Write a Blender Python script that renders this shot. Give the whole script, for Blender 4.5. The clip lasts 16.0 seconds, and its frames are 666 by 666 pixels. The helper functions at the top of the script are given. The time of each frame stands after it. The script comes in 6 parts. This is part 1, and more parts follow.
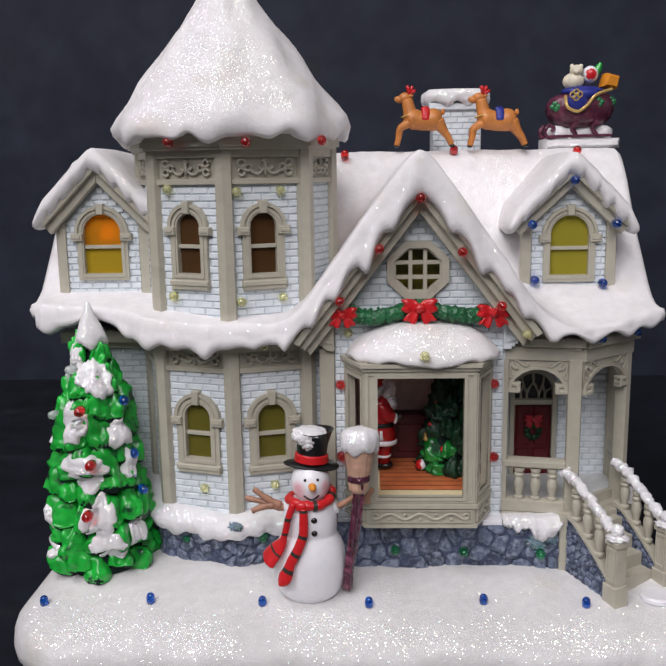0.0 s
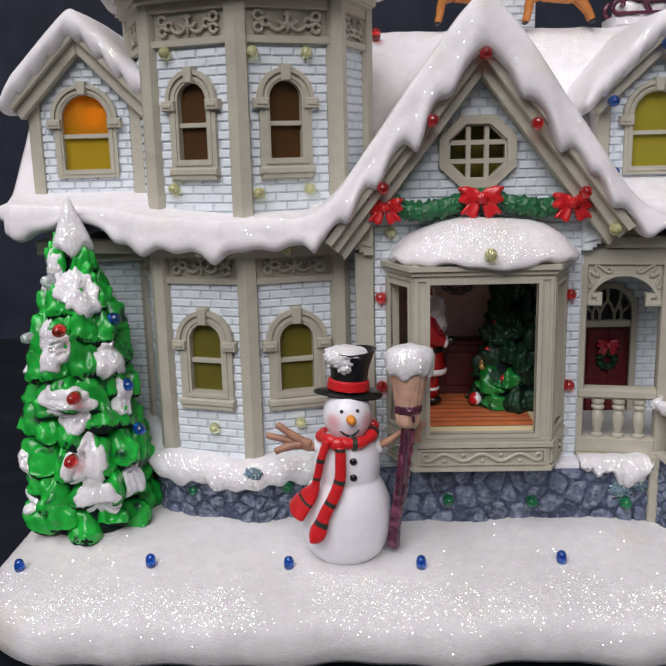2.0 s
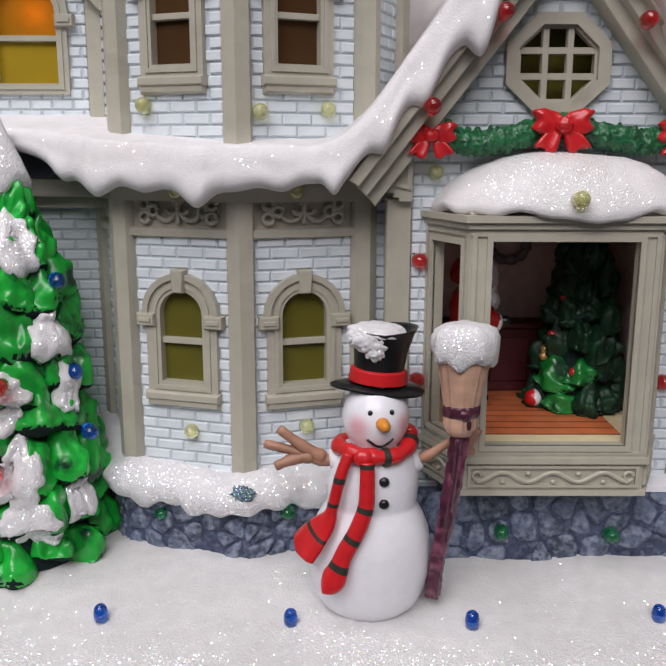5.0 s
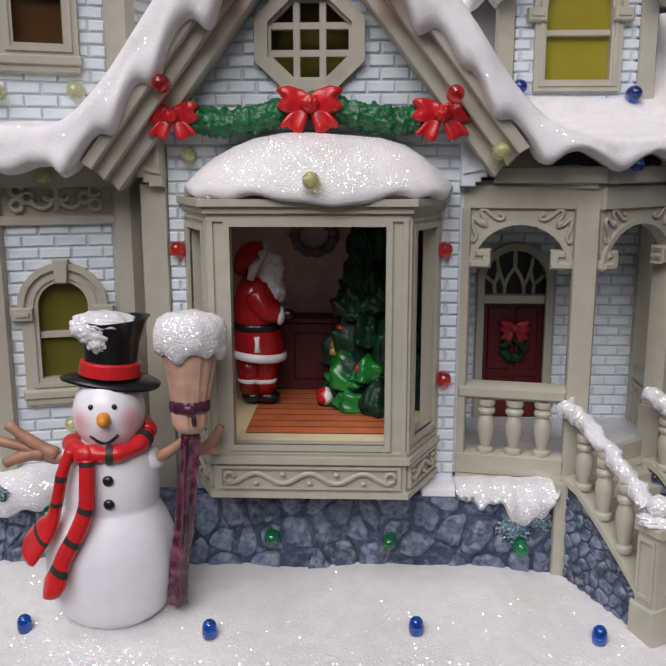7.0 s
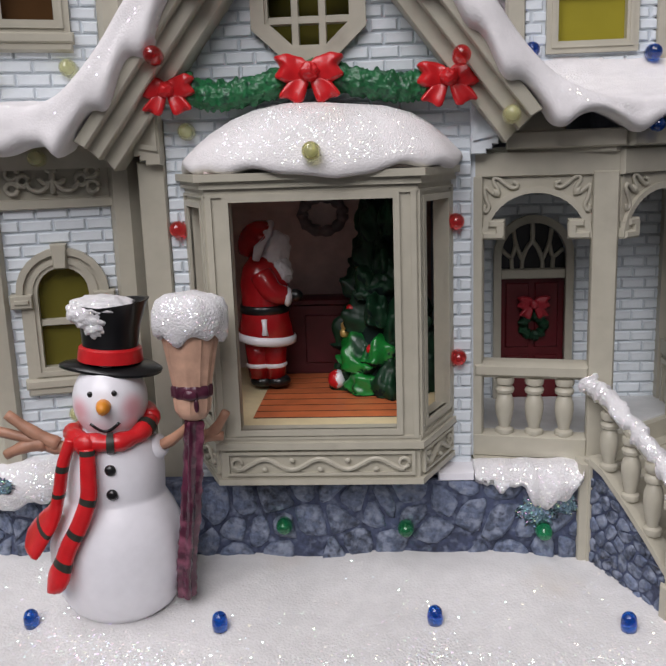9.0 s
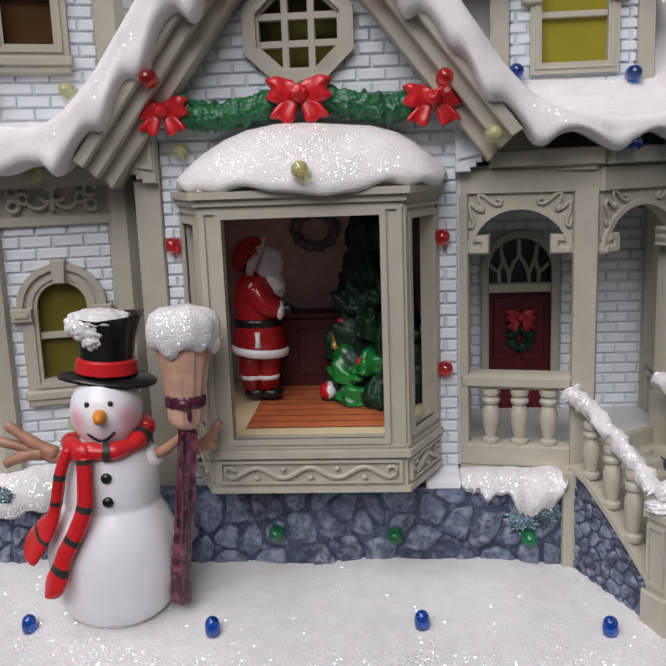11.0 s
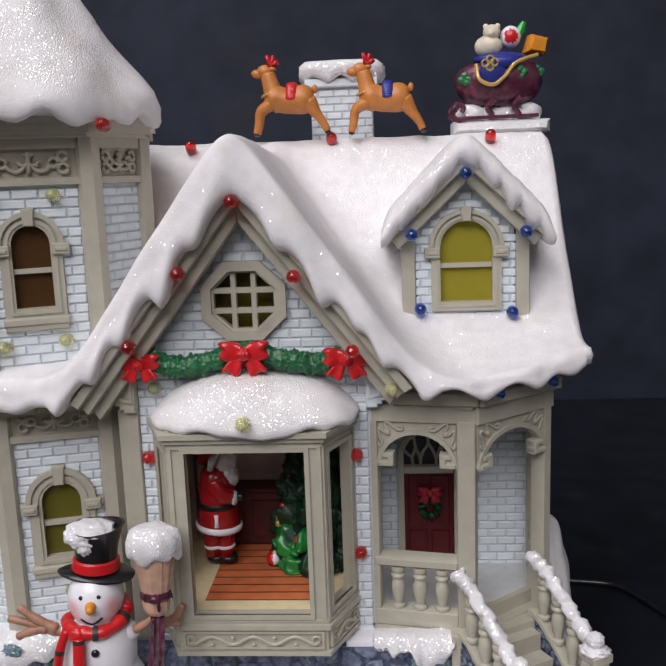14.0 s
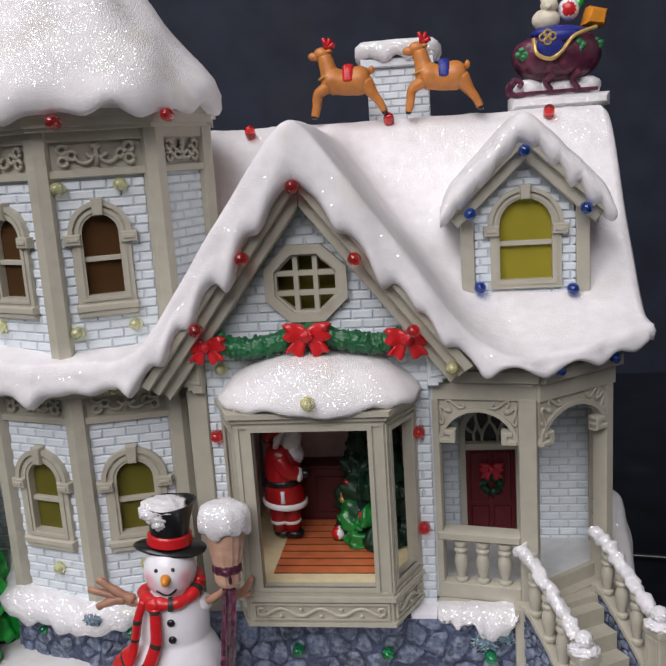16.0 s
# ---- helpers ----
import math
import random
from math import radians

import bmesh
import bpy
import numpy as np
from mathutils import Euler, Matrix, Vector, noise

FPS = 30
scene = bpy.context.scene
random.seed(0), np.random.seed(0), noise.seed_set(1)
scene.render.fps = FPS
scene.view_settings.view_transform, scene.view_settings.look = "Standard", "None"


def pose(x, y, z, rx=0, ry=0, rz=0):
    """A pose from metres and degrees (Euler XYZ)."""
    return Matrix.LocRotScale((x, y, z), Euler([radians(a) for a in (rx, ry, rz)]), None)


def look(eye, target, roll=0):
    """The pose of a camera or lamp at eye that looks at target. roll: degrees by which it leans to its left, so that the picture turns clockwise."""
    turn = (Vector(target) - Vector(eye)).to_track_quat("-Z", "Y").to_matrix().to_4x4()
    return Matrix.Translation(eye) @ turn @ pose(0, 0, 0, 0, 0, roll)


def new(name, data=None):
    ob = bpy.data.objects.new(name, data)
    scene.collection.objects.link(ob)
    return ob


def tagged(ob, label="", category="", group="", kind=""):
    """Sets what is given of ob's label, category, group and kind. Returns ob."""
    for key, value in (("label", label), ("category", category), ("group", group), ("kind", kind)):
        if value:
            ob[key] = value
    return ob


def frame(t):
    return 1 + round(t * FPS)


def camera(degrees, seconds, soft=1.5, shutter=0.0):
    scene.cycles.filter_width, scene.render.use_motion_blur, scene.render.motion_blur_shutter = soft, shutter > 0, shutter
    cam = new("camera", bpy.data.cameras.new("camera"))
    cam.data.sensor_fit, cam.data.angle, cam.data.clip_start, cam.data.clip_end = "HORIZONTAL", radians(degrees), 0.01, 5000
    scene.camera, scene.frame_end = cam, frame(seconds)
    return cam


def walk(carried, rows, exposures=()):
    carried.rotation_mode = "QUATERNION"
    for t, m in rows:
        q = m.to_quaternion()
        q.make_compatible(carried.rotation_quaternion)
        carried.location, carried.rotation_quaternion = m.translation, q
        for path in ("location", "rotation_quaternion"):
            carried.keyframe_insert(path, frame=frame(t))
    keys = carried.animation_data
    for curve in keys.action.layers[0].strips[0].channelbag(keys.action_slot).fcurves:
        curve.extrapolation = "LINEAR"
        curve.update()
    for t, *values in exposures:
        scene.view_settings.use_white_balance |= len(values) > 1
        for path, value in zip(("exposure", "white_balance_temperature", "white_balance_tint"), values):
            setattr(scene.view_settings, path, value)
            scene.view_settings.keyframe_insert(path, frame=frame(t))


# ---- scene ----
from mathutils.bvhtree import BVHTree
cam = camera(43.0, 16.0, soft=1.8)
PATH = [
    (0, (-0.01964, -0.30958, 0.13875), (-0.0962, 1.6534, -0.2364), -0.924),
    (0.5, (-0.01085, -0.32688, 0.14058), (-0.0929, 1.6362, -0.2330), -0.914),
    (1, (-0.01809, -0.32058, 0.13462), (-0.0821, 1.6444, -0.2325), -0.715),
    (1.5, (-0.02240, -0.30096, 0.12368), (-0.0628, 1.6604, -0.2655), -0.771),
    (2, (-0.03615, -0.25644, 0.10374), (-0.0969, 1.6986, -0.3135), -1.355),
    (2.5, (-0.05969, -0.21340, 0.09211), (-0.2146, 1.7260, -0.3712), -1.997),
    (3, (-0.07811, -0.18550, 0.08267), (-0.0585, 1.7486, -0.4260), -0.256),
    (5.5, (-0.03133, -0.19358, 0.08520), (-0.0291, 1.7624, -0.3323), 0.303),
    (6, (-0.01118, -0.18747, 0.08378), (-0.0244, 1.7677, -0.3369), 0.301),
    (6.5, (0.00109, -0.18361, 0.07995), (-0.0564, 1.7761, -0.3155), 0.138),
    (7, (0.01114, -0.18267, 0.07879), (-0.0616, 1.7754, -0.3218), -0.086),
    (7.5, (0.01230, -0.17370, 0.07490), (-0.0777, 1.7803, -0.3422), -0.620),
    (8, (0.01381, -0.17704, 0.07488), (-0.1038, 1.7754, -0.3422), -1.357),
    (8.5, (0.01476, -0.17532, 0.07472), (-0.1154, 1.7747, -0.3501), -1.842),
    (9, (0.01490, -0.17579, 0.07458), (-0.1247, 1.7753, -0.3422), -1.994),
    (11.5, (0.01831, -0.18230, 0.07527), (-0.1310, 1.7767, -0.2990), -2.193),
    (12, (0.01805, -0.18371, 0.07576), (-0.1406, 1.7758, -0.2916), -2.188),
    (12.5, (0.01772, -0.18663, 0.07829), (-0.1481, 1.7704, -0.2993), -2.153),
    (13, (0.02059, -0.19216, 0.08218), (-0.1583, 1.7651, -0.2881), -2.375),
    (13.5, (0.02355, -0.20262, 0.10069), (-0.1322, 1.7536, -0.2852), -2.125),
    (14, (0.03788, -0.22091, 0.13461), (-0.0945, 1.7411, -0.2303), -2.064),
    (14.5, (0.03724, -0.22728, 0.13957), (-0.0867, 1.7405, -0.1957), -1.914),
    (15, (0.03716, -0.22393, 0.14036), (-0.0781, 1.7402, -0.2188), -2.148),
    (15.5, (0.03624, -0.22452, 0.14083), (-0.1268, 1.7310, -0.2456), -2.851),
    (16, (0.03709, -0.22500, 0.13683), (-0.2303, 1.7131, -0.2781), -3.746),
]
walk(cam, [(t, look(eye, target, roll)) for t, eye, target, roll in PATH])

# ---- room light ----
world = bpy.data.worlds.new("room")
scene.world = world
world.use_nodes = True
world.node_tree.nodes["Background"].inputs[0].default_value = (1.0, 0.96, 0.98, 1)
world.node_tree.nodes["Background"].inputs[1].default_value = 0.27


def area_lamp(name, eye, target, sx, sy, watts, color):
    d = bpy.data.lights.new(name, "AREA")
    d.shape, d.size, d.size_y, d.energy, d.color = "RECTANGLE", sx, sy, watts, color
    o = new(name, d)
    o.matrix_world = look(eye, target)
    return o


area_lamp("unseen_area_light", (-0.6, -0.4, 1.7), (-0.1, 0.05, 0), 1.1, 0.5, 10, (1.0, 0.965, 1.0))
area_lamp("unseen_area_light", (-0.4, -1.48, 1.37), (0, 0.05, 0.05), 1.9, 1.0, 34, (1.0, 0.965, 1.0))
scene.view_settings.exposure = 0.0

# ---- materials ----
CM = 0.01


def mat(name, color, rough=0.5, metal=0.0, grain=0.06, scale=350.0, bump=0.08, coat=0.0, var=0.0, stain=None, trans=0.0, sss=0.0, spec=0.5):
    """A painted or moulded surface with a fine grain, broader stains and relief."""
    m = bpy.data.materials.new(name)
    m.use_nodes = True
    nt = m.node_tree
    b = nt.nodes["Principled BSDF"]
    b.inputs["Roughness"].default_value, b.inputs["Metallic"].default_value = rough, metal
    b.inputs["Specular IOR Level"].default_value = spec
    b.inputs["Coat Weight"].default_value = coat
    b.inputs["Coat Roughness"].default_value = 0.15
    b.inputs["Transmission Weight"].default_value = trans
    b.inputs["Subsurface Weight"].default_value = sss
    b.inputs["Subsurface Radius"].default_value = (0.003, 0.003, 0.003)
    L = nt.links.new
    co = nt.nodes.new("ShaderNodeTexCoord")
    n1 = nt.nodes.new("ShaderNodeTexNoise")
    n1.inputs["Scale"].default_value, n1.inputs["Detail"].default_value = scale, 5
    n2 = nt.nodes.new("ShaderNodeTexNoise")
    n2.inputs["Scale"].default_value, n2.inputs["Detail"].default_value = scale / 9, 3
    for n in (n1, n2):
        L(co.outputs["Object"], n.inputs["Vector"])
    add = nt.nodes.new("ShaderNodeMath")
    add.operation = "ADD"
    L(n1.outputs[0], add.inputs[0])
    L(n2.outputs[0], add.inputs[1])
    r = nt.nodes.new("ShaderNodeMapRange")
    r.inputs["From Min"].default_value, r.inputs["From Max"].default_value = 0.7, 1.3
    r.inputs["To Min"].default_value, r.inputs["To Max"].default_value = 1 - grain * 1.6, 1 + grain * 1.6
    L(add.outputs[0], r.inputs["Value"])
    last = r.outputs[0]
    if var:
        info = nt.nodes.new("ShaderNodeObjectInfo")
        rv = nt.nodes.new("ShaderNodeMapRange")
        rv.inputs["To Min"].default_value, rv.inputs["To Max"].default_value = 1 - var, 1 + var
        L(info.outputs["Random"], rv.inputs["Value"])
        mm = nt.nodes.new("ShaderNodeMath")
        mm.operation = "MULTIPLY"
        L(last, mm.inputs[0])
        L(rv.outputs[0], mm.inputs[1])
        last = mm.outputs[0]
    mul = nt.nodes.new("ShaderNodeVectorMath")
    mul.operation = "SCALE"
    mul.inputs[0].default_value = color
    L(last, mul.inputs["Scale"])
    col = mul.outputs[0]
    if stain:
        n3 = nt.nodes.new("ShaderNodeTexNoise")
        n3.inputs["Scale"].default_value, n3.inputs["Detail"].default_value = stain[1], 6
        L(co.outputs["Object"], n3.inputs["Vector"])
        ramp = nt.nodes.new("ShaderNodeMapRange")
        ramp.inputs["From Min"].default_value, ramp.inputs["From Max"].default_value = stain[2], stain[3]
        L(n3.outputs[0], ramp.inputs["Value"])
        mix = nt.nodes.new("ShaderNodeMix")
        mix.data_type = "RGBA"
        L(ramp.outputs[0], mix.inputs["Factor"])
        L(col, mix.inputs["A"])
        mix.inputs["B"].default_value = (*stain[0], 1)
        col = mix.outputs["Result"]
    L(col, b.inputs["Base Color"])
    if bump:
        bp = nt.nodes.new("ShaderNodeBump")
        bp.inputs["Strength"].default_value, bp.inputs["Distance"].default_value = bump, 0.0006
        L(add.outputs[0], bp.inputs["Height"])
        L(bp.outputs[0], b.inputs["Normal"])
    return m


def glitter(name, color, scale=1500.0, share=0.9, rough=0.7, stain=None, bump=0.35, patch=(0.35, 0.7), flat=0.5, grains=0.25, thin=0.992, band=None, fall=False, tint=0.35, gloss=0.13):
    """Painted snow strewn with small tilted mirror flakes, thick in some patches and thin in others; band gives the heights between which they lie thickest."""
    m = mat(name, color, rough, grain=0.05, scale=260, bump=bump, stain=stain)
    nt = m.node_tree
    L = nt.links.new

    def node(kind, op=None, a=None, b=None, c=None):
        n = nt.nodes.new(kind)
        if op:
            n.operation = op
        for i, q in enumerate((a, b, c)):
            if q is None:
                continue
            if hasattr(q, "is_linked"):
                L(q, n.inputs[i])
            else:
                n.inputs[i].default_value = q
        return n
    b = nt.nodes["Principled BSDF"]
    b.inputs["Specular IOR Level"].default_value = 0.3
    co = nt.nodes.new("ShaderNodeTexCoord").outputs["Object"]
    pn = nt.nodes.new("ShaderNodeTexNoise")
    pn.inputs["Scale"].default_value, pn.inputs["Detail"].default_value = 60, 4
    L(co, pn.inputs["Vector"])
    pr = nt.nodes.new("ShaderNodeMapRange")
    pr.inputs["From Min"].default_value, pr.inputs["From Max"].default_value = patch
    pr.inputs["To Min"].default_value, pr.inputs["To Max"].default_value = 0.0, 1.0
    L(pn.outputs[0], pr.inputs["Value"])
    dense = pr.outputs[0]
    if band:
        sep = nt.nodes.new("ShaderNodeSeparateXYZ")
        L(co, sep.inputs[0])
        for a0, a1 in ((band[0], band[1]), (band[3], band[2])):
            r = nt.nodes.new("ShaderNodeMapRange")
            r.inputs["From Min"].default_value, r.inputs["From Max"].default_value = a0, a1
            L(sep.outputs[2], r.inputs["Value"])
            dense = node("ShaderNodeMath", "MULTIPLY", dense, r.outputs[0]).outputs[0]
    if fall:
        # flakes strewn from above stay on what faces up
        up = nt.nodes.new("ShaderNodeSeparateXYZ")
        L(nt.nodes.new("ShaderNodeNewGeometry").outputs["Normal"], up.inputs[0])
        r = nt.nodes.new("ShaderNodeMapRange")
        r.inputs["From Min"].default_value, r.inputs["From Max"].default_value = 0.1, 0.55
        L(up.outputs[2], r.inputs["Value"])
        dense = node("ShaderNodeMath", "MULTIPLY", dense, r.outputs[0]).outputs[0]
    # granular relief
    vg = nt.nodes.new("ShaderNodeTexVoronoi")
    vg.inputs["Scale"].default_value = scale * 0.8
    L(co, vg.inputs["Vector"])
    old = b.inputs["Normal"].links[0].from_socket
    bp = nt.nodes.new("ShaderNodeBump")
    bp.inputs["Distance"].default_value = 0.0005
    bp.invert = True
    L(node("ShaderNodeMath", "MULTIPLY_ADD", dense, grains, grains * 0.35).outputs[0], bp.inputs["Strength"])
    L(vg.outputs["Distance"], bp.inputs["Height"])
    L(old, bp.inputs["Normal"])
    L(bp.outputs[0], b.inputs["Normal"])
    geo = nt.nodes.new("ShaderNodeNewGeometry")
    surface = b.outputs[0]
    for sc, lim, near in ((scale, share, 0.45), (scale * 0.7, 1 - (1 - share) * 0.25, 0.4)):
        v = nt.nodes.new("ShaderNodeTexVoronoi")
        v.inputs["Scale"].default_value = sc
        L(co, v.inputs["Vector"])
        pick = nt.nodes.new("ShaderNodeSeparateColor")
        L(v.outputs["Color"], pick.inputs[0])
        level = node("ShaderNodeMath", "MULTIPLY_ADD", dense, lim - thin, thin).outputs[0]
        on = node("ShaderNodeMath", "GREATER_THAN", pick.outputs[0], level).outputs[0]
        close = node("ShaderNodeMath", "LESS_THAN", v.outputs["Distance"], near).outputs[0]
        both = node("ShaderNodeMath", "MULTIPLY", on, close).outputs[0]
        wn = nt.nodes.new("ShaderNodeTexWhiteNoise")
        L(v.outputs["Color"], wn.inputs["Vector"])
        off = node("ShaderNodeVectorMath", "SUBTRACT", wn.outputs["Color"], (0.5, 0.5, 0.5)).outputs[0]
        tl = node("ShaderNodeVectorMath", "SCALE", off)
        tl.inputs["Scale"].default_value = 2 * flat
        nm = node("ShaderNodeVectorMath", "NORMALIZE", node("ShaderNodeVectorMath", "ADD", geo.outputs["Normal"], tl.outputs[0]).outputs[0]).outputs[0]
        hue = nt.nodes.new("ShaderNodeCombineColor")
        hue.mode = "HSV"
        L(wn.outputs["Value"], hue.inputs[0])
        hue.inputs[1].default_value, hue.inputs[2].default_value = tint, 1.0
        flake = node("ShaderNodeVectorMath", "SCALE", hue.outputs[0])
        L(both, flake.inputs["Scale"])
        gl = nt.nodes.new("ShaderNodeBsdfGlossy")
        gl.inputs["Roughness"].default_value = gloss
        L(flake.outputs[0], gl.inputs["Color"])
        L(nm, gl.inputs["Normal"])
        ad = nt.nodes.new("ShaderNodeAddShader")
        L(surface, ad.inputs[0])
        L(gl.outputs[0], ad.inputs[1])
        surface = ad.outputs[0]
    L(surface, nt.nodes["Material Output"].inputs["Surface"])
    return m


SNOW = glitter("roof_snow", (0.77, 0.75, 0.755), scale=2900, share=0.86, patch=(0.36, 0.66), stain=((0.72, 0.67, 0.61), 45, 0.62, 0.78), grains=0.32, bump=0.2, fall=True, gloss=0.2)
SNOW_RICH = glitter("strewn_snow", (0.77, 0.75, 0.75), scale=3400, share=0.6, patch=(0.3, 0.6), stain=((0.70, 0.65, 0.60), 60, 0.6, 0.78), grains=0.45, bump=0.3, fall=True, gloss=0.2)
SNOW_BASE = glitter("base_snow", (0.66, 0.65, 0.645), scale=2300, share=0.2, patch=(0.3, 0.62), rough=0.8, stain=((0.60, 0.53, 0.45), 26, 0.58, 0.82), grains=0.5, thin=0.95, tint=0.45, band=(-0.0228, -0.0196, -0.0172, -0.0150))
SNOW_THICK = glitter("glitter_snow", (0.70, 0.69, 0.70), scale=3000, share=0.58, patch=(0.25, 0.55), bump=0.6, grains=0.26, thin=0.9)
TRIM = mat("trim_paint", (0.45, 0.425, 0.345), 0.42, grain=0.05, scale=300, bump=0.05, stain=((0.30, 0.27, 0.22), 90, 0.62, 0.85))
BRICK = mat("brick_paint", (0.70, 0.75, 0.785), 0.5, grain=0.06, var=0.05, bump=0.1, stain=((0.60, 0.65, 0.69), 120, 0.55, 0.8))
JOINT_SHADE = mat("brick_joint_shade", (0.56, 0.61, 0.65), 0.7, grain=0.08)
STONE = mat("stone_paint", (0.098, 0.122, 0.185), 0.5, grain=0.5, scale=900, bump=1.0, var=0.25, stain=((0.25, 0.285, 0.37), 520, 0.46, 0.66))
STONE_JOINT = mat("stone_joint", (0.05, 0.063, 0.115), 0.6, grain=0.4, scale=700, bump=0.8, stain=((0.17, 0.2, 0.28), 480, 0.52, 0.7))
PANE_OLIVE = mat("amber_film", (0.30, 0.26, 0.03), 0.22, grain=0.06, scale=90, bump=0.0, spec=0.2)
def film(m, share=0.5):
    """Lets light through from behind a coloured window film."""
    nt = m.node_tree
    b = nt.nodes["Principled BSDF"]
    t = nt.nodes.new("ShaderNodeBsdfTranslucent")
    nt.links.new(b.inputs["Base Color"].links[0].from_socket, t.inputs["Color"])
    x = nt.nodes.new("ShaderNodeMixShader")
    x.inputs[0].default_value = share
    nt.links.new(b.outputs[0], x.inputs[1])
    nt.links.new(t.outputs[0], x.inputs[2])
    nt.links.new(x.outputs[0], nt.nodes["Material Output"].inputs["Surface"])
    return m


PANE_AMBER = film(mat("lit_amber_film", (0.55, 0.30, 0.02), 0.22, grain=0.06, scale=90, bump=0.0, spec=0.2))
PANE_HONEY = mat("honey_film", (0.40, 0.27, 0.02), 0.22, grain=0.06, scale=90, bump=0.0, spec=0.2)
PANE_DARK = mat("olive_film", (0.13, 0.115, 0.02), 0.22, grain=0.08, scale=90, bump=0.0, spec=0.2)
PANE_BROWN = film(mat("brown_film", (0.11, 0.055, 0.022), 0.22, grain=0.08, scale=90, bump=0.0, spec=0.2), 0.35)
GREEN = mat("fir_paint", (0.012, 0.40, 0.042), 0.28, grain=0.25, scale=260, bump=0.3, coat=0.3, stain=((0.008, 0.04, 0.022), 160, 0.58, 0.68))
GREEN_DARK = mat("fir_painted_shade", (0.007, 0.018, 0.016), 0.8, spec=0.2, grain=0.3, bump=0.4)
RED = mat("red_paint", (0.55, 0.012, 0.016), 0.3, grain=0.12, bump=0.12, coat=0.2)
RED_DEEP = mat("deep_red", (0.10, 0.006, 0.01), 0.4, grain=0.15, bump=0.15)
STRIPE = mat("stripe_paint", (0.022, 0.024, 0.018), 0.45, grain=0.3)
BLACK = mat("black_paint", (0.008, 0.008, 0.009), 0.3, grain=0.2, bump=0.1, coat=0.2)
WHITE = mat("white_paint", (0.84, 0.83, 0.87), 0.32, grain=0.03, bump=0.06, coat=0.25)
INNER_GREEN = mat("shaded_fir_paint", (0.005, 0.035, 0.014), 0.5, grain=0.4, bump=0.5, coat=0.08, spec=0.35)
MANTEL = mat("mantel_paint", (0.09, 0.012, 0.016), 0.45, grain=0.15)
ORANGE = mat("orange_paint", (0.70, 0.26, 0.02), 0.4, grain=0.15, bump=0.1)
WOOD = mat("stick_paint", (0.40, 0.21, 0.135), 0.5, grain=0.2, scale=300, bump=0.4)
STRAW = mat("straw_paint", (0.56, 0.34, 0.24), 0.5, grain=0.22, scale=260, bump=0.4)
PLUM = mat("plum_paint", (0.075, 0.016, 0.034), 0.28, grain=0.4, bump=0.5, stain=((0.19, 0.05, 0.085), 330, 0.48, 0.8))
DEER = mat("deer_paint", (0.53, 0.195, 0.045), 0.42, grain=0.12, bump=0.1)
GOLD = mat("gold_paint", (0.62, 0.42, 0.14), 0.3, metal=0.4, grain=0.1)
BLUE_PAINT = mat("blue_paint", (0.02, 0.03, 0.22), 0.35, grain=0.15)
CREAM = mat("cream_paint", (0.78, 0.66, 0.40), 0.5, grain=0.06)
PLANK = mat("plank_paint", (0.62, 0.17, 0.06), 0.45, grain=0.14, scale=200, var=0.08)
DARK_LINE = mat("dark_line", (0.05, 0.02, 0.015), 0.6)
ROOM_WALL = mat("inner_wall", (0.74, 0.62, 0.60), 0.7, grain=0.1)
TABLE = mat("black_table", (0.006, 0.0075, 0.0125), 0.55, spec=0.35, grain=0.35, scale=60, bump=0.08, stain=((0.028, 0.03, 0.036), 17, 0.58, 0.8))
BACKDROP = mat("black_backdrop", (0.019, 0.023, 0.037), 0.7, spec=0.2, grain=0.2, scale=40, bump=0.03, stain=((0.03, 0.031, 0.036), 13, 0.60, 0.80))
PLASTER = mat("room_plaster", (0.78, 0.76, 0.76), 0.8, grain=0.05, scale=30)


def bulb_mat(name, color, trans=0.88):
    m = mat(name, color, 0.06, grain=0.05, bump=0.0, coat=0.5, trans=trans)
    return m


B_RED, B_BLUE = bulb_mat("red_bulb", (0.85, 0.03, 0.03)), bulb_mat("blue_bulb", (0.004, 0.12, 0.62))
B_GREEN, B_YELLOW = bulb_mat("green_bulb", (0.03, 0.62, 0.2)), bulb_mat("clear_yellow_bulb", (0.96, 0.95, 0.5), 0.7)
B_CLEAR = bulb_mat("clear_bulb", (0.85, 0.92, 0.9), 0.7)


# ---- mesh helpers, in centimetres ----
def finish(name, bm, parent, materials, label, smooth):
    bmesh.ops.recalc_face_normals(bm, faces=bm.faces)
    bmesh.ops.scale(bm, vec=(CM, CM, CM), verts=bm.verts)
    me = bpy.data.meshes.new(name)
    bm.to_mesh(me)
    bm.free()
    for m in materials:
        me.materials.append(m)
    if smooth:
        me.shade_smooth()
        if smooth != "all":
            me.set_sharp_from_angle(angle=radians(38))
    o = new(name, me)
    if parent:
        o.parent = parent
    if label:
        o["label"] = label
    return o


def part(name, bm, material, parent=None, label="", smooth=True):
    """Links a bmesh as one mesh object, under a thing or a part where a parent is given."""
    return finish(name, bm, parent, material if isinstance(material, (list, tuple)) else [material], label, smooth)


def thing(name, label, category, group=""):
    return tagged(new(name), label, category, group)


class Face:
    """A wall's own axes: u along it, v up, n out of it."""

    def __init__(self, x, y, z, turn=0.0):
        a = radians(turn)
        self.o, self.u, self.n = Vector((x, y, z)), Vector((math.cos(a), math.sin(a), 0)), Vector((math.sin(a), -math.cos(a), 0))

    def p(self, u, v, n=0.0):
        return self.o + self.u * u + self.n * n + Vector((0, 0, v))


FRONT = Face(0, 0, 0)


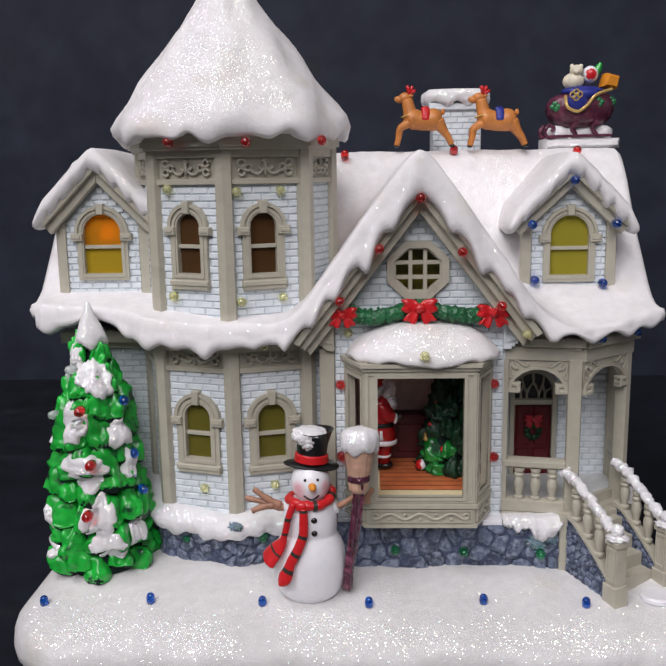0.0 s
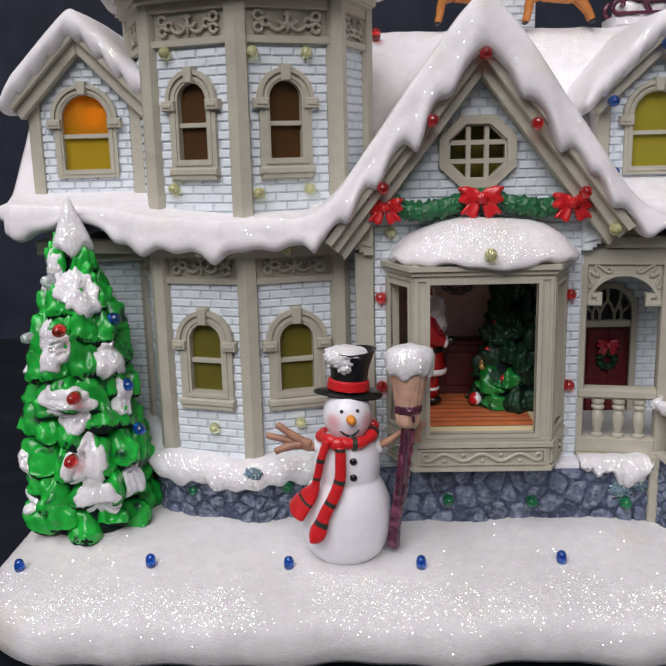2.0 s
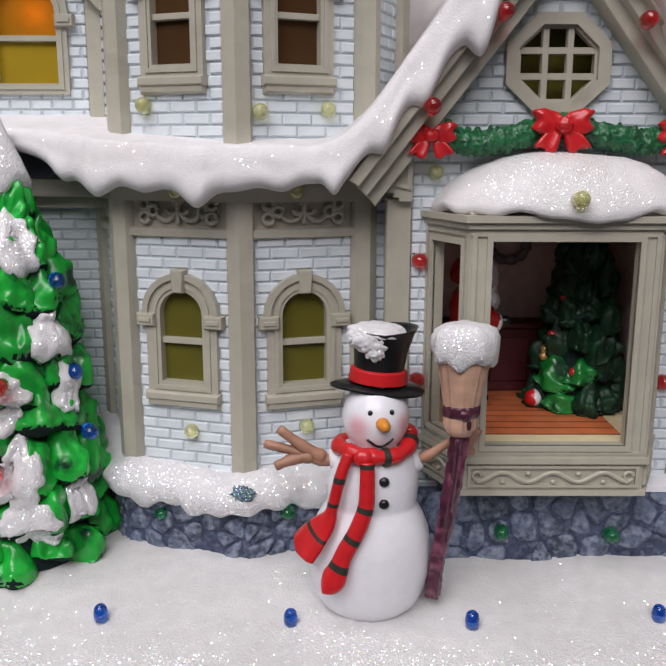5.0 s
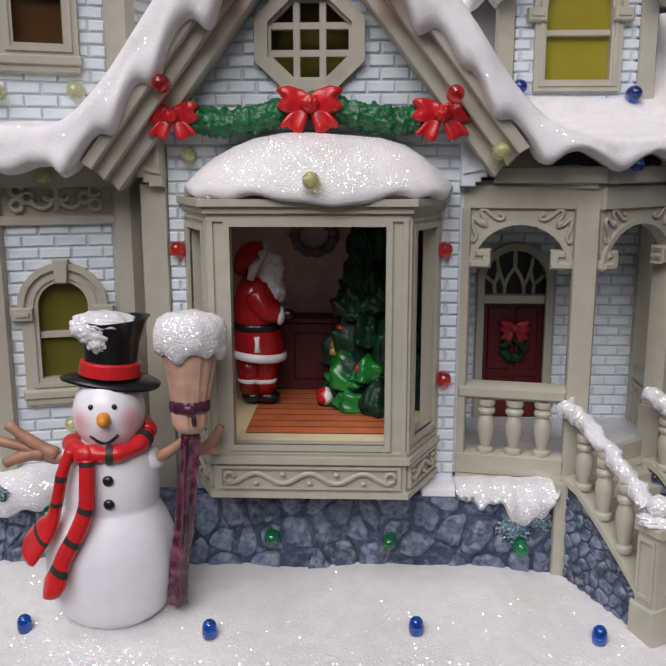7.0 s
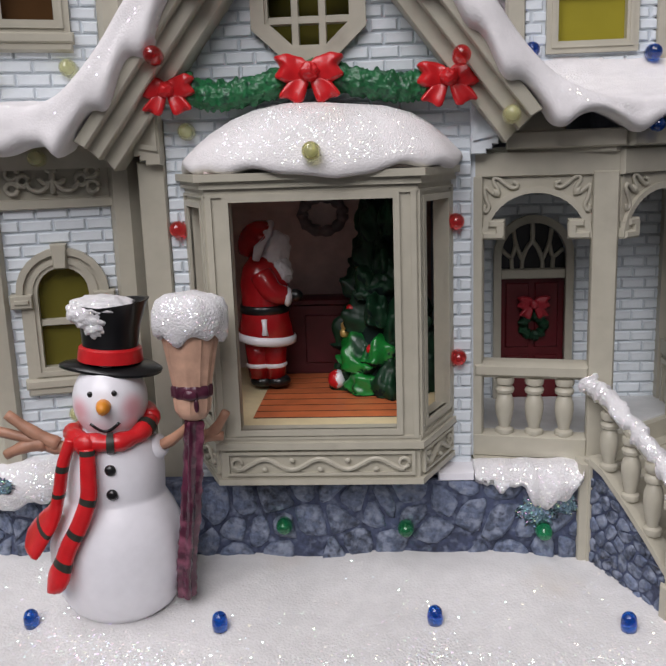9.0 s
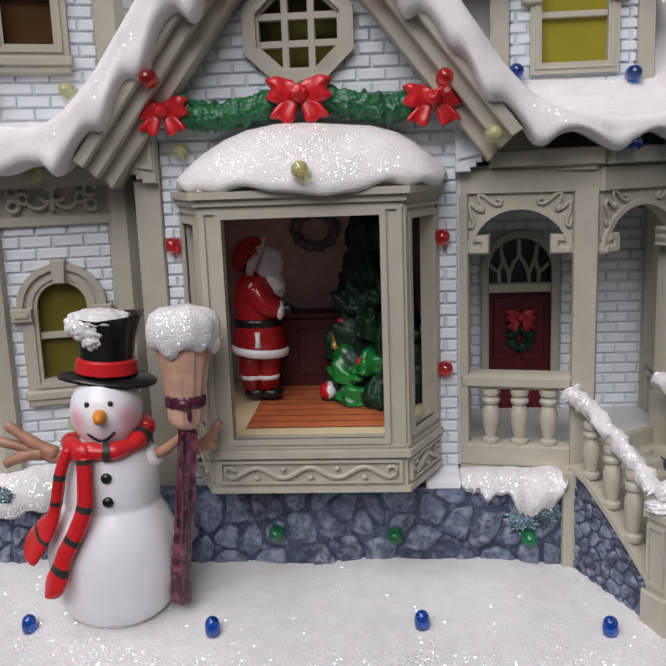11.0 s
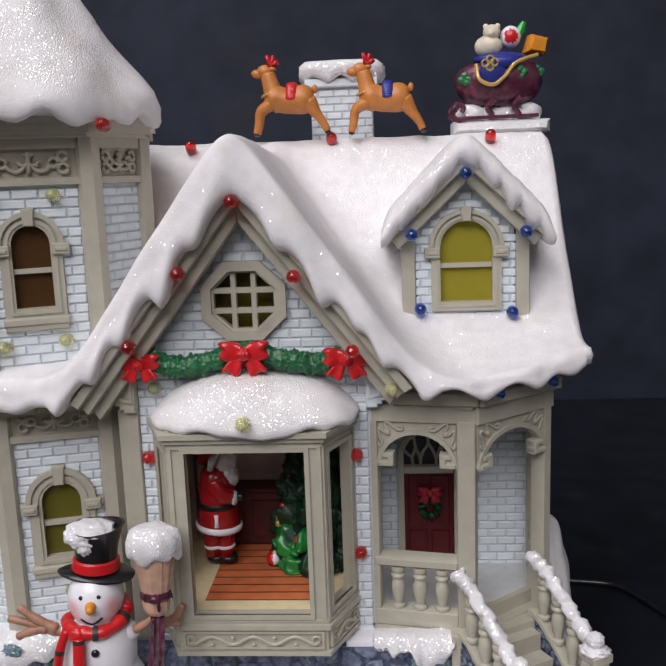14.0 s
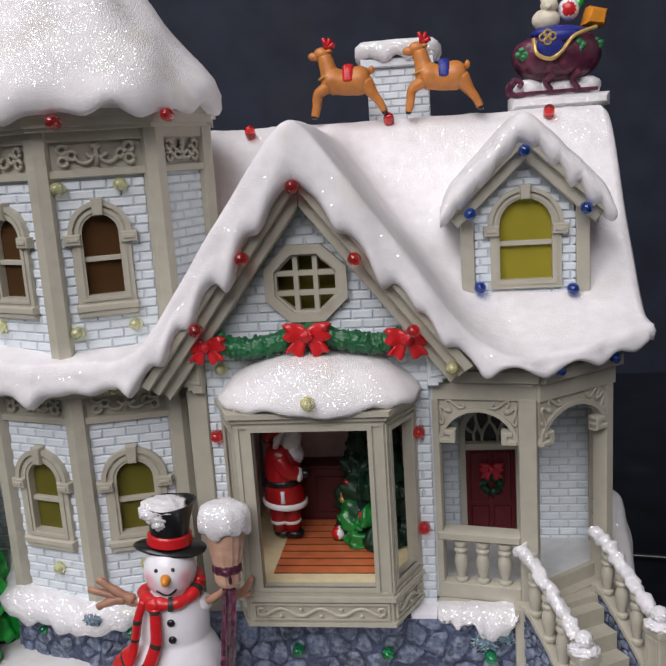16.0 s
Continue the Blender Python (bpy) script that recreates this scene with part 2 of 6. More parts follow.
def prism(bm, f, pts, n0, n1, ch=0.0, mi=0):
    """A plate over the outline pts (u, v), from depth n0 out to n1, its front edge chamfered by ch."""
    c = Vector((sum(p[0] for p in pts) / len(pts), sum(p[1] for p in pts) / len(pts)))
    back = [bm.verts.new(f.p(u, v, n0)) for u, v in pts]
    rows = [back]
    if ch:
        rows.append([bm.verts.new(f.p(u, v, n1 - ch)) for u, v in pts])
        k = len(pts)
        inner = []
        area = sum(pts[i][0] * pts[(i + 1) % k][1] - pts[(i + 1) % k][0] * pts[i][1] for i in range(k))
        s = 1 if area > 0 else -1
        for i in range(k):
            a, b, d = Vector(pts[i - 1]), Vector(pts[i]), Vector(pts[(i + 1) % k])
            e1, e2 = (b - a), (d - b)
            e1 = e1.normalized() if e1.length > 1e-9 else Vector((1, 0))
            e2 = e2.normalized() if e2.length > 1e-9 else e1
            m = Vector((-e1.y - e2.y, e1.x + e2.x)) * s
            m = m.normalized() if m.length > 1e-9 else Vector((0, 0))
            inner.append(b + m * ch)
        rows.append([bm.verts.new(f.p(q.x, q.y, n1)) for q in inner])
    else:
        rows.append([bm.verts.new(f.p(u, v, n1)) for u, v in pts])
    k = len(pts)
    for a, b in zip(rows, rows[1:]):
        for i in range(k):
            bm.faces.new((a[i], a[(i + 1) % k], b[(i + 1) % k], b[i])).material_index = mi
    bm.faces.new(rows[-1]).material_index = mi
    bm.faces.new(back[::-1]).material_index = mi


def slab(bm, f, u0, u1, v0, v1, n0, n1, ch=0.03, mi=0):
    prism(bm, f, [(u0, v0), (u1, v0), (u1, v1), (u0, v1)], n0, n1, ch, mi)


def ring_plate(bm, f, outer, inner, n0, n1, mi=0):
    """A frame between two outlines with as many points each, of the depth n0 to n1."""
    k = len(outer)
    rows = [[bm.verts.new(f.p(u, v, n)) for u, v in pts] for pts, n in ((outer, n0), (outer, n1), (inner, n1), (inner, n0))]
    for a, b in ((0, 1), (1, 2), (2, 3), (3, 0)):
        for i in range(k):
            bm.faces.new((rows[a][i], rows[a][(i + 1) % k], rows[b][(i + 1) % k], rows[b][i])).material_index = mi


def strip_plate(bm, f, outer, inner, n0, n1, mi=0):
    """As ring_plate, but open at its two ends."""
    k = len(outer)
    rows = [[bm.verts.new(f.p(u, v, n)) for u, v in pts] for pts, n in ((outer, n0), (outer, n1), (inner, n1), (inner, n0))]
    for a, b in ((0, 1), (1, 2), (2, 3), (3, 0)):
        for i in range(k - 1):
            bm.faces.new((rows[a][i], rows[a][i + 1], rows[b][i + 1], rows[b][i])).material_index = mi
    for i in (0, k - 1):
        bm.faces.new([r[i] for r in rows]).material_index = mi


def lathe(bm, profile, centre, seg=24, wob=None, mi=0, cap=True):
    """A turned form about the upright axis; profile of (radius, height)."""
    rows = []
    for r, z in profile:
        row = []
        for i in range(seg):
            a = 2 * math.pi * i / seg
            rr, zz = (r, z) if wob is None else wob(r, z, a)
            row.append(bm.verts.new((centre[0] + rr * math.cos(a), centre[1] + rr * math.sin(a), centre[2] + zz)))
        rows.append(row)
    for a, b in zip(rows, rows[1:]):
        for i in range(seg):
            bm.faces.new((a[i], a[(i + 1) % seg], b[(i + 1) % seg], b[i])).material_index = mi
    if cap:
        bm.faces.new(rows[0][::-1]).material_index = mi
        bm.faces.new(rows[-1]).material_index = mi


def tube(bm, pts, radii, seg=8, mi=0, flat=1.0):
    """A rod along pts; radii one for all or one for each; flat squeezes it sideways."""
    pts = [Vector(p) for p in pts]
    if not isinstance(radii, (list, tuple)):
        radii = [radii] * len(pts)
    rows = []
    up = Vector((0.13, 0.31, 0.94))
    for i, p in enumerate(pts):
        d = (pts[min(i + 1, len(pts) - 1)] - pts[max(i - 1, 0)]).normalized()
        x = d.cross(up)
        x = x.normalized() if x.length > 1e-4 else Vector((1, 0, 0))
        y = d.cross(x)
        rows.append([bm.verts.new(p + (x * math.cos(a) + y * math.sin(a) * flat) * radii[i]) for a in [2 * math.pi * j / seg for j in range(seg)]])
    for a, b in zip(rows, rows[1:]):
        for i in range(seg):
            bm.faces.new((a[i], a[(i + 1) % seg], b[(i + 1) % seg], b[i])).material_index = mi
    bm.faces.new(rows[0][::-1]).material_index = mi
    bm.faces.new(rows[-1]).material_index = mi


def blob(bm, c, r, sub=2, rough=0.0, freq=1.0, turn=(0, 0, 0), mi=0):
    """A lumpy ellipsoid of the half-axes r."""
    n0 = len(bm.verts)
    got = bmesh.ops.create_icosphere(bm, subdivisions=sub, radius=1.0)["verts"]
    e = Euler([radians(a) for a in turn]).to_matrix()
    c = Vector(c)
    for v in got:
        d = v.co.copy()
        k = 1 + rough * noise.noise(d * freq * 1.7 + c * 3.1) if rough else 1
        v.co = c + e @ Vector((d.x * r[0] * k, d.y * r[1] * k, d.z * r[2] * k))
    for v in got:
        for fc in v.link_faces:
            fc.material_index = mi


def spline(pts, n=8):
    """A smooth curve through pts."""
    pts = [Vector(p) for p in pts]
    out = []
    for i in range(len(pts) - 1):
        a, b, c, d = pts[max(i - 1, 0)], pts[i], pts[i + 1], pts[min(i + 2, len(pts) - 1)]
        for j in range(n):
            t = j / n
            out.append(0.5 * (2 * b + (c - a) * t + (2 * a - 5 * b + 4 * c - d) * t * t + (3 * b - a - 3 * c + d) * t ** 3))
    return out + [pts[-1]]


def lerp_table(table, x):
    for (x0, y0), (x1, y1) in zip(table, table[1:]):
        if x <= x1:
            t = max(0.0, (x - x0) / (x1 - x0))
            return y0 + (y1 - y0) * t
    return table[-1][1]


def holed(bm, f, outer, holes, n0, n1):
    """A wall plate with openings that go through it."""
    loops = []
    for pts in (outer, *holes):
        vs = [bm.verts.new(f.p(u, v, n1)) for u, v in pts]
        loops.append([bm.edges.new((vs[i], vs[(i + 1) % len(vs)])) for i in range(len(vs))])
    fill = bmesh.ops.triangle_fill(bm, use_beauty=True, use_dissolve=False, edges=[e for l in loops for e in l], normal=f.n)
    faces = [g for g in fill["geom"] if isinstance(g, bmesh.types.BMFace)]
    ext = bmesh.ops.extrude_face_region(bm, geom=faces, use_keep_orig=True)
    for v in [g for g in ext["geom"] if isinstance(g, bmesh.types.BMVert)]:
        v.co += f.n * (n0 - n1)


def inside_spans(pts, v):
    """The stretches of u, at the height v, that lie inside the outline."""
    xs = []
    for i in range(len(pts)):
        (u0, v0), (u1, v1) = pts[i - 1], pts[i]
        if (v0 <= v) != (v1 <= v):
            xs.append(u0 + (v - v0) / (v1 - v0) * (u1 - u0))
    xs.sort()
    return list(zip(xs[::2], xs[1::2]))


BRICK_MESHES = {}
brick_jobs = []


def brick_mesh(w, h):
    key = (round(w, 2), round(h, 2))
    if key not in BRICK_MESHES:
        bm = bmesh.new()
        prism(bm, FRONT, [(-w / 2, -h / 2), (w / 2, -h / 2), (w / 2, h / 2), (-w / 2, h / 2)], -0.03, 0.055, 0.04)
        bmesh.ops.recalc_face_normals(bm, faces=bm.faces)
        bmesh.ops.scale(bm, vec=(CM, CM, CM), verts=bm.verts)
        me = bpy.data.meshes.new("brick")
        bm.to_mesh(me)
        bm.free()
        me.materials.append(BRICK)
        BRICK_MESHES[key] = me
    return BRICK_MESHES[key]


def lay_bricks(wall, f, turn, outer, holes, bw=0.58, bh=0.26, gap=0.04, single=True):
    """Courses of bricks over a wall plate, cut at its edges and openings."""
    brick_jobs.append((wall, f, turn, outer, holes, bw, bh, gap, single))


def run_bricks():
    for wall, f, turn, outer, holes, bw, bh, gap, single in brick_jobs:
        made, bm = 0, bmesh.new()
        v = min(p[1] for p in outer) + bh / 2
        top, row = max(p[1] for p in outer), 0
        while v < top:
            spans = [s for s in inside_spans(outer, v)]
            for hole in holes:
                cut = inside_spans(hole, v)
                for h0, h1 in cut:
                    spans = [q for a, b in spans for q in ((a, min(b, h0)), (max(a, h1), b)) if q[1] - q[0] > 0.01]
            for a, b in spans:
                u = math.floor(a / bw) * bw + (bw / 2 if row % 2 else 0) - bw
                while u < b:
                    x0, x1 = max(u + gap / 2, a), min(u + bw - gap / 2, b)
                    if x1 - x0 > 0.08:
                        w = max(0.1, round((x1 - x0) / 0.04) * 0.04)
                        lift = random.uniform(-0.008, 0.008)
                        if single and made < 300:
                            o = new("brick", brick_mesh(w, bh - gap))
                            o.parent = wall
                            o.matrix_basis = Matrix.Translation(f.p((x0 + x1) / 2, v, lift) * CM) @ pose(0, 0, 0, 0, 0, turn)
                            made += 1
                        else:
                            prism(bm, f, [(x0, v - bh / 2 + gap / 2), (x1, v - bh / 2 + gap / 2), (x1, v + bh / 2 - gap / 2), (x0, v + bh / 2 - gap / 2)], -0.03, 0.055 + lift, 0.04)
                    u += bw
            v += bh
            row += 1
        if len(bm.faces):
            tagged(part("brickwork", bm, BRICK, wall, smooth=False), kind="stuff")
        else:
            bm.free()


def arch_pts(uc, v0, w, h, k=10, grow=0.0):
    """The outline of a round-headed opening; h is its full height."""
    r = w / 2 + grow
    vs = v0 + h - w / 2
    pts = [(uc - r, v0 - grow), (uc + r, v0 - grow)]
    return pts + [(uc + r * math.cos(math.pi * i / k), vs + r * math.sin(math.pi * i / k)) for i in range(k + 1)]


def arched_window(house, f, uc, v0, w, h, pane, sill=True, fw=0.24):
    """A round-headed sash window with moulded frame, keystone, imposts, sill and two coloured panes."""
    bm = bmesh.new()
    k = 12
    o = arch_pts(uc, v0, w, h, k, fw)
    i = arch_pts(uc, v0, w, h, k, 0.0)
    ring_plate(bm, f, o, i, -0.12, 0.16)
    o2, i2 = arch_pts(uc, v0, w, h, k, fw * 0.55), arch_pts(uc, v0, w, h, k, fw * 0.25)
    ring_plate(bm, f, o2, i2, 0.14, 0.2)
    vs = v0 + h - w / 2
    frame = part("window", bm, TRIM, house)
    bm = bmesh.new()
    ro, ri = w / 2 + fw + (0.2 if sill and fw < 0.3 else 0.07), w / 2 + fw * 0.8
    ao = [(uc + ro * math.cos(math.pi * j / k), vs + ro * math.sin(math.pi * j / k)) for j in range(k + 1)]
    ai = [(uc + ri * math.cos(math.pi * j / k), vs + ri * math.sin(math.pi * j / k)) for j in range(k + 1)]
    strip_plate(bm, f, ao, ai, 0.0, 0.24)
    part("hood_mould", bm, TRIM, frame)
    bm = bmesh.new()
    prism(bm, f, [(uc - 0.13, vs + w / 2 - 0.02), (uc + 0.13, vs + w / 2 - 0.02), (uc + 0.17, vs + ro + 0.08), (uc - 0.17, vs + ro + 0.08)], 0.0, 0.32, 0.04)
    part("keystone", bm, TRIM, frame)
    for s in (-1, 1):
        bm = bmesh.new()
        slab(bm, f, uc + s * (w / 2 + fw * 0.9) - 0.23, uc + s * (w / 2 + fw * 0.9) + 0.23, vs - 0.3, vs + 0.0, 0.0, 0.30, 0.04)
        slab(bm, f, uc + s * (w / 2 + fw * 0.9) - 0.15, uc + s * (w / 2 + fw * 0.9) + 0.15, vs - 0.2, vs - 0.1, 0.28, 0.34, 0.02)
        part("impost", bm, TRIM, frame)
    bm = bmesh.new()
    slab(bm, f, uc - w / 2, uc + w / 2, v0 + h * 0.45 - 0.07, v0 + h * 0.45 + 0.07, -0.1, 0.08, 0.02)
    part("sash_bar", bm, TRIM, frame)
    if sill:
        bm = bmesh.new()
        low = v0 - min(fw, 0.26)
        slab(bm, f, uc - w / 2 - fw - 0.06, uc + w / 2 + fw + 0.06, low - 0.2, low + 0.02, -0.02, 0.28, 0.06)
        slab(bm, f, uc - w / 2 - fw - 0.03, uc + w / 2 + fw + 0.03, low - 0.36, low - 0.16, -0.02, 0.22, 0.07)
        part("sill", bm, TRIM, frame)
    bm = bmesh.new()
    slab(bm, f, uc - w / 2 - 0.04, uc + w / 2 + 0.04, v0 - 0.03, v0 + h * 0.45, -0.16, -0.08, 0)
    part("pane", bm, PANE_HONEY if pane == PANE_AMBER else pane, frame, smooth=False)
    bm = bmesh.new()
    prism(bm, f, [(uc - w / 2 - 0.03, v0 + h * 0.45), *arch_pts(uc, v0, w, h, k, 0.03)[2:][::1], ][:1] + [(uc + w / 2 + 0.03, v0 + h * 0.45)] + arch_pts(uc, v0, w, h, k, 0.03)[2:], -0.16, -0.08)
    part("pane", bm, pane, frame, smooth=False)
    return arch_pts(uc, v0, w, h, k, fw * 0.5)


def fretwork(house, f, u0, u1, v0, v1):
    """A carved panel with scrolls."""
    bm = bmesh.new()
    slab(bm, f, u0 - 0.14, u1 + 0.14, v0 - 0.04, v1 + 0.02, -0.05, 0.02, 0)
    base = part("carved_panel", bm, TRIM, house)
    uc, w, h = (u0 + u1) / 2, u1 - u0, v1 - v0

    def curl(cu, cv, r, a0, a1):
        return [f.p(cu + r * math.cos(radians(a0 + (a1 - a0) * i / 14)), cv + r * math.sin(radians(a0 + (a1 - a0) * i / 14)), 0.11) for i in range(15)]
    rr = 0.055

    def scroll(pts, r):
        bm = bmesh.new()
        tube(bm, pts, r, 6)
        part("scroll", bm, TRIM, base, smooth="all")
    for s in (-1, 1):
        for cu, cv, r in ((0.41, 0.28, 0.13), (0.41, 0.72, 0.13), (0.3, 0.5, 0.12)):
            scroll(curl(uc + s * cu * w, v0 + cv * h, r * h * 1.35, 0, 350), rr)
        scroll(curl(uc + s * 0.15 * w, v0 + 0.52 * h, 0.34 * h, 200 if s < 0 else -20, 350 if s < 0 else -170), rr)
        scroll(curl(uc + s * 0.06 * w, v0 + 0.6 * h, 0.2 * h, 90, 90 + s * 260), rr)
    scroll([f.p(uc, v0 + 0.1 * h, 0.11), f.p(uc, v0 + 0.92 * h, 0.11)], rr * 1.2)


# ---- the room ----
bm = bmesh.new()
slab(bm, Face(0, 0, -4.1, 0), -220, 220, -4, 0, -41.99, 240, 0)
tagged(part("table_top", bm, TABLE, smooth=False), "matt black table top under the ornament", "table", kind="structure")
bm = bmesh.new()
slab(bm, Face(0, 42, 0), -220, 220, -9, 95, -3, 0, 0)
tagged(part("backdrop", bm, BACKDROP, smooth=False), "dark blue-black backdrop board with faint pale smudges", "backdrop", kind="structure")
for nm, f, w in (("wall_south", Face(0, -250, 0, 180), 230), ("wall_west", Face(-225, 0, 0, 90), 255), ("wall_east", Face(225, 0, 0, -90), 255), ("wall_north", Face(0, 250, 0), 230)):
    bm = bmesh.new()
    slab(bm, f, -w, w, -75, 190, -10, 0, 0)
    tagged(part(nm, bm, PLASTER, smooth=False), "plain pale room wall", "wall", kind="structure")
bm = bmesh.new()
slab(bm, Face(0, 0, 190), -230, 230, 0, 10, -255, 255, 0)
tagged(part("ceiling", bm, PLASTER, smooth=False), "plain pale ceiling", "ceiling", kind="structure")
bm = bmesh.new()
slab(bm, Face(0, 0, -75), -230, 230, -5, 0, -255, 255, 0)
tagged(part("floor", bm, PLASTER, smooth=False), "plain pale floor", "floor", kind="structure")

# ---- snow-covered base ----
def ground(x, y):
    z = -1.0 + 0.2 * min(0.0, y + 0.5) + 0.06 * math.sin(x * 0.9 + y) + 0.05 * math.sin(x * 2.3 - 1.0)
    return z - 0.25 * max(0.0, -4.0 - y)


def base_ring(inset, k=150):
    x0, x1, y0, y1 = -15.2 + inset, 10.7 - inset, -5.1 + inset, 12.0 - inset
    r = max(0.4, 3.2 - inset)
    cx, cy, hx, hy = (x0 + x1) / 2, (y0 + y1) / 2, (x1 - x0) / 2, (y1 - y0) / 2
    r = min(r, hx * 0.98, hy * 0.98)
    pts = []
    per = [(cx + hx - r, cy - hy + r, -90), (cx + hx - r, cy + hy - r, 0), (cx - hx + r, cy + hy - r, 90), (cx - hx + r, cy - hy + r, 180)]
    raw = []
    for px, py, a0 in per:
        raw += [Vector((px + r * math.cos(radians(a0 + 90 * i / 12)), py + r * math.sin(radians(a0 + 90 * i / 12)))) for i in range(13)]
    raw.append(raw[0].copy())
    cum = [0.0]
    for a, b in zip(raw, raw[1:]):
        cum.append(cum[-1] + (b - a).length)
    j = 0
    for i in range(k):
        d = cum[-1] * i / k
        while cum[j + 1] < d:
            j += 1
        t = (d - cum[j]) / max(1e-9, cum[j + 1] - cum[j])
        pts.append(raw[j].lerp(raw[j + 1], t))
    return pts


def build_base():
    base = thing("ornament_base", "thick white glitter-covered snow base on small feet", "ornament base")
    bm = bmesh.new()
    rows = []
    for inset, drop in ((0.9, -3.55), (0.35, -3.5), (0.05, -3.2), (0.0, -2.8), (0.06, -2.35), (0.2, -2.0), (0.48, -1.7), (0.92, -1.46), (1.5, None), (2.2, None), (3.0, None), (4.0, None), (5.2, None), (6.6, None), (8.2, None)):
        row = []
        for i, p in enumerate(base_ring(inset)):
            w = 0.10 * math.sin(p.x * 1.1) + 0.07 * math.sin(p.x * 2.7 + 1) + 0.08 * math.sin(p.y * 1.3)
            x, y = p.x - (1.25 * min(1.0, max(0.0, (p.y - 0.5) / 5)) * max(0.0, p.x / 12) if p.x > 0 else 0), p.y + (w if inset < 3 else 0)
            g = ground(x, y)
            z = g if drop is None else min(g, drop + 0.10 * math.sin(p.x * 1.4 + 0.5) + 0.05 * math.sin(p.x * 3.1)) if drop > -3 else drop + 0.06 * math.sin(p.x * 1.4)
            row.append(bm.verts.new((x, y, z)))
        rows.append(row)
    for a, b in zip(rows, rows[1:]):
        for i in range(len(a)):
            bm.faces.new((a[i], a[(i + 1) % len(a)], b[(i + 1) % len(a)], b[i]))
    bm.faces.new(rows[-1])
    bm.faces.new(rows[0][::-1])
    part("snow_ground", bm, SNOW_BASE, base, smooth="all")
    bm = bmesh.new()
    blob(bm, (8.85, 5.6, -0.6), (0.88, 2.5, 2.5), 5, 0.12, 1.2)
    part("snow_drift", bm, SNOW_BASE, base, "snow drifted against the side wall", smooth="all")
    for x, y in ((-12, -2.6), (8.6, -2.6), (-12, 9), (8.6, 9)):
        bm = bmesh.new()
        lathe(bm, [(0.55, -4.1), (0.62, -3.8), (0.62, -3.45)], (x, y, 0), 20)
        part("foot", bm, WHITE, base)
    bm = bmesh.new()
    lathe(bm, [(0.62, -0.12), (0.62, 0.0), (0.55, 0.07), (0.3, 0.08)], (8.5, -2.25, ground(8.5, -2.25) + 0.04), 24)
    part("round_boss", bm, WHITE, base)


build_base()

# ---- the house ----
house = thing("village_house", "snow-roofed white brick ornament house with beige trim and tower", "ornament house")

# front gable wall with the bay window's opening and the octagonal window's opening
GAB = [(-3.1, 0.4), (3.15, 0.4), (3.15, 8.3), (3.6, 8.3), (0, 12.9), (-3.55, 8.3), (-3.1, 8.3)]
BAY_HOLE = [(-2.5, 1.2), (2.5, 1.2), (2.5, 7.1), (-2.5, 7.1)]


def octagon(uc, vc, rx, rz):
    c = math.cos(radians(22.5))
    return [(uc + rx / c * math.cos(radians(22.5 + 45 * i)), vc + rz / c * math.sin(radians(22.5 + 45 * i))) for i in range(8)]


OCT = octagon(-0.03, 10.3, 0.95, 0.88)
bm = bmesh.new()
holed(bm, FRONT, GAB, [BAY_HOLE, OCT], -0.3, 0.0)
gable_wall = part("gable_wall", bm, JOINT_SHADE, house, "pale blue-white brick front wall", smooth=False)
lay_bricks(gable_wall, FRONT, 0, GAB, [BAY_HOLE, octagon(-0.03, 10.3, 1.0, 0.93)])

# octagonal window
bm = bmesh.new()
ring_plate(bm, FRONT, octagon(-0.03, 10.3, 1.13, 1.05), octagon(-0.03, 10.3, 0.86, 0.80), -0.1, 0.24)
ring_plate(bm, FRONT, octagon(-0.03, 10.3, 0.9, 0.84), octagon(-0.03, 10.3, 0.8, 0.74), -0.1, 0.12)
octw = part("octagonal_window", bm, TRIM, house)
for d in (-0.27, 0.27):
    bm = bmesh.new()
    slab(bm, FRONT, -0.03 + d - 0.075, -0.03 + d + 0.075, 9.5, 11.1, -0.08, 0.1, 0.02)
    part("glazing_bar", bm, TRIM, octw)
    bm = bmesh.new()
    slab(bm, FRONT, -0.86, 0.8, 10.3 + d - 0.075, 10.3 + d + 0.075, -0.075, 0.095, 0.02)
    part("glazing_bar", bm, TRIM, octw)
bm = bmesh.new()
prism(bm, FRONT, octagon(-0.03, 10.3, 1.1, 1.05), -0.65, -0.55)
part("pane", bm, PANE_DARK, octw, smooth=False)

# bargeboards under the gable's snow, stepped
for s in (-1, 1):
    for n0, n1, wid, off in ((0.0, 0.7, 0.34, -0.1), (0.2, 1.0, 0.3, 0.16), (0.4, 1.25, 0.26, 0.4)):
        run = (4.2 if s < 0 else 3.98) + 0.75 * (off + 0.1)
        a, b = Vector((0, 13.1 + off * 1.6)), Vector((s * run, 13.1 - 1.29 * run + off * 1.6))
        d = (b - a).normalized()
        nrm = Vector((-d.y, d.x)) * (1 if s < 0 else -1)
        if nrm.y > 0:
            nrm = -nrm
        pts = [a, b, b + Vector((s * -0.22, -wid * 1.62 + 0.28)), a + Vector((0, -wid * 1.62))]
        bm = bmesh.new()
        prism(bm, FRONT, [(p.x, p.y) for p in pts], n0, n1, 0.03)
        part("bargeboard", bm, TRIM, house)

for s in (-1, 1):
    bm = bmesh.new()
    prism(bm, FRONT, [(s * 3.15, 7.72), (s * 5.0, 7.72), (s * 5.0, 8.2), (s * 3.9, 9.2), (s * 3.15, 9.4)], -0.3, 0.15)
    part("eave_soffit", bm, TRIM, house, smooth=False)

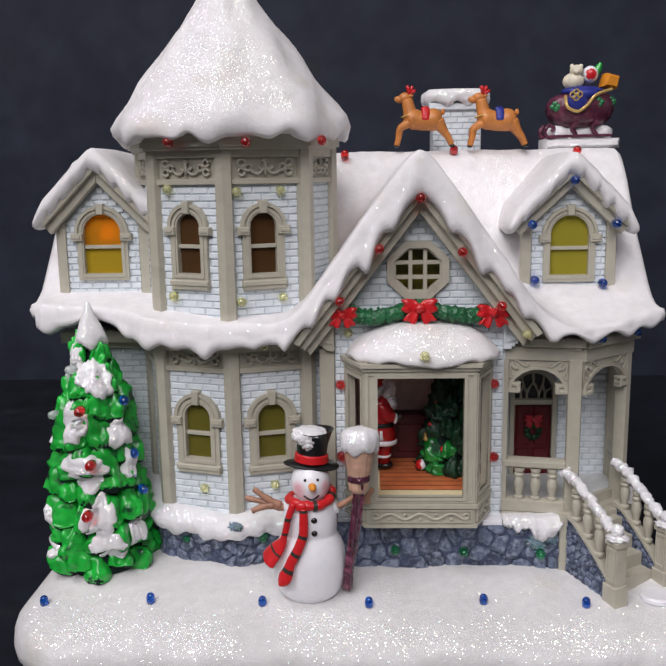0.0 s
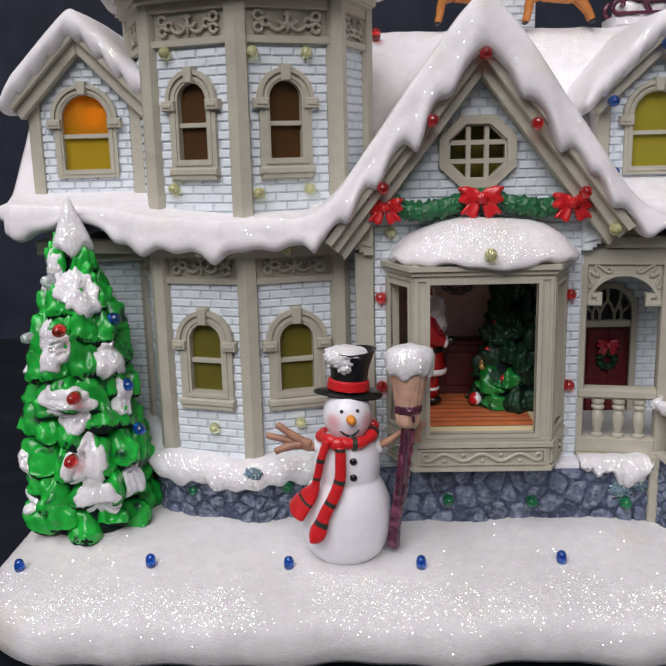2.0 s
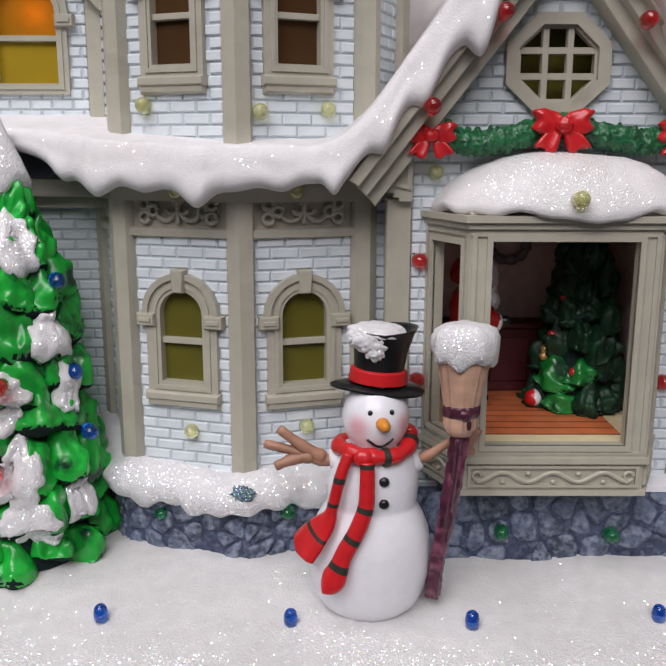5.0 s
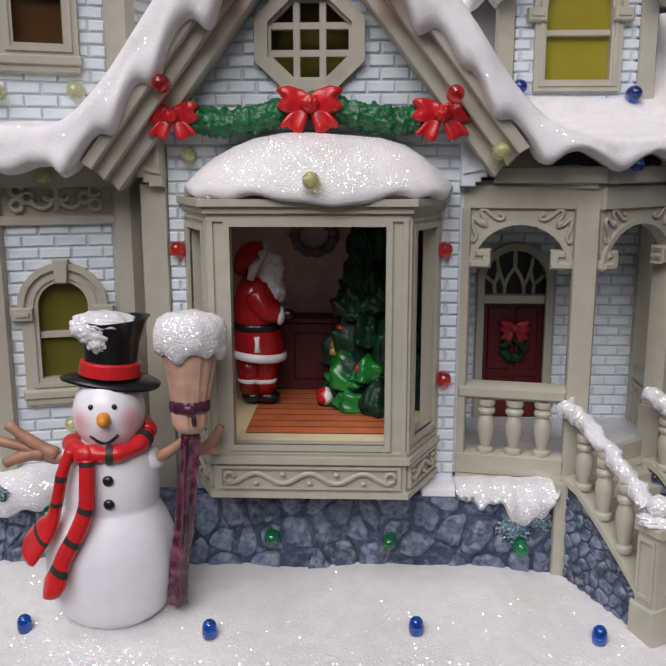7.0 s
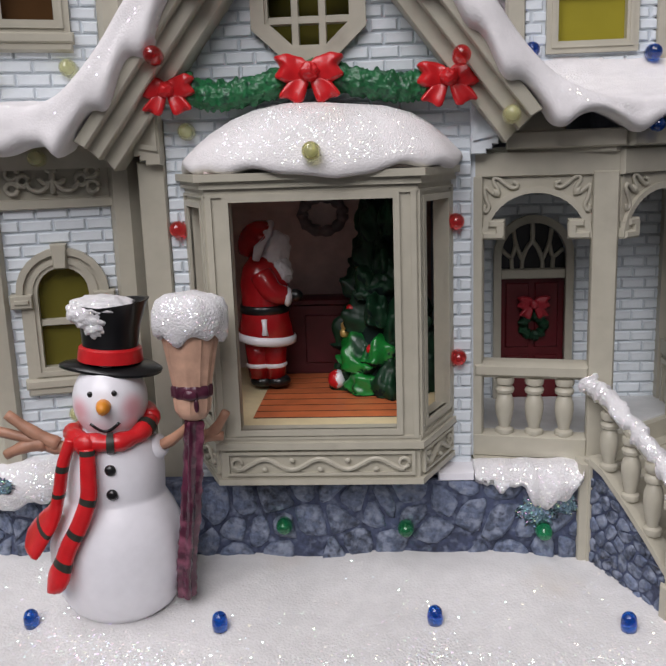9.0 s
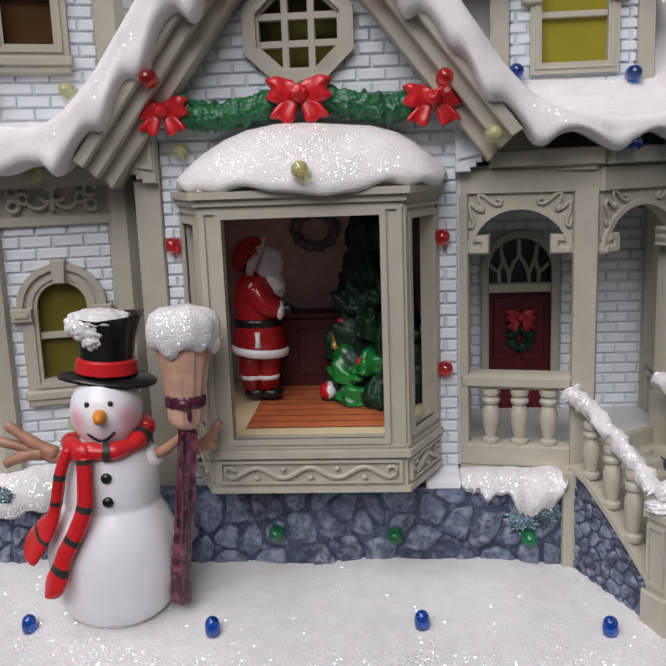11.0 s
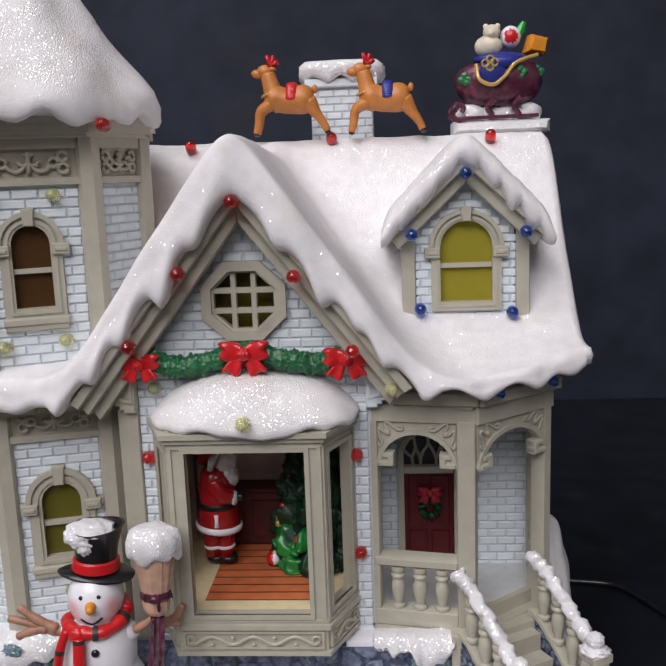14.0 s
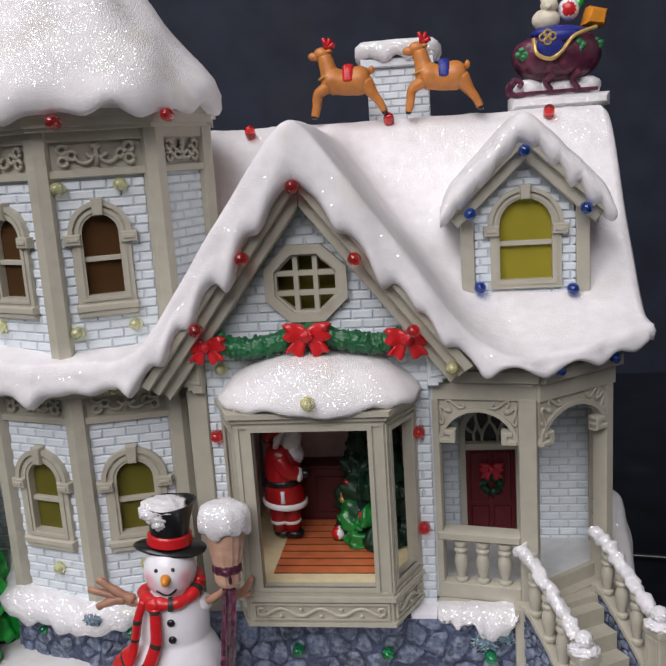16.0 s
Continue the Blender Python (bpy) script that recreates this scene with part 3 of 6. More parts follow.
# pilaster and corbels beside the gable wall
bm = bmesh.new()
slab(bm, FRONT, -3.7, -3.12, 0.4, 7.4, -0.3, 0.12, 0.04)
part("pilaster", bm, TRIM, house)
for s in (-1, 1):
    bm = bmesh.new()
    u0, u1 = (3.12, 3.86)
    pts = [(s * u0, 8.75), (s * u0, 7.33), (s * (u0 + 0.32), 7.33), (s * (u0 + 0.32), 7.42), (s * (u0 + 0.44), 7.42), (s * (u0 + 0.44), 7.52), (s * (u0 + 0.56), 7.52), (s * (u0 + 0.56), 7.62), (s * u1, 7.62), (s * u1, 7.75)]
    prism(bm, FRONT, pts, -0.2, 0.35 if s < 0 else 0.2, 0.03)
    ring_plate(bm, FRONT, [(s * (u0 + 0.05), 8.55), (s * (u0 + 0.05), 7.6), (s * (u0 + 0.66), 7.72)], [(s * (u0 + 0.13), 8.3), (s * (u0 + 0.13), 7.72), (s * (u0 + 0.5), 7.8)], 0.34 if s < 0 else 0.19, 0.41 if s < 0 else 0.26)
    part("corbel", bm, TRIM if s < 0 else BRICK, house)

# bay window
BAY = [Vector((-2.75, 0)), Vector((-2.0, -1.6)), Vector((2.0, -1.6)), Vector((2.75, 0))]


def bay_faces(grow=0.0):
    out = []
    for a, b in zip(BAY, BAY[1:]):
        d = b - a
        out.append((Face(a.x, a.y, 0, math.degrees(math.atan2(d.y, d.x))), d.length))
    return out


def bay_belt(bm, v0, v1, grow, inner=None):
    """A moulding that runs round the bay's three sides."""
    pts = []
    for p, dx in ((BAY[0], -1.0), (BAY[1], -0.75), (BAY[2], 0.75), (BAY[3], 1.0)):
        pts.append((p.x + dx * grow, p.y - (grow if p.y < -1 else 0)))
    prismz(bm, pts + [(2.4, 0.0), (1.5, -1.0), (-1.5, -1.0), (-2.4, 0.0)] if inner is None else pts, v0, v1)


def prismz(bm, pts, z0, z1, mi=0):
    """An upright block over an outline of (x, y)."""
    a = [bm.verts.new((x, y, z0)) for x, y in pts]
    b = [bm.verts.new((x, y, z1)) for x, y in pts]
    k = len(pts)
    for i in range(k):
        bm.faces.new((a[i], a[(i + 1) % k], b[(i + 1) % k], b[i])).material_index = mi
    bm.faces.new(b).material_index = mi
    bm.faces.new(a[::-1]).material_index = mi


bm = bmesh.new()
bay_belt(bm, 1.06, 1.72, 0.0, 1)
bay = part("bay_window", bm, TRIM, house, "beige bay window with a scrolled apron", smooth=False)
for z0, z1, g, solid in ((0.95, 1.07, 0.08, 1), (1.7, 1.84, 0.1, 1), (1.83, 1.96, 0.03, 1), (6.72, 6.86, 0.02, None), (6.86, 7.0, 0.1, None), (7.0, 7.14, 0.2, None)):
    bm = bmesh.new()
    bay_belt(bm, z0, z1, g, solid)
    part("moulding", bm, TRIM, bay, smooth=False)
for i, (f, w) in enumerate(bay_faces()):
    m = 0.42 if i == 1 else 0.3
    if i == 1:
        outer, inner = [(0, 1.9), (w, 1.9), (w, 6.75), (0, 6.75)], [(m + 0.03, 2.1), (w - m - 0.03, 2.1), (w - m - 0.03, 6.6), (m + 0.03, 6.6)]
    else:
        outer, inner = [(0.0, 1.9), (w, 1.9), (w, 6.75), (0.0, 6.75)], [(m, 2.2), (w - m, 2.2), (w - m, 6.5), (m, 6.5)]
    bm = bmesh.new()
    ring_plate(bm, f, outer, inner, -0.28, 0.0)
    mo = [(inner[0][0] - 0.12, inner[0][1] - 0.12), (inner[1][0] + 0.12, inner[1][1] - 0.12), (inner[2][0] + 0.12, inner[2][1] + 0.12), (inner[3][0] - 0.12, inner[3][1] + 0.12)]
    ring_plate(bm, f, mo, inner, -0.05, 0.06)
    ou = [(outer[0][0] + 0.02, outer[0][1]), (outer[1][0] - 0.02, outer[1][1]), (outer[2][0] - 0.02, outer[2][1]), (outer[3][0] + 0.02, outer[3][1])]
    inn = [(a + (0.1 if a < w / 2 else -0.1), b + (0.05 if b < 4 else -0.05)) for a, b in ou]
    ring_plate(bm, f, ou, inn, -0.05, 0.05)
    part("bay_frame", bm, TRIM, bay)
    # scrolled apron under each light
    bm = bmesh.new()
    lo, hi = 0.2, w - 0.2
    ring_plate(bm, f, [(0.1, 1.14), (w - 0.1, 1.14), (w - 0.1, 1.64), (0.1, 1.64)], [(0.17, 1.2), (w - 0.17, 1.2), (w - 0.17, 1.58), (0.17, 1.58)], -0.02, 0.07)
    kk = 60
    waves = 3 if i == 1 else 1
    pts = [f.p(lo + 0.12 + (hi - lo - 0.24) * j / kk, 1.38 + 0.11 * math.cos(2 * math.pi * waves * j / kk + math.pi), 0.05) for j in range(kk + 1)]
    tube(bm, pts, 0.05, 6)
    for j in range(1, 2 * waves):
        blob(bm, f.p(lo + 0.12 + (hi - lo - 0.24) * j / (2 * waves), 1.38 + (0.09 if j % 2 == 0 else -0.1), 0.07), (0.06, 0.04, 0.05), 2)
    for c in (lo + 0.12, hi - 0.12):
        tube(bm, [f.p(c + 0.1 * math.cos(a), 1.4 + 0.1 * math.sin(a), 0.05) for a in [j * 0.5 for j in range(13)]], 0.04, 6)
    part("apron_scroll", bm, TRIM, bay)

# room behind the bay window: cream sill, plank floor, side walls and a dim back wall
bm = bmesh.new()
prismz(bm, [(-2.6, 0.0), (-1.9, -1.5), (1.9, -1.5), (2.6, 0.0), (2.6, 6.0), (-2.6, 6.0)], 1.9, 2.06)
part("room_floor", bm, CREAM, house, smooth=False)
for f, w in ((Face(0, 3.6, 0), 2.5), (Face(-2.6, 1.8, 0, 90), 1.8), (Face(2.6, 1.8, 0, -90), 1.8)):
    bm = bmesh.new()
    slab(bm, f, -w, w, 1.9, 7.4, -0.1, 0.0, 0)
    part("room_wall", bm, ROOM_WALL, house, "dim pinkish inner room wall", smooth=False)
bm = bmesh.new()
prismz(bm, [(-2.7, 0.0), (-2.0, -1.5), (2.0, -1.5), (2.7, 0.0), (2.7, 6.1), (-2.7, 6.1)], 7.15, 7.3)
part("room_ceiling", bm, ROOM_WALL, house, smooth=False)
floor_deck = bmesh.new()
slab(floor_deck, Face(0, 0, 2.06), -1.45, 1.75, -0.0, 0.01, -5.0, 0.75, 0)
deck = part("plank_floor", floor_deck, DARK_LINE, house, "orange-brown plank floor", smooth=False)
for i in range(9):
    bm = bmesh.new()
    y0 = -0.72 + i * 0.45
    slab(bm, Face(0, 0, 2.072), -1.45, 1.75, 0, 0.008, -(y0 + 0.375), -y0, 0)
    part("plank", bm, PLANK, deck, smooth=False)


# cap of snow on the bay
def snow_cap():
    bm = bmesh.new()
    k, rows = 72, []
    for t, dz in ((0.86, -0.06), (0.99, -0.1), (1.03, -0.02), (1.02, 0.1), (0.985, 0.24), (0.91, 0.46), (0.8, 0.7), (0.66, 0.91), (0.5, 1.06), (0.32, 1.14), (0.14, 1.17)):
        row = []
        for i in range(k + 1):
            a = math.pi * i / k
            x = -math.copysign(abs(math.cos(a)) ** 0.8, math.cos(a)) * t * 2.74
            y = -1.95 * math.sin(a) ** 0.7 * (0.22 + 0.78 * t)
            drip = 0.05 * math.sin(i * 0.62) + 0.04 * math.sin(i * 0.31 + 2) + 0.14 * math.exp(-((i - 38) / 2.6) ** 2)
            low = 1.0 if dz < 0 else max(0.0, 1 - dz / 0.3)
            z = 7.25 + dz - drip * low + 0.03 * noise.noise(Vector((x * 2, y * 2, dz * 2))) + 0.05 * noise.noise(Vector((x * 0.8, y, 9)))
            row.append(bm.verts.new((x + 0.14, y, z)))
        rows.append(row)
    for a, b in zip(rows, rows[1:]):
        for i in range(k):
            bm.faces.new((a[i], a[i + 1], b[i + 1], b[i]))
    bm.faces.new(rows[-1])
    bm.faces.new(rows[0][::-1])
    bmesh.ops.recalc_face_normals(bm, faces=bm.faces)
    return bm


part("snow_cap", snow_cap(), SNOW_RICH, house, "domed glittering snow cap on the bay", smooth="all")

# ---- tower and the rounded bay below it ----
TC, TR = Vector((-6.95, 3.35)), 3.95
LOW = Vector((-6.95, 4.0))
LOW_PLAN = [Vector(p) for p in ((-10.75, 2.7), (-9.78, 0.5), (-6.97, -0.3), (-4.2, 0.5), (-3.5, 2.7))]


def oct_vert(i, r, low=False):
    if low:
        v = LOW_PLAN[i % 5] if i < 5 else Vector((-6.95, 6.0))
        return v + (v - LOW).normalized() * (r - TR)
    if i == 4:
        return oct_vert(3, r).lerp(Vector((TC.x + r, TC.y)), 0.74)
    a = radians(180 + 45 * i)
    c = TC
    return Vector((c.x + r * math.cos(a), c.y + r * math.sin(a)))


def oct_face(i, r, low=False):
    a, b = oct_vert(i, r, low), oct_vert(i + 1, r, low)
    d = b - a
    t = math.degrees(math.atan2(d.y, d.x))
    return Face(a.x, a.y, 0, t), d.length, t


for low, z0, z1 in ((False, 8.2, 14.75), (True, 0.3, 7.5)):
    for i in range(4):
        f, w, t = oct_face(i, TR, low)
        outer = [(0.0, z0), (w, z0), (w, z1), (0.0, z1)]
        wv, wh, ww = (10.26, 2.2, 0.98) if not low else (3.1, 2.16, 1.06)
        holes, frames = [], []
        bm = bmesh.new()
        if i in (1, 2):
            uc = w / 2 if i == 1 or low else w / 2 - 0.14
            hole = arch_pts(uc, wv, ww, wh, 12, 0.02)
            holed(bm, f, outer, [hole], -0.3, 0)
            holes = [arch_pts(uc, wv, ww, wh, 12, 0.3)]
        else:
            prism(bm, f, outer, -0.3, 0)
        wall = part("tower_wall" if not low else "bay_wall", bm, JOINT_SHADE, house, "pale blue-white brick facet", smooth=False)
        top = 13.47 if not low else 6.5
        lay_bricks(wall, f, t, [(0.3, z0), (w - 0.3, z0), (w - 0.3, top), (0.3, top)], holes, single=i in (1, 2), bw=0.68)
        if i in (1, 2):
            arched_window(house, f, uc, wv, ww, wh, PANE_DARK if low else PANE_BROWN, fw=0.36 if low else 0.3)
        bm = bmesh.new()
        slab(bm, f, 0.1, w - 0.1, top, top + 0.22, -0.1, 0.17, 0.04)
        slab(bm, f, 0.1, w - 0.1, top + 0.95, z1, -0.1, 0.17, 0.03)
        part("band", bm, TRIM, house)
        fretwork(house, f, 0.45, w - 0.45, top + 0.25, top + 0.95)
    for i in range(5):
        p = oct_vert(i, TR, low)
        out = (p - (LOW if low else TC)).normalized()
        q = [p + Vector((-out.y, out.x)) * a + out * b for a, b in ((-0.31, 0.0), (-0.29, 0.16), (0.0, 0.28), (0.29, 0.16), (0.31, 0.0), (0.26, -0.25), (-0.26, -0.25))]
        bm = bmesh.new()
        prismz(bm, [(v.x, v.y) for v in q], z0, z1)
        part("corner_post", bm, TRIM, house)

bm = bmesh.new()
for z0, z1, r in ((14.7, 14.8, 4.25), (14.8, 15.05, 4.38), (15.05, 15.3, 4.5)):
    prismz(bm, [tuple(oct_vert(i, r) - Vector((0, 0.3))) for i in range(8)], z0, z1)
part("tower_cornice", bm, TRIM, house)
bm = bmesh.new()
prismz(bm, [tuple(oct_vert(i, 4.25, True)) for i in range(5)], 7.32, 7.8)
part("bay_cornice", bm, TRIM, house)


def tower_roof():
    bm = bmesh.new()
    prof = [(3.69, 15.22), (4.25, 15.08), (4.37, 15.22), (4.42, 15.56), (4.2, 15.95), (3.95, 16.4), (3.62, 16.89), (3.32, 17.28), (3.06, 17.61), (2.72, 18.05), (2.36, 18.53), (2.05, 18.92), (1.76, 19.24), (1.46, 19.64), (1.17, 20.05), (0.94, 20.51), (0.76, 21.14), (0.57, 22.0), (0.3, 22.68), (0.05, 22.87)]

    def wob(r, z, a):
        edge = max(0.0, 1 - abs(z - 15.1) / 0.7)
        o = 0.028 * math.cos(8 * a) * (1 if z < 20.5 else 0.2)
        d = edge * (0.11 * math.sin(a * 15 + 0.5) + 0.07 * math.sin(a * 23 + 2) + 0.07 * math.sin(a * 7))
        lump = 0.02 * math.sin(a * 5 + z * 2.1) + 0.015 * math.sin(a * 9 - z * 3) + 0.035 * noise.noise(Vector((math.cos(a) * 2, math.sin(a) * 2, z * 0.8))) - 0.015 * (z > 16)
        return r * (1 + o + lump), z - d
    lathe(bm, prof, (TC.x - 0.05, 2.0, 0), 128, wob)
    for v in bm.verts:
        v.co.y = 2.0 + (v.co.y - 2.0) * (0.86 if v.co.y < 2.0 else 1.0)
    return bm


part("tower_roof", tower_roof(), SNOW_RICH, house, "tall bell-shaped snow-covered tower roof", smooth="all")

# ---- main roof with its cross gable, all under snow ----
ROOF_PROFILE = [(-2.4, 8.0), (-1.2, 8.2), (0.5, 8.5), (2.0, 8.9), (3.0, 9.55), (4.2, 10.9), (5.6, 12.6), (6.8, 14.1), (7.4, 14.65), (8.0, 14.7)]
EDGE = [(-15.0, 1.25), (-14.5, 0.92), (-13.0, 0.7), (-11.4, 0.5), (-10.3, -0.35), (-9.0, -0.95), (-7.6, -1.3), (-6.2, -1.2), (-5.0, -1.3), (4.8, -1.3), (5.8, -1.1), (7.6, -0.2), (9.4, 1.1)]


def smax(a, b, k=1.35):
    h = max(k - abs(a - b), 0) / k
    return max(a, b) + h * h * k * 0.25


def roof_z(x, y):
    main = lerp_table(ROOF_PROFILE, y)
    ax = math.sqrt(x * x + 0.16) - 0.12
    gab = 14.98 - 0.045 * max(0.0, y) - (1.41 if x < 0 else 1.45) * ax + 0.12 * max(0, ax - 3.6) ** 2
    if y > 7.4:
        return 14.7
    if x < -4.6:
        # the deep drift round the tower's foot
        main += 0.34 * min(1.0, (-4.6 - x) / 1.2) * min(1.0, max(0.0, (3.2 - y) / 2.0))
    return smax(main, gab) if abs(x) < 6.6 else main


GABLE_DRIPS = [(-4.85, 0.42, 0.22), (-3.82, 0.4, 0.24), (-2.98, 0.42, 0.26), (-1.86, 0.72, 0.27), (-0.93, 0.3, 0.25), (1.02, 0.3, 0.25), (2.1, 0.55, 0.27), (2.95, 0.2, 0.2), (3.62, 0.36, 0.26), (4.74, 0.24, 0.27)]
EAVE_DRIPS = [(-14.3, 0.2, 0.5), (-12.35, -0.5, 0.95), (-11.05, 0.14, 0.35), (-10.1, 0.26, 0.42), (-8.9, 0.06, 0.4), (-7.75, 0.32, 0.33), (-6.6, -0.05, 0.5), (-5.6, -0.08, 0.3), (5.45, -0.16, 0.3), (6.2, 0.22, 0.34), (7.0, -0.04, 0.25), (7.75, 0.26, 0.33), (8.8, 0.26, 0.4)]


def drips(table, x):
    return sum(d * math.exp(-((x - c) / w) ** 2) for c, d, w in table)


def low_edge(x, top):
    """The height of the snow's lower rim, which hangs in rounded drips."""
    eave = top - (0.7 if x < 0 else 0.44) - 0.3 * min(1.0, max(0.0, (-4.6 - x) / 1.2)) - drips(EAVE_DRIPS, x) - 0.03 * math.sin(x * 6.1)
    rake = (13.24 if x < 0 else 13.26) - 1.155 * math.sqrt(x * x + 0.05)
    k = min(1.0, max(0.0, (5.3 - abs(x)) / 0.7))
    return eave * (1 - k) + max(rake, 7.98) * k - drips(GABLE_DRIPS, x)


def roof():
    bm = bmesh.new()
    nx = 560
    x0, x1 = -14.75, 9.1
    xs = [x0 + (x1 - x0) * i / nx for i in range(nx + 1)]
    rows = []
    # underside, rounded rim, hollowed front and crest of the snow's edge: setback and share of its thickness
    lip = [(0.85, 0.10), (0.4, 0.02), (0.1, 0.0), (-0.06, 0.04), (-0.17, 0.11), (-0.22, 0.22), (-0.225, 0.34), (-0.21, 0.44), (-0.19, 0.52), (-0.175, 0.6), (-0.155, 0.7), (-0.12, 0.8), (-0.07, 0.9), (-0.005, 0.97)]
    ys = [0.02, 0.06, 0.12, 0.19, 0.26, 0.33, 0.4, 0.47, 0.54, 0.61, 0.68, 0.75, 0.82, 0.88, 0.94, 1.0]
    for dy, share in lip:
        row = []
        for x in xs:
            e = lerp_table(EDGE, x)
            top = roof_z(x, e + 0.3)
            low = low_edge(x, top)
            fat = drips(GABLE_DRIPS, x) + drips(EAVE_DRIPS, x)
            wave = 0.05 * math.sin(x * 3.3) - 0.22 * fat * max(0.0, 1 - share * 1.6)
            lump = 0.04 * noise.noise(Vector((x * 1.7, share * 2.5, 3.0)))
            row.append(bm.verts.new((x, e + dy + wave + lump, low + (top - low) * share)))
        rows.append(row)
    for s in ys:
        row = []
        for x in xs:
            e = lerp_table(EDGE, x)
            y = e + (8.2 - e) * s
            row.append(bm.verts.new((x, y, roof_z(x, max(y, e + 0.3)) - 0.02 * (s < 0.05) + 0.06 * noise.noise(Vector((x * 0.8, y * 0.8, 0))) + 0.025 * noise.noise(Vector((x * 2.3, y * 2.3, 5))))))
        rows.append(row)
    for y, z in ((9.4, 14.3), (11.5, 12.2), (13.2, 9.8), (14.4, 8.6)):
        rows.append([bm.verts.new((x, y, z)) for x in xs])
    for a, b in zip(rows, rows[1:]):
        for i in range(nx):
            bm.faces.new((a[i], a[i + 1], b[i + 1], b[i]))
    # rolled snow down the two gable ends
    for i, s in ((0, -1), (nx, 1)):
        col = [r[i] for r in rows[10:]]
        prev, rim = col, []
        for dx, dz in ((0.16, -0.1), (0.24, -0.32), (0.18, -0.58), (-0.15, -0.6)):
            nxt = [bm.verts.new(v.co + Vector((s * dx * (min(1.9, 0.25 + 0.28 * q) if s < 0 else min(1.0, 0.6 + 0.12 * q)), 0, (dz + 0.07 * math.sin(v.co.y * 2.3)) * min(1.0, 0.6 + 0.12 * q)))) for q, v in enumerate(col)]
            rim.append(nxt[0])
            for a, b, c, d in zip(prev, prev[1:], nxt[1:], nxt):
                bm.faces.new((a, b, c, d))
            prev = nxt
        bm.faces.new([r[i] for r in rows[:11]] + rim)
    return bm


part("main_roof", roof(), SNOW, house, "white snow-covered roof with a wavy dripping eave", smooth="all")


# ---- dormers ----
d = bpy.data.lights.new("window_glow", "POINT")
d.energy, d.color, d.shadow_soft_size = 0.0045, (1.0, 0.42, 0.06), 0.002
new("window_glow", d).location = (-0.1215, 0.0292, 0.1166)
for x, y, z in ((-7.6, 1.2, 10.6), (-6.3, 1.2, 10.5)):
    d = bpy.data.lights.new("window_glow", "POINT")
    d.energy, d.color, d.shadow_soft_size = 0.0016, (1.0, 0.36, 0.05), 0.002
    new("window_glow", d).location = (x * CM, y * CM, z * CM)


def dormer(xc, yw, z0, half, wall_h, peak, reach, pane, win, tilt=0.0):
    f = Face(xc, yw, 0)
    shape = [(-half, z0), (half, z0), (half, wall_h), (0, peak), (-half, wall_h)]
    hole = arch_pts(win[0], win[1], win[2], win[3], 12, 0.02)
    bm = bmesh.new()
    holed(bm, f, shape, [hole], -0.3, 0)
    wall = part("dormer_wall", bm, JOINT_SHADE, house, "pale brick dormer wall", smooth=False)
    lay_bricks(wall, f, 0, [(-half + 0.19, z0), (half - 0.19, z0), (half - 0.19, wall_h), (0, peak - 0.2), (-half + 0.19, wall_h)], [arch_pts(win[0], win[1], win[2], win[3], 12, 0.22)], bw=0.52, bh=0.25)
    arched_window(house, f, *win, pane, sill=False, fw=0.26)
    bm = bmesh.new()
    for s in (-1, 1):
        slab(bm, f, s * half - 0.2, s * half + 0.2, z0, wall_h + 0.1, -0.3, 0.12, 0.04)
        a, b = Vector((0, peak + 0.35)), Vector((s * (half + 0.5), wall_h - 0.25))
        prism(bm, f, [(0, peak + 0.5), (b.x, b.y + 0.15), (b.x - s * 0.22, b.y - 0.12), (0, peak + 0.0)], 0.0, 0.45, 0.03)
        prism(bm, f, [(0, peak + 0.95), (s * (half + 0.6), wall_h + 0.28), (s * (half + 0.48), wall_h - 0.08), (0, peak + 0.45)], 0.2, 0.7, 0.03)
    part("dormer_trim", bm, TRIM, house)
    for s in (-1, 1):
        bm = bmesh.new()
        slab(bm, Face(xc + s * (half - 0.05), yw, 0, 90 * s), 0.0 if s > 0 else -4.5, 4.5 if s > 0 else 0.0, z0 - 0.3, wall_h + 0.2, -0.2, 0.0, 0)
        part("dormer_cheek", bm, SNOW, house, smooth=False)
    # snow saddle
    bm = bmesh.new()
    n, rows = 96, []
    wid = half + 0.78
    for y, dz, kk in ((0.5, -0.66, 1.0), (-0.2, -0.7, 1.0), (-0.72, -0.62, 1.0), (-0.98, -0.36, 0.5), (-0.96, -0.04, 0.12), (-0.66, 0.18, 0), (0.8, 0.22, 0), (reach * 0.5, 0.2, 0), (reach, 0.1, 0)):
        row = []
        for i in range(n + 1):
            t = -1 + 2 * i / n
            x = t * wid
            ax = math.sqrt(x * x + 0.05) - 0.08
            z = peak + 1.27 - ax * 1.04
            end = max(0, abs(t) - 0.84) / 0.16
            w = 0.24 * abs(math.sin(i * 0.28 + 0.4)) ** 0.9 - 0.12 + 0.05 * math.sin(i * 0.61 + 1)
            lump = 0.05 * noise.noise(Vector((x * 1.3, y * 1.3, xc))) + 0.03 * noise.noise(Vector((x * 3, y * 3, xc)))
            row.append(bm.verts.new((xc + x, yw + y + lump, lump + z - 0.3 * end * end + dz * (1 - 0.55 * end * end) - w * kk * (1 - 0.8 * end))))
        rows.append(row)
    for a, b in zip(rows, rows[1:]):
        for i in range(n):
            bm.faces.new((a[i], a[i + 1], b[i + 1], b[i]))
    for i in (0, n):
        bm.faces.new([r[i] for r in rows])
    part("dormer_roof", bm, SNOW_RICH, house, "glittering snow saddle on the dormer", smooth="all")


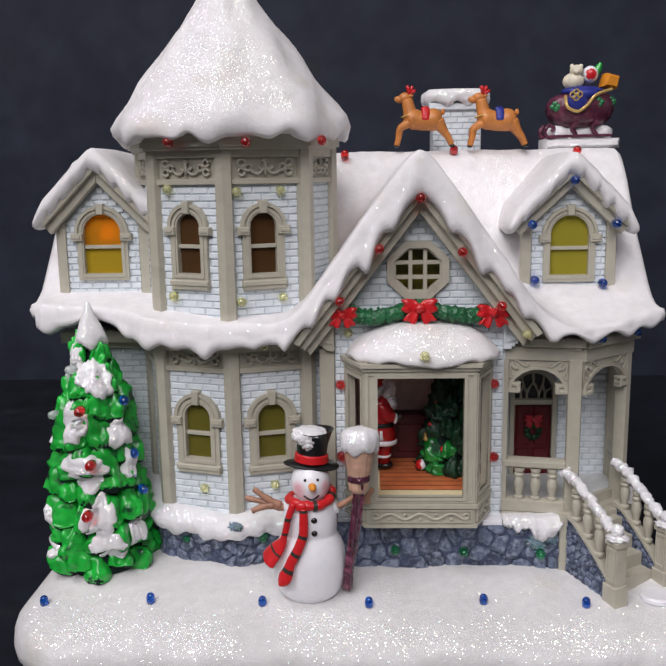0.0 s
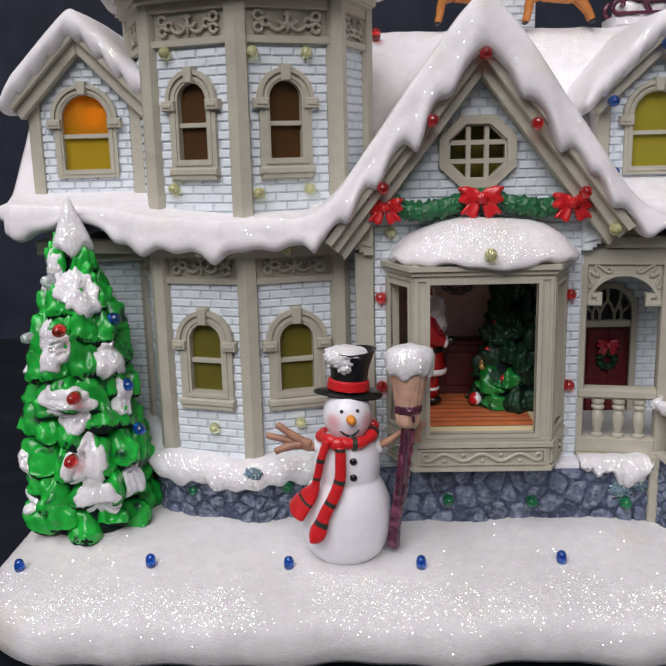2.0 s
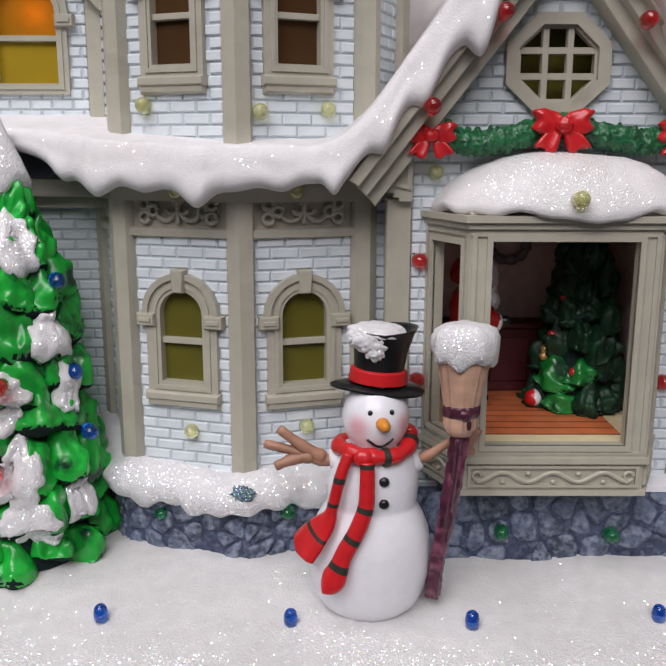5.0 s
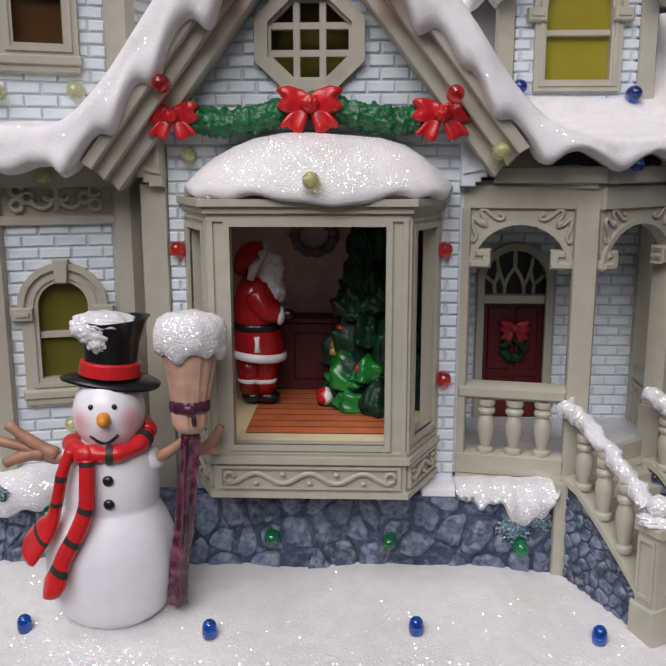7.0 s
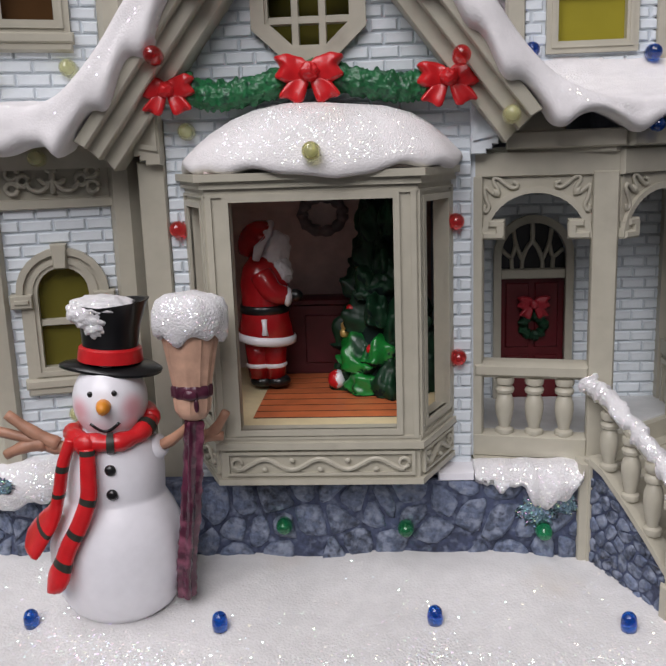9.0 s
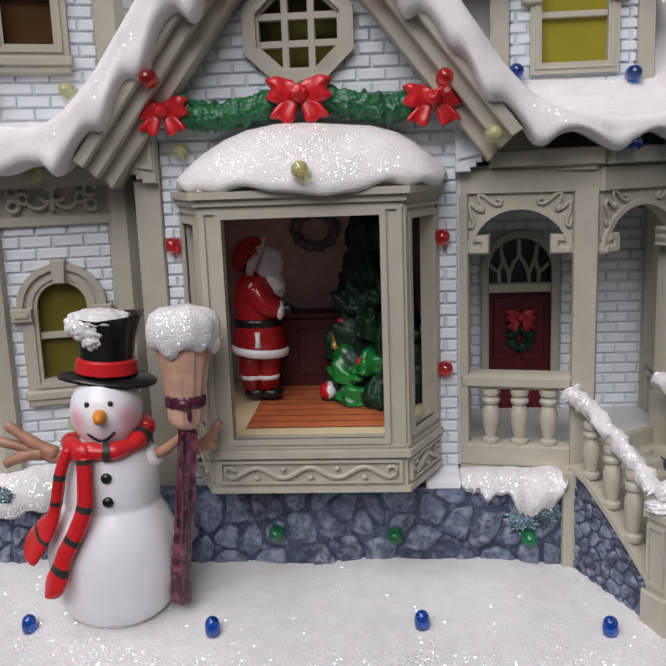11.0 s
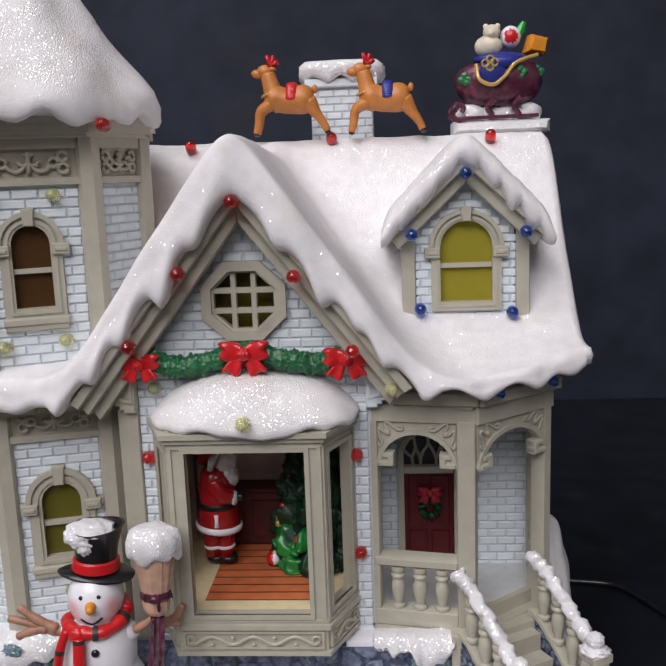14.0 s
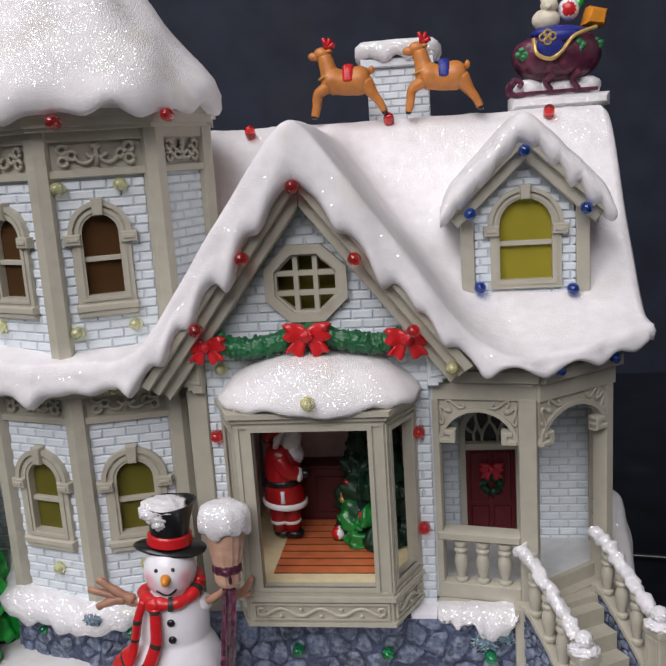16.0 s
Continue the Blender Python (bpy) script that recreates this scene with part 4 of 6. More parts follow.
dormer(6.05, 2.7, 8.9, 1.65, 11.7, 13.15, 4.5, PANE_OLIVE, (0.02, 9.72, 1.5, 2.35))
dormer(-12.35, 2.4, 8.9, 1.65, 12.0, 13.6, 4.5, PANE_AMBER, (0.0, 10.02, 1.5, 2.35))

# side and back walls
for nm, f, outer in (("left_wall", Face(-13.9, 2.6, 0), [(0, -0.6), (4.2, -0.6), (4.2, 7.4), (0, 7.4)]), ("link_wall", Face(-4.6, 0.75, 0), [(0, -0.5), (1.2, -0.5), (1.2, 7.6), (0, 7.6)])):
    bm = bmesh.new()
    prism(bm, f, outer, -0.3, 0)
    w = part(nm, bm, JOINT_SHADE, house, "pale brick wall in shade", smooth=False)
    lay_bricks(w, f, 0, outer, [], bw=0.68)
bm = bmesh.new()
slab(bm, Face(-13.9, 2.5, 0), -0.15, 4.2, 7.0, 7.35, -0.1, 0.3, 0.04)
slab(bm, Face(-13.9, 2.5, 0), -0.25, 4.2, 7.3, 7.75, -0.1, 0.7, 0.04)
part("eave_board", bm, TRIM, house)
for f, a, b, t, n0, n1 in ((Face(-13.75, 7.0, 0, 90), -4.8, 5, 7.6, 0, 0.3), (Face(0, 12.0, 0, 180), -8.3, 13.7, 8.6, 0, 0.3), (Face(8.3, 7.5, 0, -90), -4.5, 4.5, 7.6, -0.3, 0.0)):
    bm = bmesh.new()
    slab(bm, f, a, b, -0.6, t, n0, n1, 0)
    part("outer_wall", bm, BRICK, house, smooth=False)
for x in (-14.0, 8.4):
    bm = bmesh.new()
    prism(bm, Face(x, 0, 0, 90), [(2.6, 7.4), (13.5, 7.8), (8.2, 14.3), (7.2, 14.2), (3.4, 9.3)], -0.15, 0.15)
    part("gable_end", bm, BRICK, house, smooth=False)

# ---- stone foundation ----
def cells(w, v0, v1, size, seed, joint):
    """Irregular stones that fill a strip, as shrunken polygons."""
    rng = random.Random(seed)
    nu, nv = max(1, round(w / (size * 1.15))), max(1, round((v1 - v0) / size))
    seeds = [Vector(((i + 0.5 + rng.uniform(-0.46, 0.46) + (0.5 if j % 2 else 0)) * w / nu, v0 + (j + 0.5 + rng.uniform(-0.42, 0.42)) * (v1 - v0) / nv)) for j in range(nv) for i in range(-1, nu + 1)]
    out = []
    for s in seeds:
        poly = [Vector((0, v0)), Vector((w, v0)), Vector((w, v1)), Vector((0, v1))]
        for q in seeds:
            if q is s or (q - s).length > size * 3.2:
                continue
            mid, d = (s + q) / 2, (q - s).normalized()
            mid = mid - d * size * joint * rng.uniform(0.6, 1.5)
            new_poly = []
            for i in range(len(poly)):
                a, b = poly[i - 1], poly[i]
                da, db = (a - mid).dot(d), (b - mid).dot(d)
                if (da <= 0) != (db <= 0):
                    new_poly.append(a.lerp(b, da / (da - db)))
                if db <= 0:
                    new_poly.append(b)
            poly = new_poly
            if len(poly) < 3:
                break
        if len(poly) >= 3:
            area = abs(sum(poly[i - 1].x * poly[i].y - poly[i].x * poly[i - 1].y for i in range(len(poly)))) / 2
            if area > size * size * 0.2:
                # rounded corners
                soft = []
                for i in range(len(poly)):
                    a, b, c = poly[i - 1], poly[i], poly[(i + 1) % len(poly)]
                    soft += [b.lerp(a, rng.uniform(0.12, 0.34)), b.lerp(c, rng.uniform(0.12, 0.34))]
                out.append([(p.x, p.y) for p in soft])
    return out


def stone_wall(parent, name, f, outline, strip, size, seed, depth=0.3, proud=0.09, joint=0.085):
    bm = bmesh.new()
    prism(bm, f, outline, -depth, 0)
    wall = part(name, bm, STONE_JOINT, parent, "blue-grey painted rubble stone", smooth=False)
    w, v0, v1 = strip
    for poly in cells(w, v0, v1, size, seed, joint):
        c = Vector((sum(p[0] for p in poly) / len(poly), sum(p[1] for p in poly) / len(poly)))
        if not any(a <= c.x <= b for a, b in inside_spans(outline, c.y)):
            continue
        clip = [p for p in poly if any(a - 0.01 <= p[0] <= b + 0.01 for a, b in inside_spans(outline, min(max(p[1], v0 + 0.01), v1 - 0.01)))]
        if len(clip) < 4 or (c.y < v0 + 0.5 and random.Random(seed + c.x).random() < 0.2):
            continue
        bm = bmesh.new()
        high = proud * random.Random(seed + len(poly) + c.x).uniform(0.6, 1.15)
        k, rows = len(clip), []
        for q, n in ((1.0, -0.02), (0.98, high * 0.45), (0.86, high * 0.85), (0.55, high), (0.0, high * 0.92)):
            ring = []
            for u, v in clip if q else clip[:1]:
                p = c + (Vector((u, v)) - c) * q
                wob = noise.noise(Vector((p.x * 4.3, p.y * 4.3, seed)))
                ring.append(bm.verts.new(f.p(p.x + 0.05 * size * wob, p.y + 0.05 * size * noise.noise(Vector((p.x * 4.3, p.y * 4.3, seed + 5.0))), n + (0.45 * high * wob if n > 0 else 0))))
            rows.append(ring)
        for a, b in zip(rows, rows[1:]):
            for i in range(k):
                bm.faces.new((a[i], a[(i + 1) % k], b[(i + 1) % k], b[i]) if len(b) > 1 else (a[i], a[(i + 1) % k], b[0]))
        part("stone", bm, STONE, wall, smooth="all")
    return wall


stone_wall(house, "stone_foundation", Face(-4.1, -0.6, 0), [(0, -1.4), (9.5, -1.4), (9.5, 0.6), (0, 0.6)], (9.5, -1.35, 0.6), 0.56, 3, joint=0.07)
for i in (0, 1, 2):
    f, w, t = oct_face(i, 4.3, True)
    stone_wall(house, "stone_foundation", f, [(0, -1.3), (w, -1.3), (w, 0.7), (0, 0.7)], (w, -1.2, 0.7), 0.52, 11 + i, joint=0.07)
bm = bmesh.new()
slab(bm, Face(-4.2, -0.62, 0), 6.6, 9.6, 0.6, 0.8, -0.8, 0.06, 0.04)
part("white_ledge", bm, WHITE, house)
bm = bmesh.new()
slab(bm, Face(5.3, -0.66, 0), 0.0, 0.3, -1.3, 1.0, -0.6, 0.12, 0.03)
part("corner_block", bm, TRIM, house)
bm = bmesh.new()
slab(bm, Face(3.2, -0.1, 0), 0.0, 2.4, 0.48, 0.9, -0.4, 0.08, 0.03)
part("porch_plinth", bm, TRIM, house)
bm = bmesh.new()
slab(bm, Face(-4.7, 0.2, 0), 0, 1.6, -1.2, 0.7, -0.3, 0.0, 0)
part("foundation_return", bm, STONE_JOINT, house, smooth=False)


def snow_ribbon(path, top, low, out, seed, n=70):
    """A bank of thick snow along a wall's foot, with a wavy lower edge."""
    pts = spline([Vector((x, y, 0)) for x, y in path], 12)
    bm = bmesh.new()
    rows = []
    m = len(pts)
    for i, p in enumerate(pts):
        d = (pts[min(i + 1, m - 1)] - pts[max(i - 1, 0)]).normalized()
        o = Vector((d.y, -d.x, 0))
        s = i / (m - 1)
        fade = min(1, s * 7, (1 - s) * 7) ** 0.5
        t = top(s)
        b = low(s) + 0.10 * math.sin(i * 0.55 + seed) + 0.06 * math.sin(i * 1.3 + seed * 2)
        b = t + (b - t) * max(0.25, fade)
        w = out * (0.7 + 0.3 * fade) + 0.05 * math.sin(i * 0.8 + seed)
        prof = [(-0.25, t + 0.02), (0.1 * w, t + 0.05), (0.55 * w, t - 0.06), (0.9 * w, t - 0.28), (1.0 * w, (t + b) / 2), (0.92 * w, b + 0.1), (0.6 * w, b), (0.1, b + 0.05)]
        rows.append([bm.verts.new((p.x + o.x * k, p.y + o.y * k, z + 0.05 * noise.noise(Vector((p.x * 3, p.y * 3, z * 3))))) for k, z in prof])
    for a, b in zip(rows, rows[1:]):
        for i in range(len(a) - 1):
            bm.faces.new((a[i], a[i + 1], b[i + 1], b[i]))
    bm.faces.new(rows[0])
    bm.faces.new(rows[-1][::-1])
    return bm


v0, v1, v2, v3 = (oct_vert(i, 4.12, True) for i in range(4))
part("snow_bank", snow_ribbon([tuple(v0), tuple(v0.lerp(v1, 0.6)), tuple(v1), tuple(v1.lerp(v2, 0.5)), tuple(v2), tuple(v2.lerp(v3, 0.5)), tuple(v3)], lambda s: 1.5 - 0.52 * min(1, s * 2.4) + 0.07 * math.sin(s * 19), lambda s: 0.22 - 0.4 * math.exp(-((s - 0.62) / 0.07) ** 2) - 0.14 * math.sin(s * 17), 0.6, 2.0), SNOW_THICK, house, "heaped glitter snow at the foot of the wall", smooth="all")
part("snow_bank", snow_ribbon([(3.15, -0.5), (3.8, -0.52), (4.6, -0.52), (5.38, -0.5)], lambda s: 0.92, lambda s: 0.5 - 0.46 * math.exp(-((s - 0.72) / 0.2) ** 2), 0.45, 5.0), SNOW_THICK, house, "heaped glitter snow on the porch ledge", smooth="all")

# ---- porch ----
def turned(bm, p0, p1, r, prof):
    """A turned baluster between two points."""
    p0, p1 = Vector(p0), Vector(p1)
    lathe(bm, [(r * k, (p1.z - p0.z) * t) for t, k in prof], p0, 14)


BALUSTER = [(0, 0.85), (0.05, 0.97), (0.09, 0.9), (0.12, 0.58), (0.16, 0.6), (0.3, 0.82), (0.45, 0.96), (0.58, 0.94), (0.68, 0.72), (0.71, 0.62), (0.74, 0.9), (0.79, 0.98), (0.83, 0.85), (0.855, 0.62), (0.89, 0.9), (0.95, 0.98), (1, 0.9)]
porch = bmesh.new()
prismz(porch, [(3.2, 0.1), (5.5, -0.34), (6.02, -0.46), (8.25, 1.3), (8.3, 3.2), (3.2, 3.2)], 0.62, 0.9)
porch = part("porch", porch, TRIM, house, "beige porch with arches and turned balusters", smooth=False)
bm = bmesh.new()
prismz(bm, [(3.25, 0.34), (5.6, -0.1), (6.1, 0.0), (8.05, 1.55), (8.05, 3.0), (3.25, 3.0)], 0.88, 1.3)
part("floor_edge", bm, TRIM, porch, smooth=False)
bm = bmesh.new()
prismz(bm, [(3.3, 0.4), (5.6, -0.02), (6.05, 0.2), (7.95, 1.7), (7.95, 2.98), (3.3, 2.98)], 1.29, 1.34)
part("porch_floor", bm, mat("pale_floor_paint", (0.62, 0.63, 0.63), 0.45, grain=0.06, stain=((0.5, 0.49, 0.46), 60, 0.55, 0.8)), porch, "pale grey floor", smooth=False)


MEANDER = [(-0.96, 0.5), (-1.06, 0.34), (-0.95, 0.14), (-0.72, 0.16), (-0.6, 0.5), (-0.52, 0.9), (-0.36, 1.0), (-0.22, 0.82), (-0.16, 0.4), (0.0, 0.16), (0.16, 0.4), (0.22, 0.82), (0.36, 1.0), (0.52, 0.9), (0.6, 0.5), (0.72, 0.16), (0.95, 0.14), (1.06, 0.34), (0.96, 0.5)]


def porch_arch(f, w, left, right, z_spring, rail):
    a0, a1 = left, w - right
    uc, r = (a0 + a1) / 2, (a1 - a0) / 2 - 0.1
    rise = 0.9
    k = 20

    def arc(grow):
        return [(uc - (r + grow) * math.cos(math.pi * i / k), z_spring + (rise + grow) * math.sin(math.pi * i / k)) for i in range(k + 1)]
    for s in (0, 1):
        sg = 1 if s else -1
        half = arc(0.03)[k // 2:] if s else arc(0.03)[:k // 2 + 1]
        bm = bmesh.new()
        prism(bm, f, half + ([(a1, z_spring), (a1, 6.9), (uc, 6.9)] if s else [(uc, 6.9), (a0, 6.9), (a0, z_spring)]), -0.2, 0.0)
        part("spandrel", bm, TRIM, porch)
        # a double-looped meander with curled ends and a bud between its loops
        th = radians(51)
        base = Vector((uc + sg * (r + 0.17) * math.cos(th), z_spring + (rise + 0.17) * math.sin(th)))
        along, away = Vector((-sg * math.sin(th), math.cos(th))), Vector((sg * math.cos(th), math.sin(th)))
        bm = bmesh.new()
        path = []
        for q, h in MEANDER:
            p = base + along * q * 0.4 + away * (h * 0.38 - 0.13 * q * q)
            path.append(f.p(max(a0 + 0.05, min(a1 - 0.05, p.x)), min(6.84, p.y), 0.03))
        tube(bm, spline(path, 5), 0.042, 8)
        bud = base + away * 0.06
        tube(bm, [f.p(bud.x - away.x * 0.05, bud.y - away.y * 0.05, 0.02), f.p(bud.x + away.x * 0.06, bud.y + away.y * 0.06, 0.03), f.p(bud.x + away.x * 0.17, bud.y + away.y * 0.17, 0.02)], [0.02, 0.075, 0.015], 8)
        part("scroll_bracket", bm, TRIM, porch, smooth="all")
        # a block at the arch's foot with a slot curling into it
        bm = bmesh.new()
        edge = a1 if s else a0
        lo, hi = sorted((edge, edge - sg * 0.46))
        slab(bm, f, lo, hi, z_spring - 0.04, z_spring + 0.13, -0.2, 0.13, 0.06)
        lo, hi = sorted((edge - sg * 0.12, edge - sg * 0.46))
        slab(bm, f, lo, hi, z_spring + 0.2, z_spring + 0.37, -0.2, 0.13, 0.06)
        lo, hi = sorted((edge - sg * 0.28, edge - sg * 0.46))
        slab(bm, f, lo, hi, z_spring + 0.02, z_spring + 0.31, -0.2, 0.125, 0.03)
        lo, hi = sorted((edge, edge - sg * 0.4))
        slab(bm, f, lo, hi, z_spring + 0.02, z_spring + 0.3, -0.19, 0.06, 0.02)
        part("capital", bm, TRIM, porch)
    bm = bmesh.new()
    strip_plate(bm, f, arc(0.12), arc(0.0), -0.22, 0.09)
    part("arch_moulding", bm, TRIM, porch)
    if rail:
        bm = bmesh.new()
        slab(bm, f, 0.0, w + 0.06, 2.64, 3.0, -0.3, 0.15, 0.13)
        part("top_rail", bm, TRIM, porch)
        bm = bmesh.new()
        slab(bm, f, 0.0, w + 0.02, 0.88, 1.4, -0.28, 0.12, 0.06)
        part("bottom_rail", bm, TRIM, porch)
        for i in range(3):
            bm = bmesh.new()
            u = 0.68 + 0.62 * i
            turned(bm, f.p(u, 1.38, -0.08), f.p(u, 2.64, -0.08), 0.21, BALUSTER)
            part("baluster", bm, TRIM, porch)


T2 = math.degrees(math.atan2(1.25, 2.2))
P1 = Face(3.2, 0.2, 0, -10.5)
P2 = Face(6.02, -0.42, 0, 38.2)
bm = bmesh.new()
slab(bm, P1, 0.0, 0.22, 0.9, 6.9, -0.3, 0.1, 0.04)
part("porch_post", bm, TRIM, porch)
bm = bmesh.new()
slab(bm, P1, 2.36, 2.88, 0.9, 6.95, -0.4, 0.12, 0.05)
part("porch_post", bm, TRIM, porch)
porch_arch(P1, 2.38, 0.2, 0.02, 5.63, True)
porch_arch(P2, 2.86, 0.06, 0.26, 5.63, False)
bm = bmesh.new()
slab(bm, P2, 2.56, 2.86, 2.1, 6.9, -0.4, 0.08, 0.04)
slab(bm, P2, 2.5, 2.92, 0.9, 2.15, -0.45, 0.1, 0.05)
part("porch_post", bm, TRIM, porch)
for f, u0, u1, trim0 in ((P1, -0.05, 2.88, 0.68), (P2, 0.0, 2.94, 0.0)):
    bm = bmesh.new()
    slab(bm, f, u0, u1, 6.86, 7.36, -0.35, 0.09, 0.03)
    part("porch_beam", bm, TRIM, porch)
    bm = bmesh.new()
    slab(bm, f, trim0, u1 + 0.1, 7.4, 7.75, -0.35, 0.3, 0.05)
    part("porch_beam", bm, TRIM, porch)
P3 = Face(8.27, 1.3, 0, 90)
bm = bmesh.new()
slab(bm, P3, 0.0, 1.8, 6.6, 7.6, -0.3, 0.0, 0.04)
slab(bm, P3, 0.0, 1.8, 2.5, 2.85, -0.36, 0.04, 0.04)
slab(bm, P3, 0.0, 1.8, 0.9, 2.55, -0.3, 0.0, 0.04)
ring_plate(bm, P3, [(0.2, 1.1), (1.3, 1.1), (1.3, 2.4), (0.2, 2.4)], [(0.32, 1.22), (1.18, 1.22), (1.18, 2.28), (0.32, 2.28)], -0.36, -0.28)
tube(bm, [P3.p(0.75 + 0.25 * math.cos(a), 1.75 + 0.4 * math.sin(a), -0.3) for a in [j * 0.4 for j in range(15)]], 0.06, 6)
slab(bm, P3, 1.4, 1.9, 0.9, 6.8, -0.4, 0.02, 0.04)
part("side_rail", bm, TRIM, porch)
bm = bmesh.new()
prismz(bm, [(3.2, 0.3), (5.9, -0.5), (8.2, 1.4), (8.3, 3.3), (3.2, 3.3)], 7.3, 7.45)
part("porch_ceiling", bm, TRIM, porch, smooth=False)

# porch back wall and front door
PB = Face(3.15, 3.0, 0)
outer = [(0, 0.9), (5.2, 0.9), (5.2, 7.4), (0, 7.4)]
hole = arch_pts(1.76, 0.95, 1.54, 4.72, 12, 0.0)
bm = bmesh.new()
holed(bm, PB, outer, [hole], -0.4, 0)
back = part("porch_wall", bm, JOINT_SHADE, house, "pale brick wall behind the porch", smooth=False)
lay_bricks(back, PB, 0, outer, [arch_pts(1.76, 0.95, 1.54, 4.72, 12, 0.22)], bw=0.55)
bm = bmesh.new()
prism(bm, Face(3.15, 1.5, 0, 90), [(-1.4, 0.9), (1.5, 0.9), (1.5, 7.4), (-1.4, 7.4)], -0.1, 0.1)
part("porch_side_wall", bm, BRICK, house, smooth=False)
bm = bmesh.new()
ring_plate(bm, PB, arch_pts(1.76, 0.95, 1.54, 4.72, 14, 0.18), arch_pts(1.76, 0.95, 1.54, 4.72, 14, 0.0), -0.2, 0.16)
slab(bm, PB, 0.99, 2.53, 4.32, 4.55, -0.15, 0.1, 0.03)
door = part("front_door", bm, TRIM, house, "deep red front door with a wreath and fanlight")
bm = bmesh.new()
slab(bm, PB, 0.98, 2.54, 0.9, 4.36, -0.3, -0.1, 0)
for u0, u1, q0, q1 in ((1.13, 1.69, 1.1, 2.4), (1.83, 2.39, 1.1, 2.4), (1.13, 1.69, 2.6, 4.2), (1.83, 2.39, 2.6, 4.2)):
    slab(bm, PB, u0, u1, q0, q1, -0.12, -0.05, 0.03)
part("door_leaf", bm, RED_DEEP, door)
bm = bmesh.new()
prism(bm, PB, [(0.99, 4.45), (2.53, 4.45)] + arch_pts(1.76, 0.95, 1.54, 4.72, 14, -0.01)[2:], -0.3, -0.16)
part("fanlight_pane", bm, BLACK, door, smooth=False)
for sg in (-1, 1):
    for q in (((0, 5.95), (0, 5.5), (0.14, 5.25), (0.24, 4.95), (0.24, 4.7)), ((0.45, 5.75), (0.4, 5.4), (0.24, 4.97)), ((0.74, 5.25), (0.5, 5.05), (0.4, 5.38)), ((0.5, 5.05), (0.48, 4.7))):
        bm = bmesh.new()
        tube(bm, spline([PB.p(1.76 + sg * u, 4.5 + (v - 4.7) * 0.96, -0.1) for u, v in q], 4), 0.055, 6)
        part("glazing_bar", bm, TRIM, door, smooth="all")
wreath = thing("door_wreath", "small green wreath with a red bow on the front door", "wreath")
bm = bmesh.new()
tube(bm, [PB.p(1.78 + 0.25 * math.cos(a), 3.16 + 0.25 * math.sin(a), 0.02 + 0.03 * math.sin(a * 7)) for a in [2 * math.pi * j / 28 for j in range(29)]], [0.12 + 0.035 * math.sin(j * 2.1) for j in range(29)], 8)
part("wreath_ring", bm, INNER_GREEN, wreath)


def bow(parent, c, s, m):
    """A moulded ribbon bow: a knot with two square-ended loops and two flaring tails."""
    c = Vector(c)
    bm = bmesh.new()
    blob(bm, c + Vector((0, -0.13 * s, 0.08 * s)), (0.2 * s, 0.17 * s, 0.19 * s), 4, 0.2, 2)
    knot = part("bow", bm, m, parent, "glossy red ribbon bow", smooth="all")
    for sg in (-1, 1):
        bm = bmesh.new()
        blob(bm, (0, 0, 0), (1, 1, 1), 4)
        for v in bm.verts:
            d = v.co.copy()
            q = [math.copysign(abs(k) ** 0.62, k) for k in d]
            spread = 0.84 + 0.16 * (q[0] + 1) / 2
            fold = 0.07 * math.cos(q[2] * 5.0) * (q[0] + 1) / 2
            v.co = c + Vector((sg * (0.33 + 0.33 * q[0] - fold), 0.16 * q[1] - 0.04 * math.sin(q[0] * 4), 0.14 + 0.30 * q[2] * spread + 0.05 * q[0] + 0.03 * noise.noise(d * 2 + c))) * s
        part("loop", bm, m, knot, smooth="all")
        bm = bmesh.new()
        blob(bm, (0, 0, 0), (1, 1, 1), 4)
        for v in bm.verts:
            d = v.co.copy()
            q = [math.copysign(abs(k) ** 0.6, k) for k in d]
            run = (1 - q[2]) / 2
            notch = 0.12 * (1 - abs(q[0])) * run
            v.co = c + Vector((sg * (0.14 + 0.3 * run) + q[0] * (0.17 + 0.1 * run), 0.1 * q[1] - 0.06 * run + 0.05 * math.cos(q[0] * 4) * run, 0.02 - 0.56 * run + notch + sg * 0.1 * q[0] * run + 0.03 * noise.noise(d * 2 + c))) * s
        part("tail", bm, m, knot, smooth="all")


bow(wreath, PB.p(1.78, 3.66, 0.12), 0.56, mat("dim_red", (0.3, 0.01, 0.02), 0.4, grain=0.15))

# ---- stairs ----
stairs = thing("porch_stairs", "beige steps with stone sides and snowy baluster rails", "stairs")
UD = Vector((math.sin(radians(T2)), -math.cos(radians(T2)), 0))
ACROSS = Vector((math.cos(radians(T2)), math.sin(radians(T2)), 0))
S0 = Vector((5.54, -0.76, 0))
for i in range(4):
    bm = bmesh.new()
    a = S0 + ACROSS * 0.12 + UD * (-0.3 if i == 0 else 0.5 * i)
    b = S0 + ACROSS * 2.35 + UD * (-0.3 if i == 0 else 0.5 * i)
    e = UD * (0.8 if i == 0 else 0.53)
    q = [a, b, b + e, a + e]
    prismz(bm, [(v.x, v.y) for v in q], -1.5, 0.66 - 0.5 * i)
    part("step", bm, TRIM, stairs, smooth=False)
bm = bmesh.new()
q = [Vector((5.7, -0.2, 0)), Vector((8.2, 1.15, 0)), Vector((8.2, 1.15, 0)) + UD * 0.5, S0 + UD * 0.1]
prismz(bm, [(v.x, v.y) for v in q], 0.2, 0.86)
part("landing", bm, TRIM, stairs, smooth=False)
